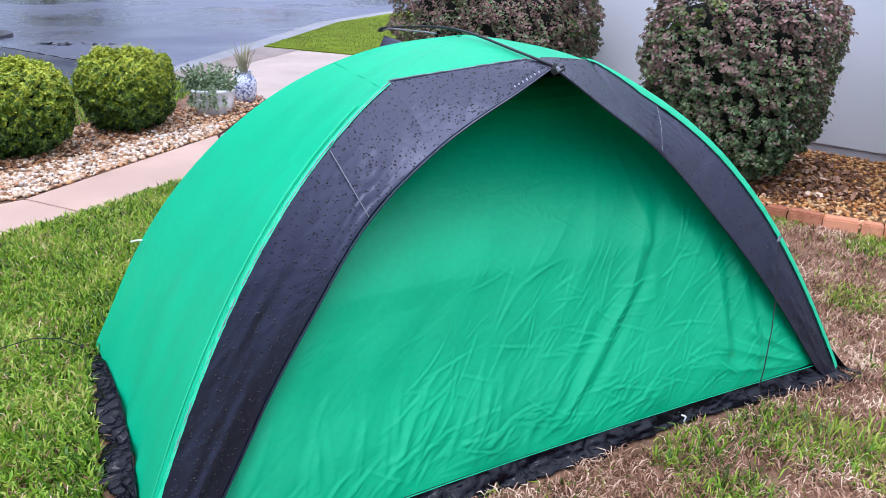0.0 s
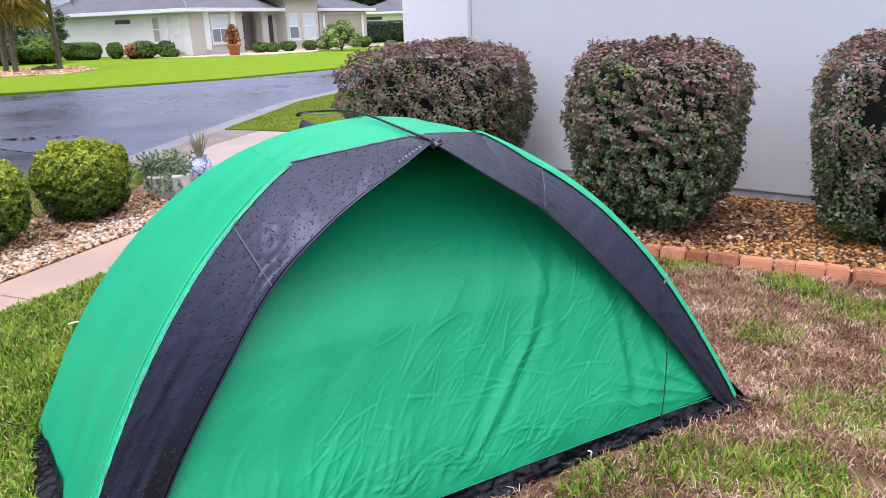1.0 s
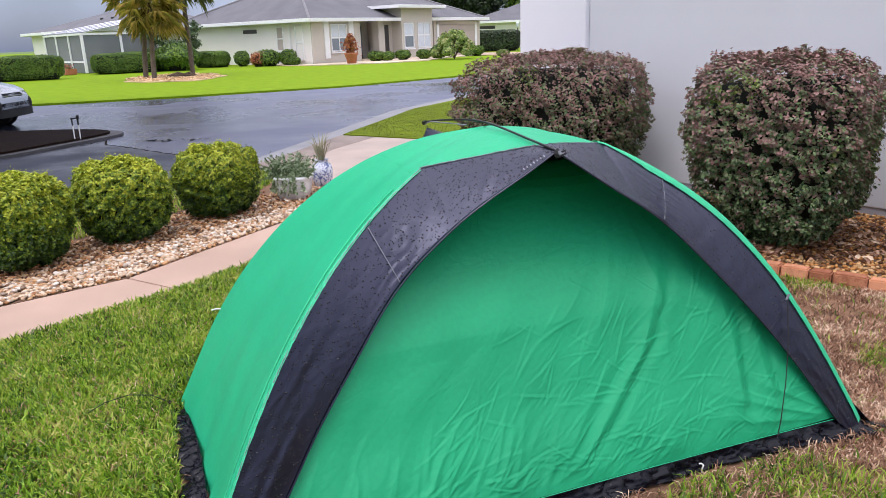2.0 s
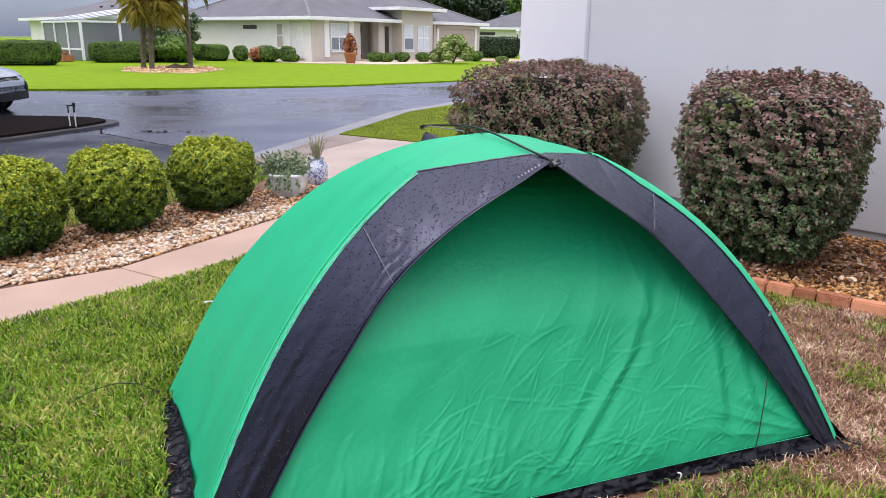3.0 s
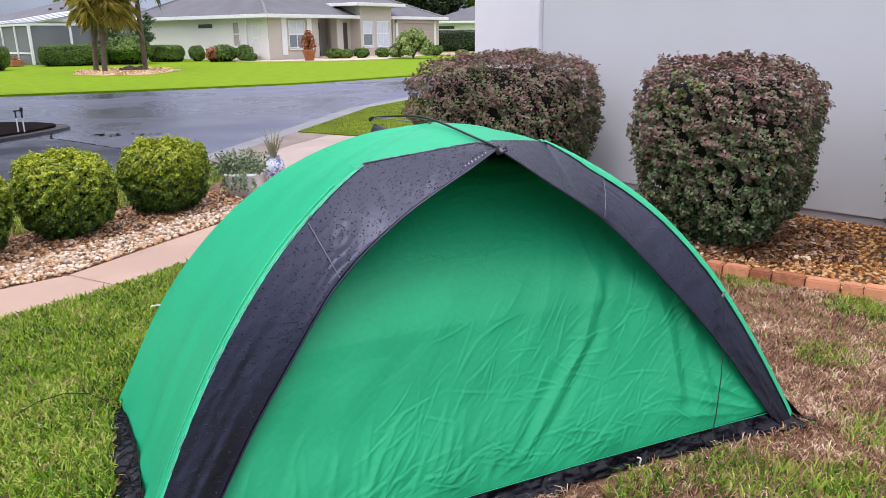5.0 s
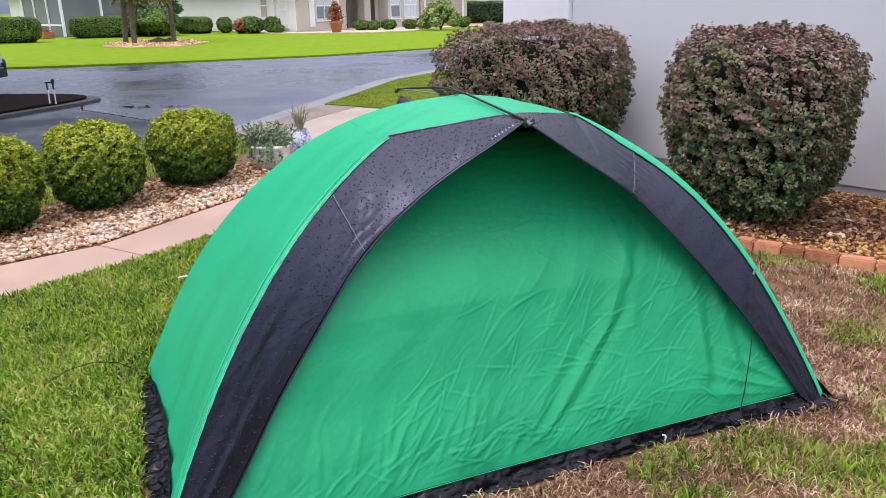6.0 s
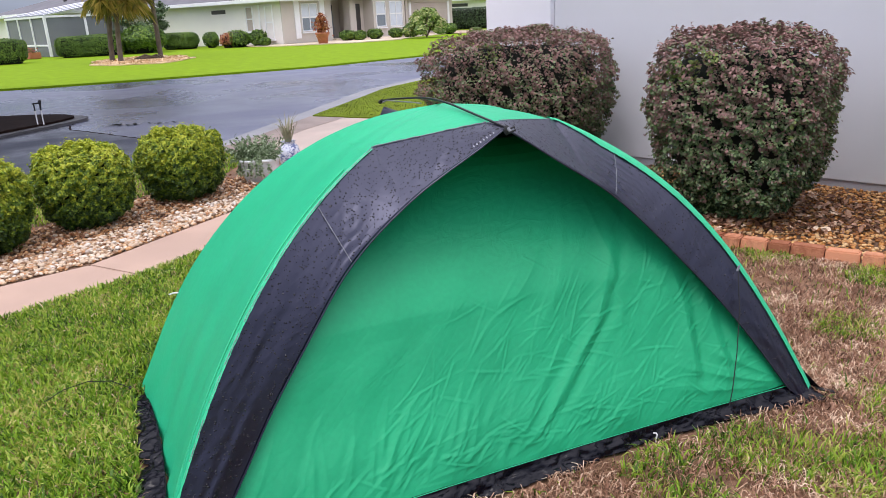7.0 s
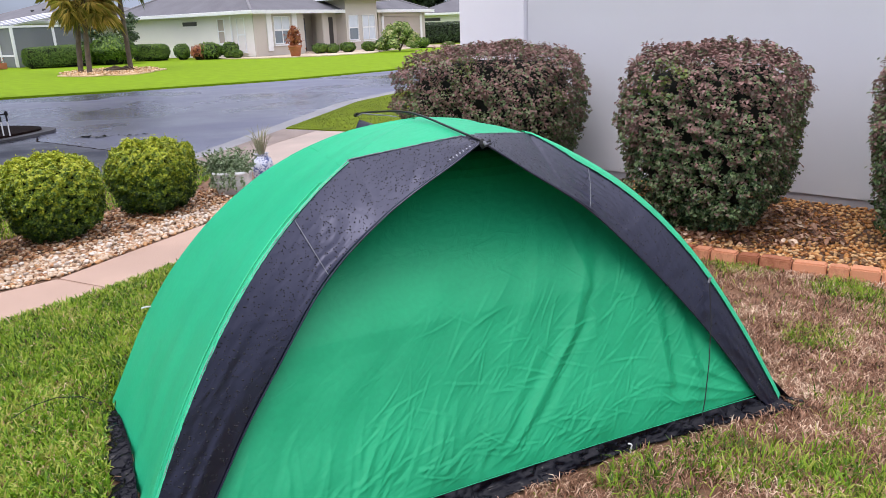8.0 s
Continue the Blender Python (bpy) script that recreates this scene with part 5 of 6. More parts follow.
            part("rim", lathe([(0.02, -0.115), (0.19, -0.108), (0.215, -0.1), (0.215, 0.1), (0.19, 0.108), (0.02, 0.115)], 20), M_RIM, w, "alloy rim")
            part("wheel_arch", lathe([(0.30, -0.02), (0.41, -0.02), (0.41, 0.02), (0.30, 0.02)], 28), M_RUBBER, t).matrix_basis = pose(x, s * 0.935, 0.36, 90, 0, 0)


car()

# ---- the house across the road ----
HP, HQ = Vector((0.43, 0.903, 0)).normalized(), Vector((-0.903, 0.43, 0)).normalized()
house_m = Matrix(((HP.x, HQ.x, 0, -17.7), (HP.y, HQ.y, 0, 44.6), (0, 0, 1, 0.02), (0, 0, 0, 1)))


def hip_roof(x0, x1, y0, y1, z, rise, inset0, inset1, over=0.5):
    bm = bmesh.new()
    x0, x1, y0, y1 = x0 - over, x1 + over, y0 - over, y1 + over
    ym = (y0 + y1) / 2
    c = [bm.verts.new(p) for p in ((x0, y0, z), (x1, y0, z), (x1, y1, z), (x0, y1, z))]
    a, b = bm.verts.new((x0 + inset0, ym, z + rise)), bm.verts.new((x1 - inset1, ym, z + rise))
    for f in ((c[0], c[1], b, a), (c[1], c[2], b), (c[2], c[3], a, b), (c[3], c[0], a), (c[3], c[2], c[1], c[0])):
        bm.faces.new(f)
    bmesh.ops.recalc_face_normals(bm, faces=bm.faces[:])
    return bm


def fascia(x0, x1, y0, y1, z, parent, over=0.55):
    x0, x1, y0, y1 = x0 - over, x1 + over, y0 - over, y1 + over
    for b in ((x0, x1, y0 - 0.1, y0), (x0, x1, y1, y1 + 0.1), (x0 - 0.1, x0, y0 - 0.1, y1 + 0.1), (x1, x1 + 0.1, y0 - 0.1, y1 + 0.1)):
        part("gutter_board", box(*b, z - 0.2, z + 0.02, 0.02), M_TRIM, parent, "white gutter board")


def house_window(parent, m, w, h, blind=True, pane=True, face=None):
    """A sash window set into a wall: frame, panes, bars, sill; x along the wall, y out of it."""
    f = part("window", box(-w / 2, w / 2, -0.06, 0.02, 0, h, 0.01), face or (M_BLIND if blind else M_PANE), parent, "white-framed sash window")
    f.matrix_basis = m
    t = 0.05
    for b in ((-w / 2 - t, -w / 2, 0, h), (w / 2, w / 2 + t, 0, h), (-w / 2 - t, w / 2 + t, h, h + t), (-w / 2 - t, w / 2 + t, -t, 0)):
        part("frame", box(b[0], b[1], -0.02, 0.07, b[2], b[3], 0.01), M_TRIM, f)
    if pane:
        part("pane", box(-w / 2 + 0.03, w / 2 - 0.03, 0.021, 0.03, 0.03, h * 0.47), M_PANE, f, "dark lower pane")
    part("rail", box(-w / 2, w / 2, 0.022, 0.06, h * 0.48, h * 0.53), M_TRIM, f)
    if w > 1.0:
        part("mullion", box(-0.03, 0.03, 0.022, 0.055, 0, h), M_TRIM, f)
    part("sill", box(-w / 2 - 0.12, w / 2 + 0.12, 0.0, 0.12, -0.16, -0.075, 0.01), M_TRIM, f)
    return f


def house():
    t = thing("bungalow", house_m, "cream stucco bungalow with grey hip roof and white gutters", "house")
    part("wall", box(0.02, 4.4, 0, 14.0, 0, 2.62), M_HOUSE, t, "cream stucco side wall")
    part("front_wall", box(0.0, 4.4, -0.05, 0.02, 0, 2.62), M_BEIGE, t, "beige stucco front")
    part("wall", box(4.42, 6.9, 1.6, 14.0, 0, 2.62), M_BEIGE, t)
    part("column", box(6.2, 6.85, -0.05, 0.6, 0, 2.62, 0.03), M_BEIGE, t, "square porch column")
    part("wall", box(6.92, 12.3, 0.3, 14.0, 0, 2.62), M_BEIGE, t)
    part("bay_wall", box(8.0, 11.5, -0.62, 3.0, 0, 3.5), M_BEIGE, t, "taller beige bay with two windows")
    part("wall", box(12.32, 18.4, -0.1, 14.0, 0, 2.62), M_BEIGE, t)
    part("roof", hip_roof(0, 18.4, 0, 14.0, 2.72, 2.95, 6.0, 6.0), M_ROOF, t, "grey shingled hip roof")
    for a0, a1 in (((-0.5, -0.5, 2.72), (5.5, 7.0, 5.67)), ((-0.5, 14.5, 2.72), (5.5, 7.0, 5.67)), ((5.5, 7.0, 5.67), (12.9, 7.0, 5.67)), ((18.9, -0.5, 2.72), (12.9, 7.0, 5.67))):
        part("hip_cap", tube([a0, a1], 0.09, 6), M_RIDGE, t, "pale shingle cap")
    part("porch_roof", hip_roof(7.7, 11.9, -0.62, 5.2, 3.58, 0.75, 1.9, 1.9), M_ROOF, t, "raised grey porch roof")
    fascia(7.7, 11.9, -0.62, 5.2, 3.58, t, 0.5)
    for b in ((-0.55, 7.99, -0.65, -0.55), (11.51, 18.95, -0.65, -0.55), (-0.55, 18.95, 14.55, 14.65), (-0.65, -0.55, -0.65, 14.65), (18.95, 19.05, -0.65, 14.65)):
        part("gutter_board", box(*b, 2.54, 2.76, 0.02), M_TRIM, t, "white gutter board")
    part("garage_door", box(12.9, 17.6, -0.16, -0.102, 0.02, 2.25, 0.01), M_GARAGE, t, "beige panelled garage door")
    for k in range(3):
        part("door_groove", box(12.9, 17.6, -0.168, -0.161, 0.55 + 0.55 * k, 0.57 + 0.55 * k), M_BEIGE, t)
    for x in (12.75, 17.75):
        part("garage_trim", box(x - 0.13, x + 0.13, -0.19, -0.101, 0, 2.5, 0.01), M_TRIM, t)
    part("garage_trim", box(12.6, 17.9, -0.19, -0.101, 2.27, 2.5, 0.01), M_BEIGE, t)
    # near-black door: shade of the recess is put into its colour
    part("entry_door", box(4.75, 6.15, 1.5, 1.59, 0.05, 2.3, 0.01), M_DOOR, t, "recessed entry door, the recess's shade put into its colour")
    part("door_glass", box(5.4, 6.1, 1.46, 1.499, 0.35, 1.9, 0.01), M_PANE, t)
    part("sidelight", box(7.0, 7.6, 0.24, 0.299, 0.2, 2.3, 0.01), M_DOOR, t)
    part("step", box(4.3, 7.2, -0.4, 1.5, -0.02, 0.1, 0.02), M_TAN, t)
    house_window(t, pose(2.35, -0.05, 0.75, 0, 0, 180), 1.35, 1.6)
    house_window(t, pose(8.75, -0.62, 0.75, 0, 0, 180), 0.95, 1.6)
    house_window(t, pose(10.45, -0.62, 0.75, 0, 0, 180), 1.35, 1.6, True, False)
    for x in (1.25, 3.5):
        part("shutter_trim", box(x - 0.22, x + 0.22, -0.12, -0.051, 0.3, 2.6, 0.01), M_TRIM, t)
    part("vent", box(-0.005, 0.019, 5.2, 6.6, 2.0, 2.25), M_DOOR, t, "dark soffit vent")
    for y, w, z0 in ((2.9, 0.7, 0.9), (1.1, 0.75, 0.4)):
        house_window(t, pose(0.02, y, z0, 0, 0, 90), w * 0.8, 1.4 if z0 > 0.5 else 1.9, True, False, M_GARAGE if z0 > 0.5 else M_HOUSE)
    part("downpipe", tube([(-0.08, 1.9, 2.5), (-0.06, 1.9, 0.1)], 0.05, 8), M_TRIM, t)
    part("roof_vent", tube([(3.5, 3.0, 4.0), (3.5, 3.0, 4.45)], 0.1, 8), M_DOOR, t)
    part("roof_vent", lathe([(0.1, 0), (0.25, 0.05), (0.3, 0.2), (0.2, 0.4), (0.02, 0.45)], 12), M_TRIM, t, "white roof turbine").matrix_basis = pose(6.6, 4.4, 4.55)


house()

tan = [Vector((-17.7, 44.6, 0)) + HP * p + HQ * q for p, q in ((-0.4, 3.5), (-1.6, 1.5), (-1.8, -1.5), (0.8, -5.2), (4.0, -6.0), (7.5, -4.4), (12.2, -4.0), (12.2, 0.25), (7.0, 0.2), (4.4, -0.1), (-0.05, -0.1), (-0.05, 3.5))]
slab("gravel_strip", [(p.x, p.y) for p in tan], 0.0, 0.05, M_TAN, "pale gravel bed in front of the bungalow", "gravel")
drv = [Vector((-17.7, 44.6, 0)) + HP * p + HQ * q for p, q in ((12.6, -0.15), (12.3, -9), (11.5, -20), (18, -20), (18.4, -9), (18.2, -0.15))]
slab("far_driveway", [(p.x, p.y) for p in drv], 0.0, 0.045, M_CONCRETE, "pale concrete driveway of the bungalow", "driveway")


def plain_house(name, m, lx, ly, rise, label):
    t = thing(name, m, label, "house")
    part("wall", box(0, lx, 0, ly, 0, 2.6), M_HOUSE, t)
    part("roof", hip_roof(0, lx, 0, ly, 2.7, rise, ly / 2 + 0.4, ly / 2 + 0.4), M_ROOF, t, "grey hip roof")
    fascia(0, lx, 0, ly, 2.72, t)
    return t


h2 = plain_house("neighbour_house", pose(-13.5, 79.0, 0.02, 0, 0, 4), 16, 11, 2.0, "low white house with grey roof behind a dark hedge")
part("vent", box(0.6, 2.6, -0.03, -0.004, 1.95, 2.25), M_DOOR, h2)
for x in (6.0, 9.0):
    part("roof_vent", tube([(x, 3.0, 3.6), (x, 3.0, 4.1)], 0.1, 8), M_DOOR, h2)

h3 = plain_house("side_house", pose(-46.2, 54.6, 0.02, 0, 0, -32.7), 14.5, 11, 1.75, "cream house with a white screened porch cage")
for x in (10.6, 12.1):
    house_window(h3, pose(x, 0, 1.75, 0, 0, 180), 0.9, 0.4, False)
part("porch_door", box(8.3, 9.3, -0.06, -0.004, 0.1, 2.2), M_TRIM, h3)
for x in (9.5, 11.5):
    part("roof_vent", tube([(x, 2.2, 3.2), (x, 2.2, 3.6)], 0.12, 8), M_DOOR, h3)
ac = thing("air_conditioner", pose(-38.6, 47.0, 0.02, 0, 0, -33), "grey outdoor air conditioner beside the cream house", "machine")
part("case", box(-0.45, 0.45, -0.4, 0.4, 0.05, 0.95, 0.04), M_CASE, ac)
part("pad", box(-0.55, 0.55, -0.5, 0.5, 0.0, 0.05), M_GUTTER, ac)


def cage():
    t = thing("screen_cage", pose(-35.6, 43.2, 0.02, 0, 0, -32.7), "white-framed pool cage with grey screens", "screen porch")
    L, D, H = 6.35, 4.6, 2.2
    for x in (0, 2.1, 4.25, L):
        part("post", box(x - 0.07, x + 0.07, -0.07, 0.07, 0, H, 0.01), M_TRIM, t)
    for y in (2.3, D):
        part("post", box(L - 0.07, L + 0.07, y - 0.07, y + 0.07, 0, H + 0.8 * y / D, 0.01), M_TRIM, t)
    part("beam", box(-0.07, L + 0.07, -0.08, 0.08, H, H + 0.11, 0.01), M_TRIM, t)
    part("beam", box(L - 0.06, L + 0.06, 0.08, D, H, H + 0.12, 0.01), M_TRIM, t)
    part("chair_rail", box(-0.07, L + 0.07, -0.05, 0.05, 0.6, 0.7, 0.01), M_TRIM, t)
    part("screen", box(0.07, L - 0.07, -0.01, 0.01, 0.0, H), M_SCREEN, t)
    part("screen", box(L - 0.01, L + 0.01, 0.07, D, 0.0, H), M_SCREEN, t)
    bm = bmesh.new()
    v = [bm.verts.new(p) for p in ((-0.1, -0.08, H + 0.17), (L + 0.06, -0.08, H + 0.17), (L + 0.06, D, H + 0.95), (-0.1, D, H + 0.95), (-0.1, -0.08, H + 0.12), (L + 0.06, -0.08, H + 0.12), (L + 0.06, D, H + 0.9), (-0.1, D, H + 0.9))]
    for f in ((0, 1, 2, 3), (7, 6, 5, 4), (0, 4, 5, 1), (1, 5, 6, 2), (2, 6, 7, 3), (3, 7, 4, 0)):
        bm.faces.new([v[i] for i in f])
    part("screen_roof", bm, M_CAGEROOF, t, "pale sloping screen roof")
    for x in (0.0, L / 3, 2 * L / 3, L):
        part("rafter", tube([(x, 0, H + 0.14), (x, D, H + 0.94)], 0.05, 6), M_TRIM, t)
    part("ridge_beam", tube([(0, D, H + 0.94), (L, D, H + 0.94)], 0.05, 6), M_TRIM, t)
    part("gable_post", box(L - 0.05, L + 0.05, 2.25, 2.35, H + 0.1, H + 0.5, 0.01), M_TRIM, t)


cage()
bed = thing("brick_planter", pose(-31.0, 38.7, 0.02, 0, 0, -32.7), "low brick planter with red flowers before the screen cage", "planter")
for x0, x1, y0, y1 in ((-1.3, 1.3, -0.3, -0.18), (-1.3, 1.3, 0.18, 0.3), (-1.3, -1.18, -0.18, 0.18), (1.18, 1.3, -0.18, 0.18)):
    part("side", box(x0, x1, y0, y1, 0, 0.34, 0.02), M_TERRA, bed)
part("soil", box(-1.18, 1.18, -0.18, 0.18, 0, 0.28), M_BED, bed)
r_f = np.random.default_rng(68)
q = np.column_stack([r_f.uniform(-1.2, 1.2, 420), r_f.normal(0, 0.14, 420), 0.3 + 0.28 * r_f.random(420) ** 1.3])
v, f = leaf_arrays(q, np.tile([0, -0.3, 1.0], (420, 1)), 0.075, r_f, 1.4, 1.4)
many("flowers", v, f, M_BLOOM, bed, "small red flowers and leaves")


def hedge(name, x, y, turn, lx, ly, h, n, size, label, material=M_HEDGE, seed=1, cat="hedge"):
    t = thing(name, pose(x, y, 0.02, 0, 0, turn), label, cat, "far hedges")
    r = np.random.default_rng(seed)
    q, nor = super_shell(n, lx / 2, ly / 2, h, 0.0, 5.0, r, 0.92, seed, 0.05)
    q -= nor * np.abs(r.normal(0, 0.06, n))[:, None]
    v, f = leaf_arrays(q, nor + np.array([0, 0, 0.4]), size, r, plain=True)
    many("crown", v, f, material, t)
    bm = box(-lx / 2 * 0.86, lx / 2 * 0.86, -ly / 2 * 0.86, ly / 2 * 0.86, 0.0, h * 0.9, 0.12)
    part("inner_core", bm, M_SHADE_CORE, t)


def bush(name, x, y, rx, h, n, size, label, material=M_HEDGE, seed=1, flat=2.2, group="shrubs by the bungalow"):
    t = thing(name, pose(x, y, 0.02), label, "shrub", group)
    r = np.random.default_rng(seed)
    q, nor = super_shell(n, rx, rx, h, 0.0, flat, r, 0.8, seed, 0.12)
    q -= nor * np.abs(r.normal(0, 0.08, n))[:, None] * rx
    v, f = leaf_arrays(q, nor + np.array([0, 0, 0.4]), size, r, plain=True)
    many("crown", v, f, material, t)
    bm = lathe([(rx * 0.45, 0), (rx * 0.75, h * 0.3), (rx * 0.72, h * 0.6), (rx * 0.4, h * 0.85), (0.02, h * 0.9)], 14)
    part("inner_core", bm, M_SHADE_CORE, t)


hedge("hedge", -28.3, 32.8, 34, 3.3, 1.6, 1.2, 22000, 0.042, "clipped green hedge on the far lawn", seed=71)
hedge("hedge", -27.0, 38.9, 34, 3.6, 1.6, 1.15, 22000, 0.042, "clipped green hedge beside the screen cage", seed=72)
hedge("hedge", -24.6, 44.6, -18, 2.4, 1.3, 1.0, 15000, 0.042, "clipped hedge against the bungalow wall", seed=73)
hedge("hedge", -9.0, 66.2, 5, 4.2, 2.0, 1.75, 6000, 0.11, "dark hedge in front of the white house", M_OAK, seed=74)
for k, (x, y, rx, h, m) in enumerate(((-22.6, 44.8, 0.5, 0.95, M_HEDGE), (-20.3, 43.9, 0.75, 1.0, M_HEDGE), (-19.2, 44.2, 0.55, 0.95, M_HEDGE), (-18.5, 43.6, 0.35, 0.5, M_HEDGE), (-14.3, 47.0, 0.55, 0.65, M_HEDGE), (-13.6, 47.2, 0.5, 0.6, M_HEDGE), (-12.7, 47.9, 0.5, 0.65, M_HEDGE), (-11.5, 48.8, 0.5, 0.65, M_HEDGE), (-10.7, 49.4, 0.55, 0.75, M_HEDGE), (-8.7, 53.5, 0.5, 0.7, M_HEDGE), (-10.9, 51.0, 0.6, 0.9, M_HEDGE), (-6.2, 48.5, 0.4, 0.5, M_LORO2))):
    bush("garden_shrub", x, y, rx, h, 1500, 0.075, "small rounded green garden shrub on pale gravel", m, 80 + k)
bush("copper_shrub", -20.9, 43.6, 0.5, 0.85, 900, 0.08, "orange-tipped croton shrub by the bungalow", M_CROTON, 95)
M_LIGHT = islands("light_leaves", [(0.06, 0.11, 0.02), (0.16, 0.26, 0.05), (0.32, 0.42, 0.1), (0.5, 0.46, 0.22)], 0.5, 0.25, 1.5, 0.3)
sp = thing("spreading_shrub", pose(-9.2, 47.4, 0.02), "large loose light green shrub by the driveway", "shrub")
SPREAD = [((0.9 * math.cos(2.4 * k) * (k / 18) ** 0.5 * 1.3, 0.9 * math.sin(2.4 * k) * (k / 18) ** 0.5 * 1.2, 0.25 + 1.35 * (1 - k / 19) + 0.15 * math.sin(5 * k)), 0.34 + 0.12 * math.sin(3 * k)) for k in range(19)]
for k in range(6):
    part("stem", tube([(0, 0, 0), (0.3 * math.cos(k), 0.3 * math.sin(k), 0.6), (0.7 * math.cos(k), 0.7 * math.sin(k), 1.2)], 0.03, 6), M_BARK, sp)
for k, (x, y, rx, h) in enumerate(((-26.0, 41.4, 1.1, 1.2), (-24.6, 40.6, 1.25, 1.5))):
    bush("green_bush", x, y, rx, h, 7000, 0.085, "leafy green bush between the two houses", M_HEDGE, 100 + k, 2.2, "bushes between houses")

# potted croton by the path of the bungalow
pt = thing("terracotta_planter", pose(-14.75, 43.4, 0.02), "terracotta pot with coppery plant on the lawn edge", "plant pot")
part("pot", lathe([(0.26, 0), (0.36, 0.5), (0.42, 0.55), (0.42, 0.65), (0.36, 0.65), (0.34, 0.55), (0.02, 0.55)], 20), M_TERRA, pt, "", True)
r_p = np.random.default_rng(5)
q = np.concatenate([r_p.normal(0, 0.2, (260, 3)) + (0, 0, 0.85), r_p.normal(0, 0.17, (220, 3)) + (-0.03, 0, 1.2), r_p.normal(0, 0.12, (120, 3)) + (0.03, 0, 1.45)])
v, f = leaf_arrays(q, np.tile([0, -0.4, 1.0], (len(q), 1)), 0.11, r_p, 1.6, 1.6)
many("foliage", v, f, M_CROTON, pt)
part("stem", tube([(0, 0, 0.5), (0, 0, 1.35)], 0.03, 6), M_BARK, pt)

# lamp post behind the hedge of the white house
lp = thing("lamp_post", pose(-7.0, 64.9, 0.02), "black garden lamp post with lantern", "lamp post")
part("post", tube([(0, 0, 0), (0, 0, 1.9)], 0.05, 8), M_POLE, lp)
part("lantern", lathe([(0.05, 1.9), (0.12, 1.98), (0.16, 2.2), (0.18, 2.24), (0.03, 2.4)], 8), M_BLIND, lp, "pale glass lantern")

M_PALMBARK = mat("grey_palm_bark", (0.11, 0.085, 0.066), 0.9, 0.4, 6, 1.0, 30)
# ---- palms on the mulched mound ----
mc, ma, mb = Vector((-19.3, 31.3, 0)), Vector((-0.53, 0.85, 0)), Vector((0.85, 0.53, 0))
slab("palm_bed", [tuple((mc + ma * 3.6 * math.cos(a) * (1 + 0.06 * math.sin(3 * a) + 0.05 * math.sin(7 * a + 1)) + mb * 2.1 * math.sin(a) * (1 + 0.07 * math.sin(5 * a) + 0.06 * math.sin(9 * a))).to_2d()) for a in (6.283 * k / 60 for k in range(60))], 0.0, 0.035, M_PALEMULCH, "pale mulch bed round the palms", "mulch")


def palm(x, y, h, lean, crown, seed, label, material):
    t = thing("palm_tree", pose(x, y, 0.05), label, "palm tree", "palms on the lawn")
    r = np.random.default_rng(seed)
    top = Vector((lean[0], lean[1], h))
    part("trunk", tube([(0, 0, -0.1), tuple(top * 0.3 - Vector((0.1 * lean[0], 0, 0))), tuple(top * 0.7), tuple(top)], 0.115, 10, 0.85), M_PALMBARK, t, "rough brown trunk")
    vs, fs = [], []
    n0 = 0
    for k in range(76):
        a, e = r.uniform(0, 6.28), r.uniform(-1.05, 1.25)
        d = np.array((math.cos(a) * math.cos(e), math.sin(a) * math.cos(e), math.sin(e)))
        side = np.array((-math.sin(a), math.cos(a), 0.0))
        up = np.cross(d, side)
        hub = np.array(top) + d * crown * r.uniform(0.35, 0.75) - np.array((0, 0, 0.12 * crown * math.cos(e) ** 2))
        vs += [np.array(top) - side * 0.018, np.array(top) + side * 0.018, hub]
        fs.append((n0, n0 + 1, n0 + 2))
        n0 += 3
        for b in np.linspace(-1.4, 1.4, 20):
            w = d * math.cos(b) + side * math.sin(b) + r.normal(0, 0.08, 3)
            ln = crown * r.uniform(0.3, 0.5) * (1 - 0.12 * abs(b))
            mid = hub + w * ln * 0.5 + np.array((0, 0, -0.03 * ln))
            tip = hub + w * ln * 0.85 + np.array((0, 0, -(0.2 + 0.45 * r.random()) * ln))
            c = np.cross(w, up) * 0.0045
            vs += [hub, mid - c, tip, mid + c]
            fs += [(n0, n0 + 1, n0 + 2), (n0, n0 + 2, n0 + 3)]
            n0 += 4
    many("fronds", np.array(vs), np.array(fs), material, t)


palm(-20.5, 30.9, 3.5, (0.28, 0.22), 1.75, 11, "sabal palm with yellowing fan fronds", M_FROND)
palm(-19.65, 30.25, 3.25, (0.2, 0.1), 1.65, 12, "sabal palm with yellowing fan fronds", M_FROND)
palm(-19.2, 32.8, 4.75, (-0.1, 0.1), 1.75, 13, "taller sabal palm with green fan fronds", M_FROND2)
r_m = np.random.default_rng(88)
chip = [(mc + ma * 3.5 * math.cos(a) * d + mb * 2.0 * math.sin(a) * d) for a, d in zip(r_m.uniform(0, 6.283, 2600), np.sqrt(r_m.random(2600)) * 1.04)]
v, f = leaf_arrays(np.array([(p.x, p.y, 0.045 + r_m.uniform(0, 0.05)) for p in chip]), np.tile([0, 0, 1.0], (2600, 1)), 0.06, r_m, 1.6, 0.9)
tagged(many("bark_chips", v, f, M_CHIPS, None, "tan bark chips heaped round the palms", "stuff"), category="mulch")
rocks = thing("log_pile", pose(-19.15, 31.5, 0.03, 0, 0, 25), "weathered driftwood heaped in the palm bed", "driftwood")
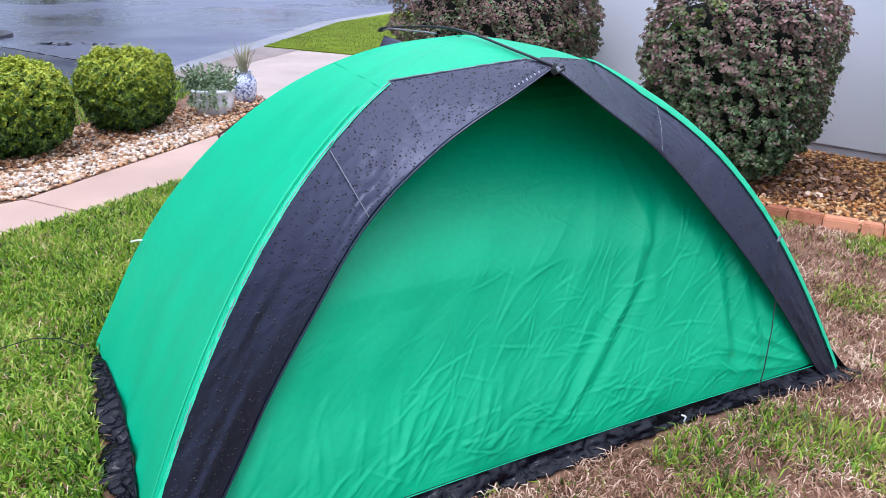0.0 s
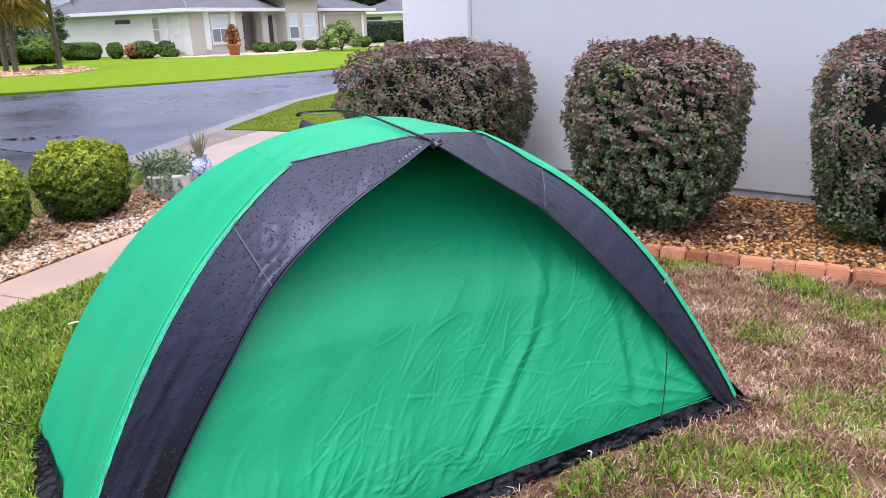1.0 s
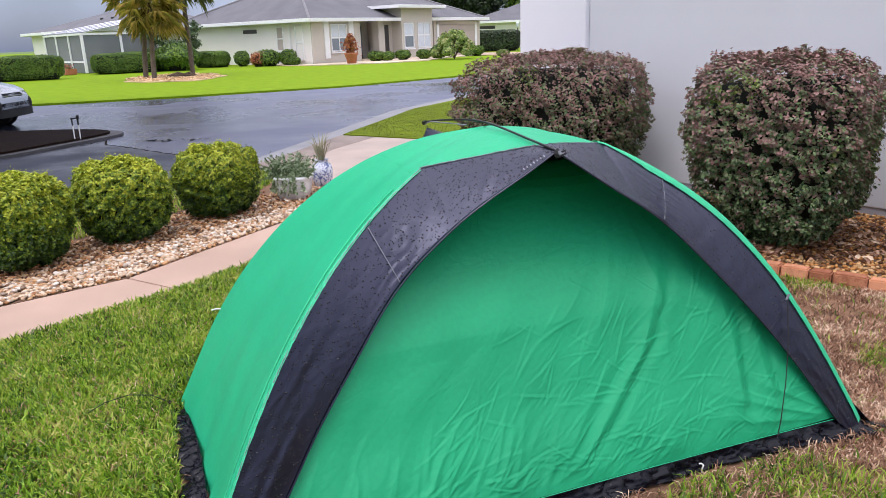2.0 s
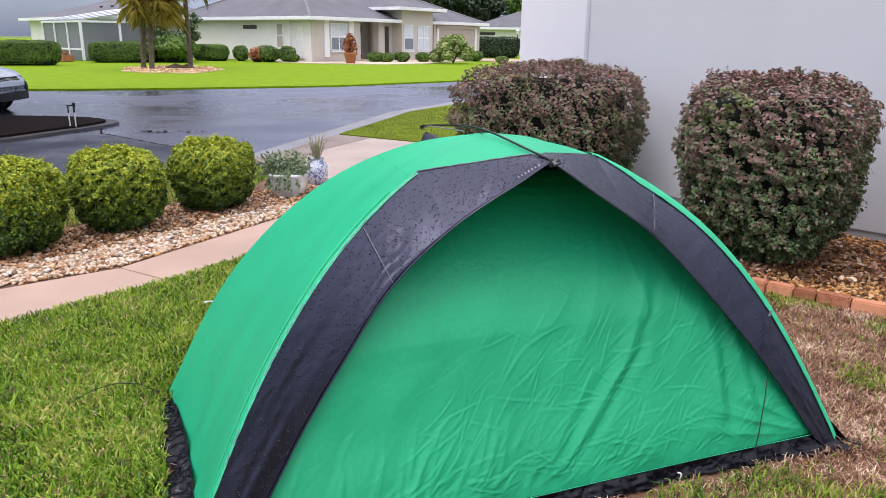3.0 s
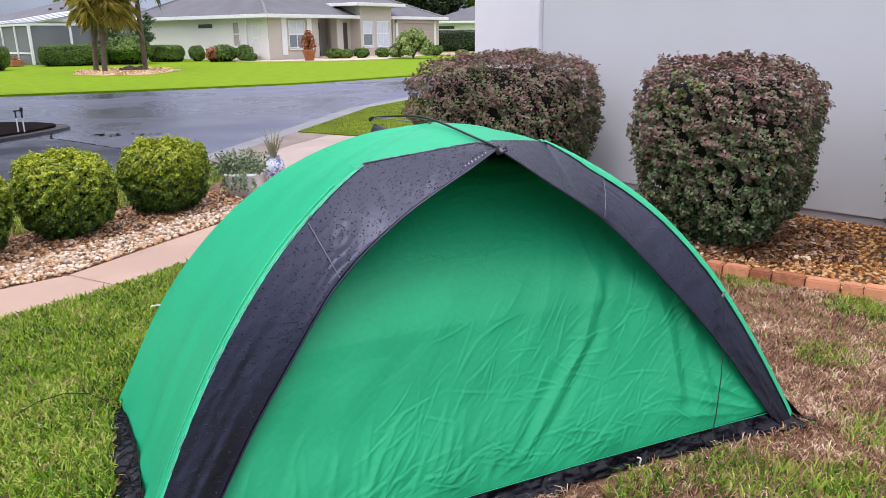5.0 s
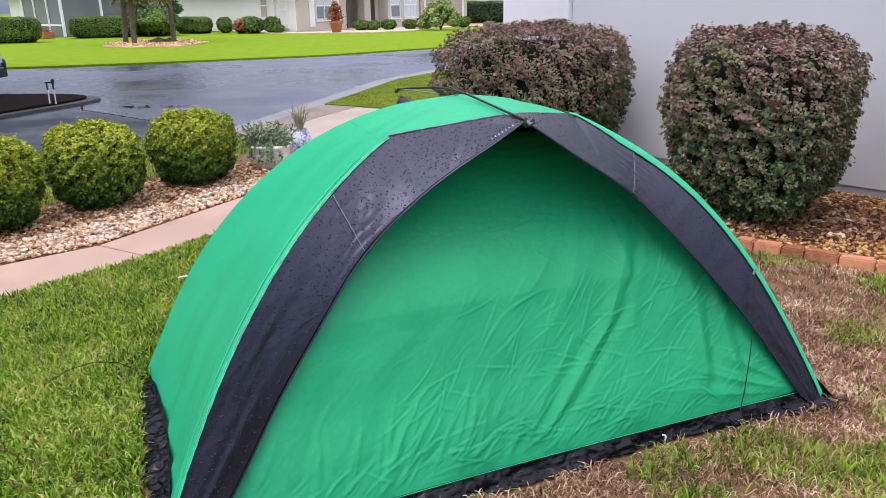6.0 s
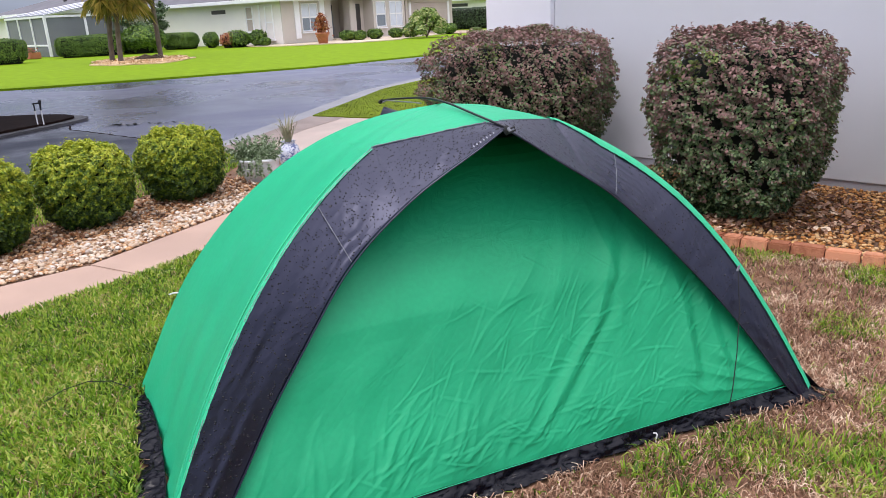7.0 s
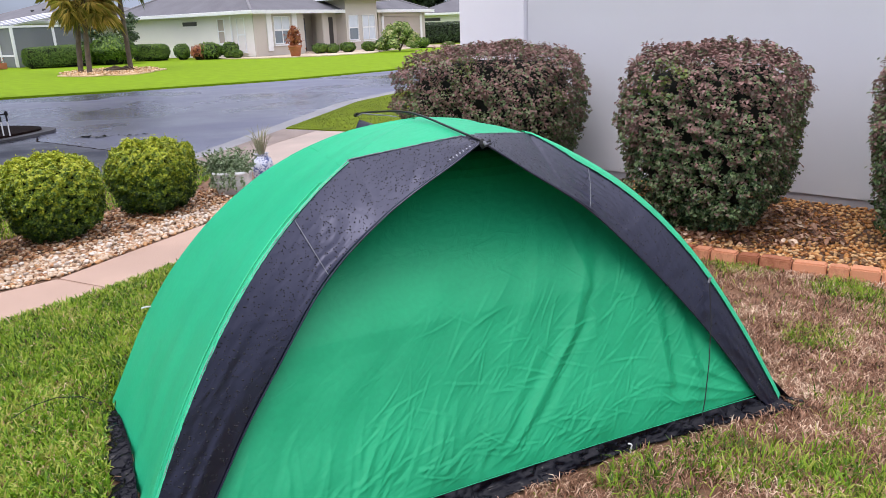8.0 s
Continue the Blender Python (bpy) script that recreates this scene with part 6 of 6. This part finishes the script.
for k in range(6):
    a = 0.9 * k
    part("log", tube([(-0.5 + 0.14 * k, -0.25 * math.sin(a), 0.05), (-0.2 + 0.16 * k, 0.05 * k - 0.1, 0.16 + 0.05 * math.sin(2 * a)), (0.25 + 0.1 * k, 0.25 * math.cos(a), 0.07)], 0.07 + 0.015 * math.sin(a), 7, 0.6), M_BARK, rocks)


# ---- trees ----
def crown_leaves(t, blobs, n, size, material, seed, name="crown"):
    r = np.random.default_rng(seed)
    q, nn = [], []
    for (c, rad) in blobs:
        k = int(n * rad ** 2 / sum(b[1] ** 2 for b in blobs))
        d = r.normal(0, 1, (k, 3))
        d /= np.linalg.norm(d, axis=1)[:, None]
        q.append(np.array(c) + d * (rad * r.random(k) ** 0.4)[:, None] * np.array((1, 1, 0.75)))
        nn.append(d)
    q, nn = np.concatenate(q), np.concatenate(nn)
    v, f = leaf_arrays(q, nn + np.array([0, 0, 0.5]), size, r, plain=True)
    many(name, v, f, material, t)


crown_leaves(sp, SPREAD, 4200, 0.11, M_LIGHT, 96)


def oak():
    base = Vector((-15.2, 8.6, 0.05))
    t = thing("oak_tree", Matrix.Translation(base), "dark live oak with low leafy boughs over the court", "tree")
    part("trunk", tube([(0, 0, -0.1), (0.1, 0.1, 1.2), (0.0, 0.3, 2.6), (0.2, 0.4, 4.2)], 0.33, 12, 0.6), M_BARK, t, "thick brown trunk")
    boughs = [(5.9, 3.9, 3.2), (7.2, 4.8, 3.2), (8.9, 5.6, 3.1), (2.6, 5.6, 4.1), (-3, 3, 5.2), (-4, -2, 5.4), (2.0, -4.5, 5.2), (10.8, 6.4, 3.2)]
    r = np.random.default_rng(4)
    blobs = []
    for b in boughs:
        e = Vector(b)
        pts = [(0.05, 0.3, 2.5), tuple(e * 0.35 + Vector((0, 0, 2.6))), tuple(e * 0.7 + Vector((0, 0, 1.2))), tuple(e)]
        part("limb", tube(pts, 0.13, 8, 0.25), M_BARK, t)
        for k in range(16):
            f = r.uniform(0.45, 1.06)
            c = e * f + Vector((0, 0, 0.5 + 1.6 * (1 - f)))
            blobs.append((np.array(c) + r.normal(0, 0.5, 3) * (1, 1, 0.5) + (0, 0, 0.25), r.uniform(0.28, 0.55)))
    # unseen upper crown, added to darken the road's reflection and shade the island
    for k in range(90):
        a, d = r.uniform(0, 6.28), 7.0 * math.sqrt(r.random())
        blobs.append((np.array((2.5 + d * math.cos(a) * 1.1, 2.0 + d * math.sin(a), r.uniform(5.0, 8.4) - 0.12 * d)), r.uniform(0.6, 1.1)))
    # hanging sprays at the ends of the low boughs, in world places
    for x, y, z, n, sx, sz, rad in ((-9.5, 12.3, 2.8, 9, 0.28, 0.16, 0.15), (-9.35, 12.4, 3.15, 14, 0.4, 0.15, 0.25), (-8.7, 12.85, 3.0, 26, 0.4, 0.12, 0.24), (-8.2, 13.15, 2.98, 26, 0.4, 0.12, 0.24), (-7.7, 13.45, 3.05, 20, 0.35, 0.1, 0.22), (-8.2, 13.1, 3.4, 26, 0.8, 0.15, 0.28), (-7.2, 13.75, 3.12, 12, 0.35, 0.08, 0.18), (-6.45, 14.1, 2.93, 12, 0.28, 0.09, 0.14), (-6.15, 14.25, 2.72, 9, 0.16, 0.08, 0.1), (-5.3, 14.6, 2.98, 8, 0.45, 0.05, 0.11), (-4.2, 15.0, 2.98, 7, 0.45, 0.05, 0.11), (-6.8, 14.0, 3.3, 14, 0.8, 0.1, 0.2)):
        for k in range(n):
            blobs.append((np.array((x, y, z)) - np.array(base) + r.normal(0, 1, 3) * (sx, sx * 0.6, sz), rad * r.uniform(0.7, 1.4)))
    crown_leaves(t, blobs[:len(boughs) * 16], 14000, 0.085, M_OAK, 9)
    crown_leaves(t, blobs[len(boughs) * 16:len(boughs) * 16 + 90], 16000, 0.2, M_OAK, 10, "unseen_crown")
    crown_leaves(t, blobs[len(boughs) * 16 + 90:], 38000, 0.065, M_OAK, 8, "hanging_sprays")


oak()


def garden_tree():
    t = thing("garden_tree", pose(-27.0, 43.8, 0.02), "low spreading dark-leaved tree between the two houses", "tree")
    r = np.random.default_rng(57)
    part("trunk", tube([(0, 0, -0.1), (0.1, 0.05, 0.7), (0.0, 0.1, 1.3)], 0.1, 8, 0.7), M_BARK, t)
    blobs = []
    for k in range(9):
        a, d = 0.7 * k + r.uniform(-0.2, 0.2), r.uniform(1.2, 2.5)
        tip = np.array((d * math.cos(a), d * math.sin(a), r.uniform(1.6, 3.1) - 0.25 * d))
        part("limb", tube([(0, 0.08, 1.0), tuple(tip * (0.5, 0.5, 0.75) + (0, 0, 0.35)), tuple(tip)], 0.045, 6, 0.4), M_BARK, t)
        for _ in range(7):
            blobs.append((tip * r.uniform(0.45, 1.08) * (1, 1, 0.4) + (0, 0, tip[2] * 0.6) + r.normal(0, 0.22, 3), r.uniform(0.18, 0.42)))
    crown_leaves(t, blobs, 7500, 0.085, M_OAKLIT, 58)


M_OAKLIT = islands("glossy_dark_leaves", [(0.02, 0.045, 0.015), (0.06, 0.11, 0.035), (0.13, 0.19, 0.07)], 0.45, 0.15, 0.8, 0.3)
garden_tree()


def far_tree(x, y, h, rad, seed, label, material=M_OAK):
    t = thing("far_tree", pose(x, y, 0.02), label, "tree", "trees behind the houses")
    r = np.random.default_rng(seed)
    part("trunk", tube([(0, 0, -0.1), (0.1, 0, h * 0.4), (0, 0.1, h * 0.7)], 0.3, 8, 0.5), M_BARK, t)
    for k in range(4):
        a = 1.57 * k + r.uniform(0, 1)
        part("limb", tube([(0.05, 0, h * 0.4), (rad * 0.35 * math.cos(a), rad * 0.35 * math.sin(a), h * 0.6), (rad * 0.7 * math.cos(a), rad * 0.7 * math.sin(a), h * 0.75)], 0.12, 6, 0.4), M_BARK, t)
    blobs = [((r.normal(0, rad * 0.45), r.normal(0, rad * 0.4), h * r.uniform(0.45, 0.95)), rad * r.uniform(0.25, 0.45)) for _ in range(26)]
    crown_leaves(t, blobs, 9000, 0.26, material, seed)


far_tree(-19.5, 84, 8.2, 4.2, 31, "broad dark oak behind the bungalow roof")
far_tree(-14.5, 88, 7.4, 4.0, 32, "broad dark oak behind the bungalow roof")
far_tree(-9.5, 97, 8.4, 4.0, 33, "round green tree behind the white house", M_HEDGE)
far_tree(-3.5, 99, 9.0, 4.5, 34, "round green tree behind the white house", M_HEDGE)


# ---- brick edging, course by course ----
edging = thing("brick_edging", pose(0, 0, 0), "low curved terracotta brick edging beside the lawn", "edging", kind="structure")
curve = [Vector(p) for p in ((-1.38, 6.98), (-0.98, 6.3), (-0.38, 5.7), (0.41, 5.02), (1.0, 4.62), (1.6, 4.34), (2.2, 4.07), (3.3, 3.66), (4.5, 3.29))]
fine = []
for a, b in zip(curve, curve[1:]):
    for k in range(60):
        fine.append(a + (b - a) * (k / 60))
for _ in range(40):
    fine = [fine[0]] + [(p + q + r) / 3 for p, q, r in zip(fine, fine[1:], fine[2:])] + [fine[-1]]
lens_ = [0.0]
for a, b in zip(fine, fine[1:]):
    lens_.append(lens_[-1] + (b - a).length)


def on_curve(d):
    k = min(range(len(lens_)), key=lambda i: abs(lens_[i] - d))
    a, b = fine[max(0, k - 3)], fine[min(len(fine) - 1, k + 3)]
    return fine[k], (b - a).normalized()


brick_mesh = {}
WIDTHS = (0.178, 0.118, 0.15, 0.105)
for wd in WIDTHS:
    bm = box(-wd / 2, wd / 2, -0.055, 0.055, -0.06, 0.075, 0.009)
    me = bpy.data.meshes.new("brick")
    bm.to_mesh(me)
    bm.free()
    me.materials.append(M_BRICK)
    brick_mesh[wd] = me
d, k = 0.1, 0
r_b = np.random.default_rng(17)
while d < lens_[-1] - 0.2:
    wd = WIDTHS[(k * 3 + k // 5) % 4]
    p, tan_ = on_curve(d + wd / 2)
    ob = new("brick", brick_mesh[wd])
    ob.parent = edging
    ob.matrix_basis = pose(p.x, p.y, r_b.uniform(-0.008, 0.004), r_b.uniform(-2, 2) - 4, r_b.uniform(-1.5, 1.5), math.degrees(math.atan2(tan_.y, tan_.x)) + r_b.uniform(-2, 2))
    d += wd + r_b.uniform(0.005, 0.012)
    k += 1


# ---- stones ----
def stone_mesh(name, seed, material):
    bm = bmesh.new()
    bmesh.ops.create_cube(bm, size=2)
    bmesh.ops.subdivide_edges(bm, edges=bm.edges[:], cuts=1, use_grid_fill=True)
    r = np.random.default_rng(seed)
    w = r.uniform(0.8, 1.15, 3)
    for v in bm.verts:
        d = v.co.normalized()
        n = 1 + 0.22 * noise.noise(d * 1.4 + Vector((seed * 3.1, 0, 0)))
        v.co = Vector((d.x * w[0], d.y * w[1] * 0.8, d.z * 0.55 * w[2])) * n
    me = bpy.data.meshes.new(name)
    bm.to_mesh(me)
    bm.free()
    me.materials.append(material)
    me.shade_smooth()
    return me


def scatter(poly, n, rand):
    lo, hi = np.min(poly, 0), np.max(poly, 0)
    out = np.zeros((0, 2))
    while len(out) < n:
        p = rand.uniform(lo, hi, (n * 2, 2))
        out = np.concatenate([out, p[inside(p, poly)]])
    return out[:n]


def stones(bed_name, label, near_poly, n_near, poly, n_rest, lo, hi, mat_one, mat_all, seed, z):
    bed = thing(bed_name, pose(0, 0, 0), label, "stones", kind="structure")
    r = np.random.default_rng(seed)
    meshes = [stone_mesh("stone", seed * 10 + k, mat_one) for k in range(8)]
    for x, y in scatter(near_poly, n_near, r):
        ob = new("stone", meshes[r.integers(8)])
        ob.parent = bed
        s = r.uniform(lo, hi) * 0.5
        ob.matrix_basis = pose(x, y, z + s * 0.42 + r.uniform(0, 0.014), r.uniform(-20, 20), r.uniform(-20, 20), r.uniform(0, 360)) @ Matrix.Diagonal((s, s, s, 1))
    vs, fs, c = [], [], 0
    protos = []
    ico = bmesh.new()
    bmesh.ops.create_icosphere(ico, subdivisions=1, radius=1)
    iv, jf = np.array([v.co[:] for v in ico.verts]), np.array([[v.index for v in p.verts] for p in ico.faces])
    ico.free()
    for _ in range(8):
        protos.append((iv * r.uniform(0.8, 1.15, 3) * (1, 0.8, 0.55) * r.uniform(0.85, 1.15, (len(iv), 1)), jf))
    for x, y in scatter(poly, n_rest, r):
        pv, pf = protos[r.integers(8)]
        s = r.uniform(lo, hi) * 0.5
        m = np.array(pose(0, 0, 0, r.uniform(-25, 25), r.uniform(-25, 25), r.uniform(0, 360)).to_3x3())
        vs.append(pv @ m.T * s + (x, y, z + s * 0.35))
        fs.append(pf + c)
        c += len(pv)
    many("stone_layer", np.concatenate(vs), np.concatenate(fs), mat_all, bed, "loose mixed stones", "stuff").data.shade_smooth()


SHOW = [(-2.66, 5.75), (-3.12, 4.12), (-3.99, 3.03), (-4.75, 1.65), (-5.05, 1.9), (-4.25, 3.25), (-3.62, 4.2), (-3.2, 5.2), (-2.95, 5.95), (-2.72, 6.3)]
stones("river_stones", "pale river stones along the footpath", SHOW, 290, SHOW, 3400, 0.02, 0.05, M_PALE, M_PALES, 3, 0.004)
stones("amber_stones", "small amber and brown stones round the clipped shrubs", [(-2.75, 6.35), (-3.0, 5.95), (-3.3, 5.2), (-3.6, 4.6), (-3.9, 4.4), (-3.4, 6.2), (-2.9, 7.0)], 200, SBED, 8200, 0.018, 0.046, M_STONE, M_STONES, 6, 0.0)
SHOW2 = [(0.9, 4.78), (1.6, 4.48), (2.2, 4.2), (3.0, 3.92), (3.0, 4.3), (2.2, 4.6), (1.6, 4.85), (1.0, 5.1)]
stones("pebbles", "wet amber pebbles under the purple shrubs", SHOW2, 290, [(0.3, 5.2), (1.0, 4.7), (1.6, 4.42), (2.2, 4.15), (3.3, 3.74), (4.4, 3.4), (4.6, 4.6), (2.4, 6.25), (0.8, 7.2)], 10500, 0.018, 0.044, M_PEBBLE, M_PEBBLES, 4, 0.0)
bark = np.random.default_rng(12)
sb = scatter(SBED, 1700, bark)
sb = sb[~inside(sb, SHOW) | (bark.random(len(sb)) < 0.12)]
v, f = leaf_arrays(np.column_stack([sb, bark.uniform(0.02, 0.05, len(sb))]), np.tile([0, 0, 1.0], (len(sb), 1)), 0.018, bark, 1.8, 0.8)
tagged(many("bark_litter", v, f, M_BARKBITS, None, "reddish bark and leaf bits among the stones", "stuff"), category="leaves")
bp = scatter([(0.3, 5.2), (1.0, 4.75), (2.0, 4.9), (2.2, 5.6), (1.0, 6.5)], 1600, bark)
v, f = leaf_arrays(np.column_stack([bp, bark.uniform(0.02, 0.045, len(bp))]), np.tile([0, 0, 1.0], (len(bp), 1)), 0.03, bark, 1.6, 0.8)
tagged(many("fallen_leaves", v, f, M_STRAW, None, "brown fallen leaves under the purple shrubs", "stuff"), category="leaves")


# ---- grass ----
def blades(pts, z, h, w, lean, rand, least=0.3):
    """Bent grass blades at pts (N, 2): five corners and three triangles each."""
    n = len(pts)
    a, b = rand.uniform(0, 6.283, n), rand.uniform(0, 6.283, n)
    h = h * rand.uniform(0.55, 1.25, n)
    w = w * rand.uniform(0.7, 1.3, n)
    le = lean * rand.uniform(least, 1.3, n)
    side = np.stack([np.cos(a), np.sin(a), np.zeros(n)], 1) * (w / 2)[:, None]
    out = np.stack([np.cos(b), np.sin(b), np.zeros(n)], 1)
    p = np.column_stack([pts, np.full(n, z)])
    up = np.array([0, 0, 1.0])
    mid = p + out * (h * le * 0.35)[:, None] + up * (h * 0.6 * np.sqrt(np.clip(1 - (0.5 * le) ** 2, 0.05, 1)))[:, None]
    tip = p + out * (h * le)[:, None] + up * (h * np.sqrt(np.clip(1 - le ** 2 * 0.9, 0.04, 1)))[:, None]
    v = np.stack([p - side, p + side, mid + side * 0.85, mid - side * 0.85, tip], 1).reshape(-1, 3)
    k = np.arange(n)[:, None] * 5
    f = np.concatenate([k + np.array([0, 1, 2]), k + np.array([0, 2, 3]), k + np.array([3, 2, 4])])
    return v, f


def pnoise(p, f, seed):
    return wave3(np.column_stack([p, np.zeros(len(p))]), f, seed)


def not_tent(p):
    d = p - np.array((-0.39, 2.61))
    u, v = d @ np.array((0.838, 0.5457)), d @ np.array((-0.5457, 0.838))
    return ~((np.abs(u) < 1.235) & (v > -0.655 + 0.018 * np.sin(17 * u) + 0.012 * np.sin(41 * u)) & (v < 0.63))


TUFTS = [(1.23, 3.34, 0.17), (1.75, 3.62, 0.26), (1.15, 4.42, 0.22), (1.7, 4.05, 0.2), (1.45, 2.62, 0.34), (0.72, 2.32, 0.24), (1.05, 2.2, 0.3), (0.28, 2.2, 0.16), (1.95, 2.95, 0.3), (0.4, 1.95, 0.2), (-0.3, 1.65, 0.2), (2.3, 3.3, 0.3)]
g_r = np.random.default_rng(99)
NEAR_L = [(-2.2, 4.98), (-2.64, 3.92), (-3.4, 2.46), (-3.9, 1.5), (-3.2, 0.9), (-1.6, 0.9), (-0.8, 1.3), (0.6, 2.2), (0.2, 3.8), (-1.2, 5.4), (-1.9, 5.5)]
pl = scatter(NEAR_L, 165000, g_r)
pl = pl[not_tent(pl)]
dry = pnoise(pl, 2.2, 5) + 0.5 * pnoise(pl, 6, 6) + (pl[:, 0] + 0.75) * 1.6 + 0.9 * np.exp(-((pl[:, 0] + 2.0) ** 2 + (pl[:, 1] - 2.2) ** 2) / 0.25)
gl = pl[dry < g_r.normal(0.6, 0.5, len(pl))]
v, f = blades(gl, -0.004, 0.049, 0.0084, 0.86, g_r)
tagged(many("lawn_grass", v, f, M_BLADES, None, "lush wet green lawn grass beside the tent", "stuff"), category="grass")
NEAR_R = [(0.9, 4.6), (1.6, 4.3), (2.2, 4.02), (3.3, 3.62), (4.0, 3.4), (3.6, 1.6), (1.0, 1.0), (-1.0, 0.9), (-1.25, 1.4), (-0.9, 2.1), (0.5, 3.0), (0.4, 3.7), (0.2, 5.0)]
pr = scatter(NEAR_R, 90000, g_r)
pr = pr[not_tent(pr)]
best = np.max([1 - np.hypot(pr[:, 0] - x, pr[:, 1] - y) / s for x, y, s in TUFTS], axis=0)
green = best * 1.5 + 0.55 * pnoise(pr, 5, 8) + 0.35 * pnoise(pr, 14, 9) - 0.1
gr = pr[(green > g_r.normal(0.27, 0.22, len(pr))) | (g_r.random(len(pr)) < 0.04)]
v, f = blades(gr, -0.004, 0.058, 0.0058, 0.85, g_r)
tagged(many("grass_tufts", v, f, M_BLADES, None, "green tufts among dry lawn thatch", "stuff"), category="grass")
pd = np.concatenate([pr, pr[::2] + g_r.normal(0, 0.02, pr[::2].shape), pl[g_r.random(len(pl)) < 0.14]])
pd = pd[inside(pd, LAWN) & not_tent(pd)]
# bare reddish soil shows between the mats of straw
pd = pd[pnoise(pd, 4.5, 21) + 0.8 * pnoise(pd, 17, 22) > g_r.normal(-0.95, 0.45, len(pd))]
v, f = blades(pd, 0.004, 0.042, 0.0042, 0.95, g_r, 0.8)
v[:, 2] = np.maximum(v[:, 2], -0.002)
tagged(many("dry_thatch", v, f, M_STRAW, None, "tan dead grass thatch lying flat", "stuff"), category="grass")
po = scatter([(-3.5, 7.0), (-3.6, 7.9), (-4.35, 8.15), (-5.85, 6.8), (-6.6, 6.35), (-8, 5.2), (-6, 2.2), (-4.7, 3.6), (-4.2, 4.9), (-3.8, 6.1)], 20000, g_r)
po2 = scatter(LAWN, 64000, g_r)
po2 = po2[~inside(po2, NEAR_L) & ~inside(po2, NEAR_R) & not_tent(po2)]
po3 = po2[po2[:, 1] < 0.4]
v, f = blades(np.concatenate([po, po2[po2[:, 1] >= 0.4]]), -0.004, 0.055, 0.011, 0.85, g_r)
v3, f3 = blades(po3, -0.004, 0.075, 0.024, 0.9, g_r)
f = np.concatenate([f, f3 + len(v)])
v = np.concatenate([v, v3])
tagged(many("rough_grass", v, f, M_BLADES, None, "green grass beyond the shrubs", "stuff"), category="grass")
# verge: longer blades along the edges where lawn meets concrete
ve = scatter([(-4.1, 11.4), (-3.3, 11.05), (-2.5, 10.8), (-0.9, 10.35), (0.5, 10.5), (0.5, 16), (-2.6, 19), (-3.9, 15.5)], 18000, g_r)
v, f = blades(ve, 0.0, 0.024, 0.0075, 0.85, g_r)
tagged(many("verge_grass", v, f, M_VERGE, None, "green grass of the verge", "stuff"), category="grass")

# guy line lying on the grass
guy = thing("guy_line", pose(0, 0, 0), "thin dark guy line curling on the grass", "cord")
part("cord", tube([(-1.80, 2.5, 0.02), (-1.87, 2.47, 0.07), (-1.95, 2.43, 0.085), (-2.03, 2.38, 0.07), (-2.08, 2.32, 0.045)], 0.0018, 6), M_CORD, guy)
part("knot", lathe([(0.002, -0.01), (0.008, 0), (0.002, 0.01)], 8), M_CORD, guy).location = (-1.81, 2.5, 0.025)
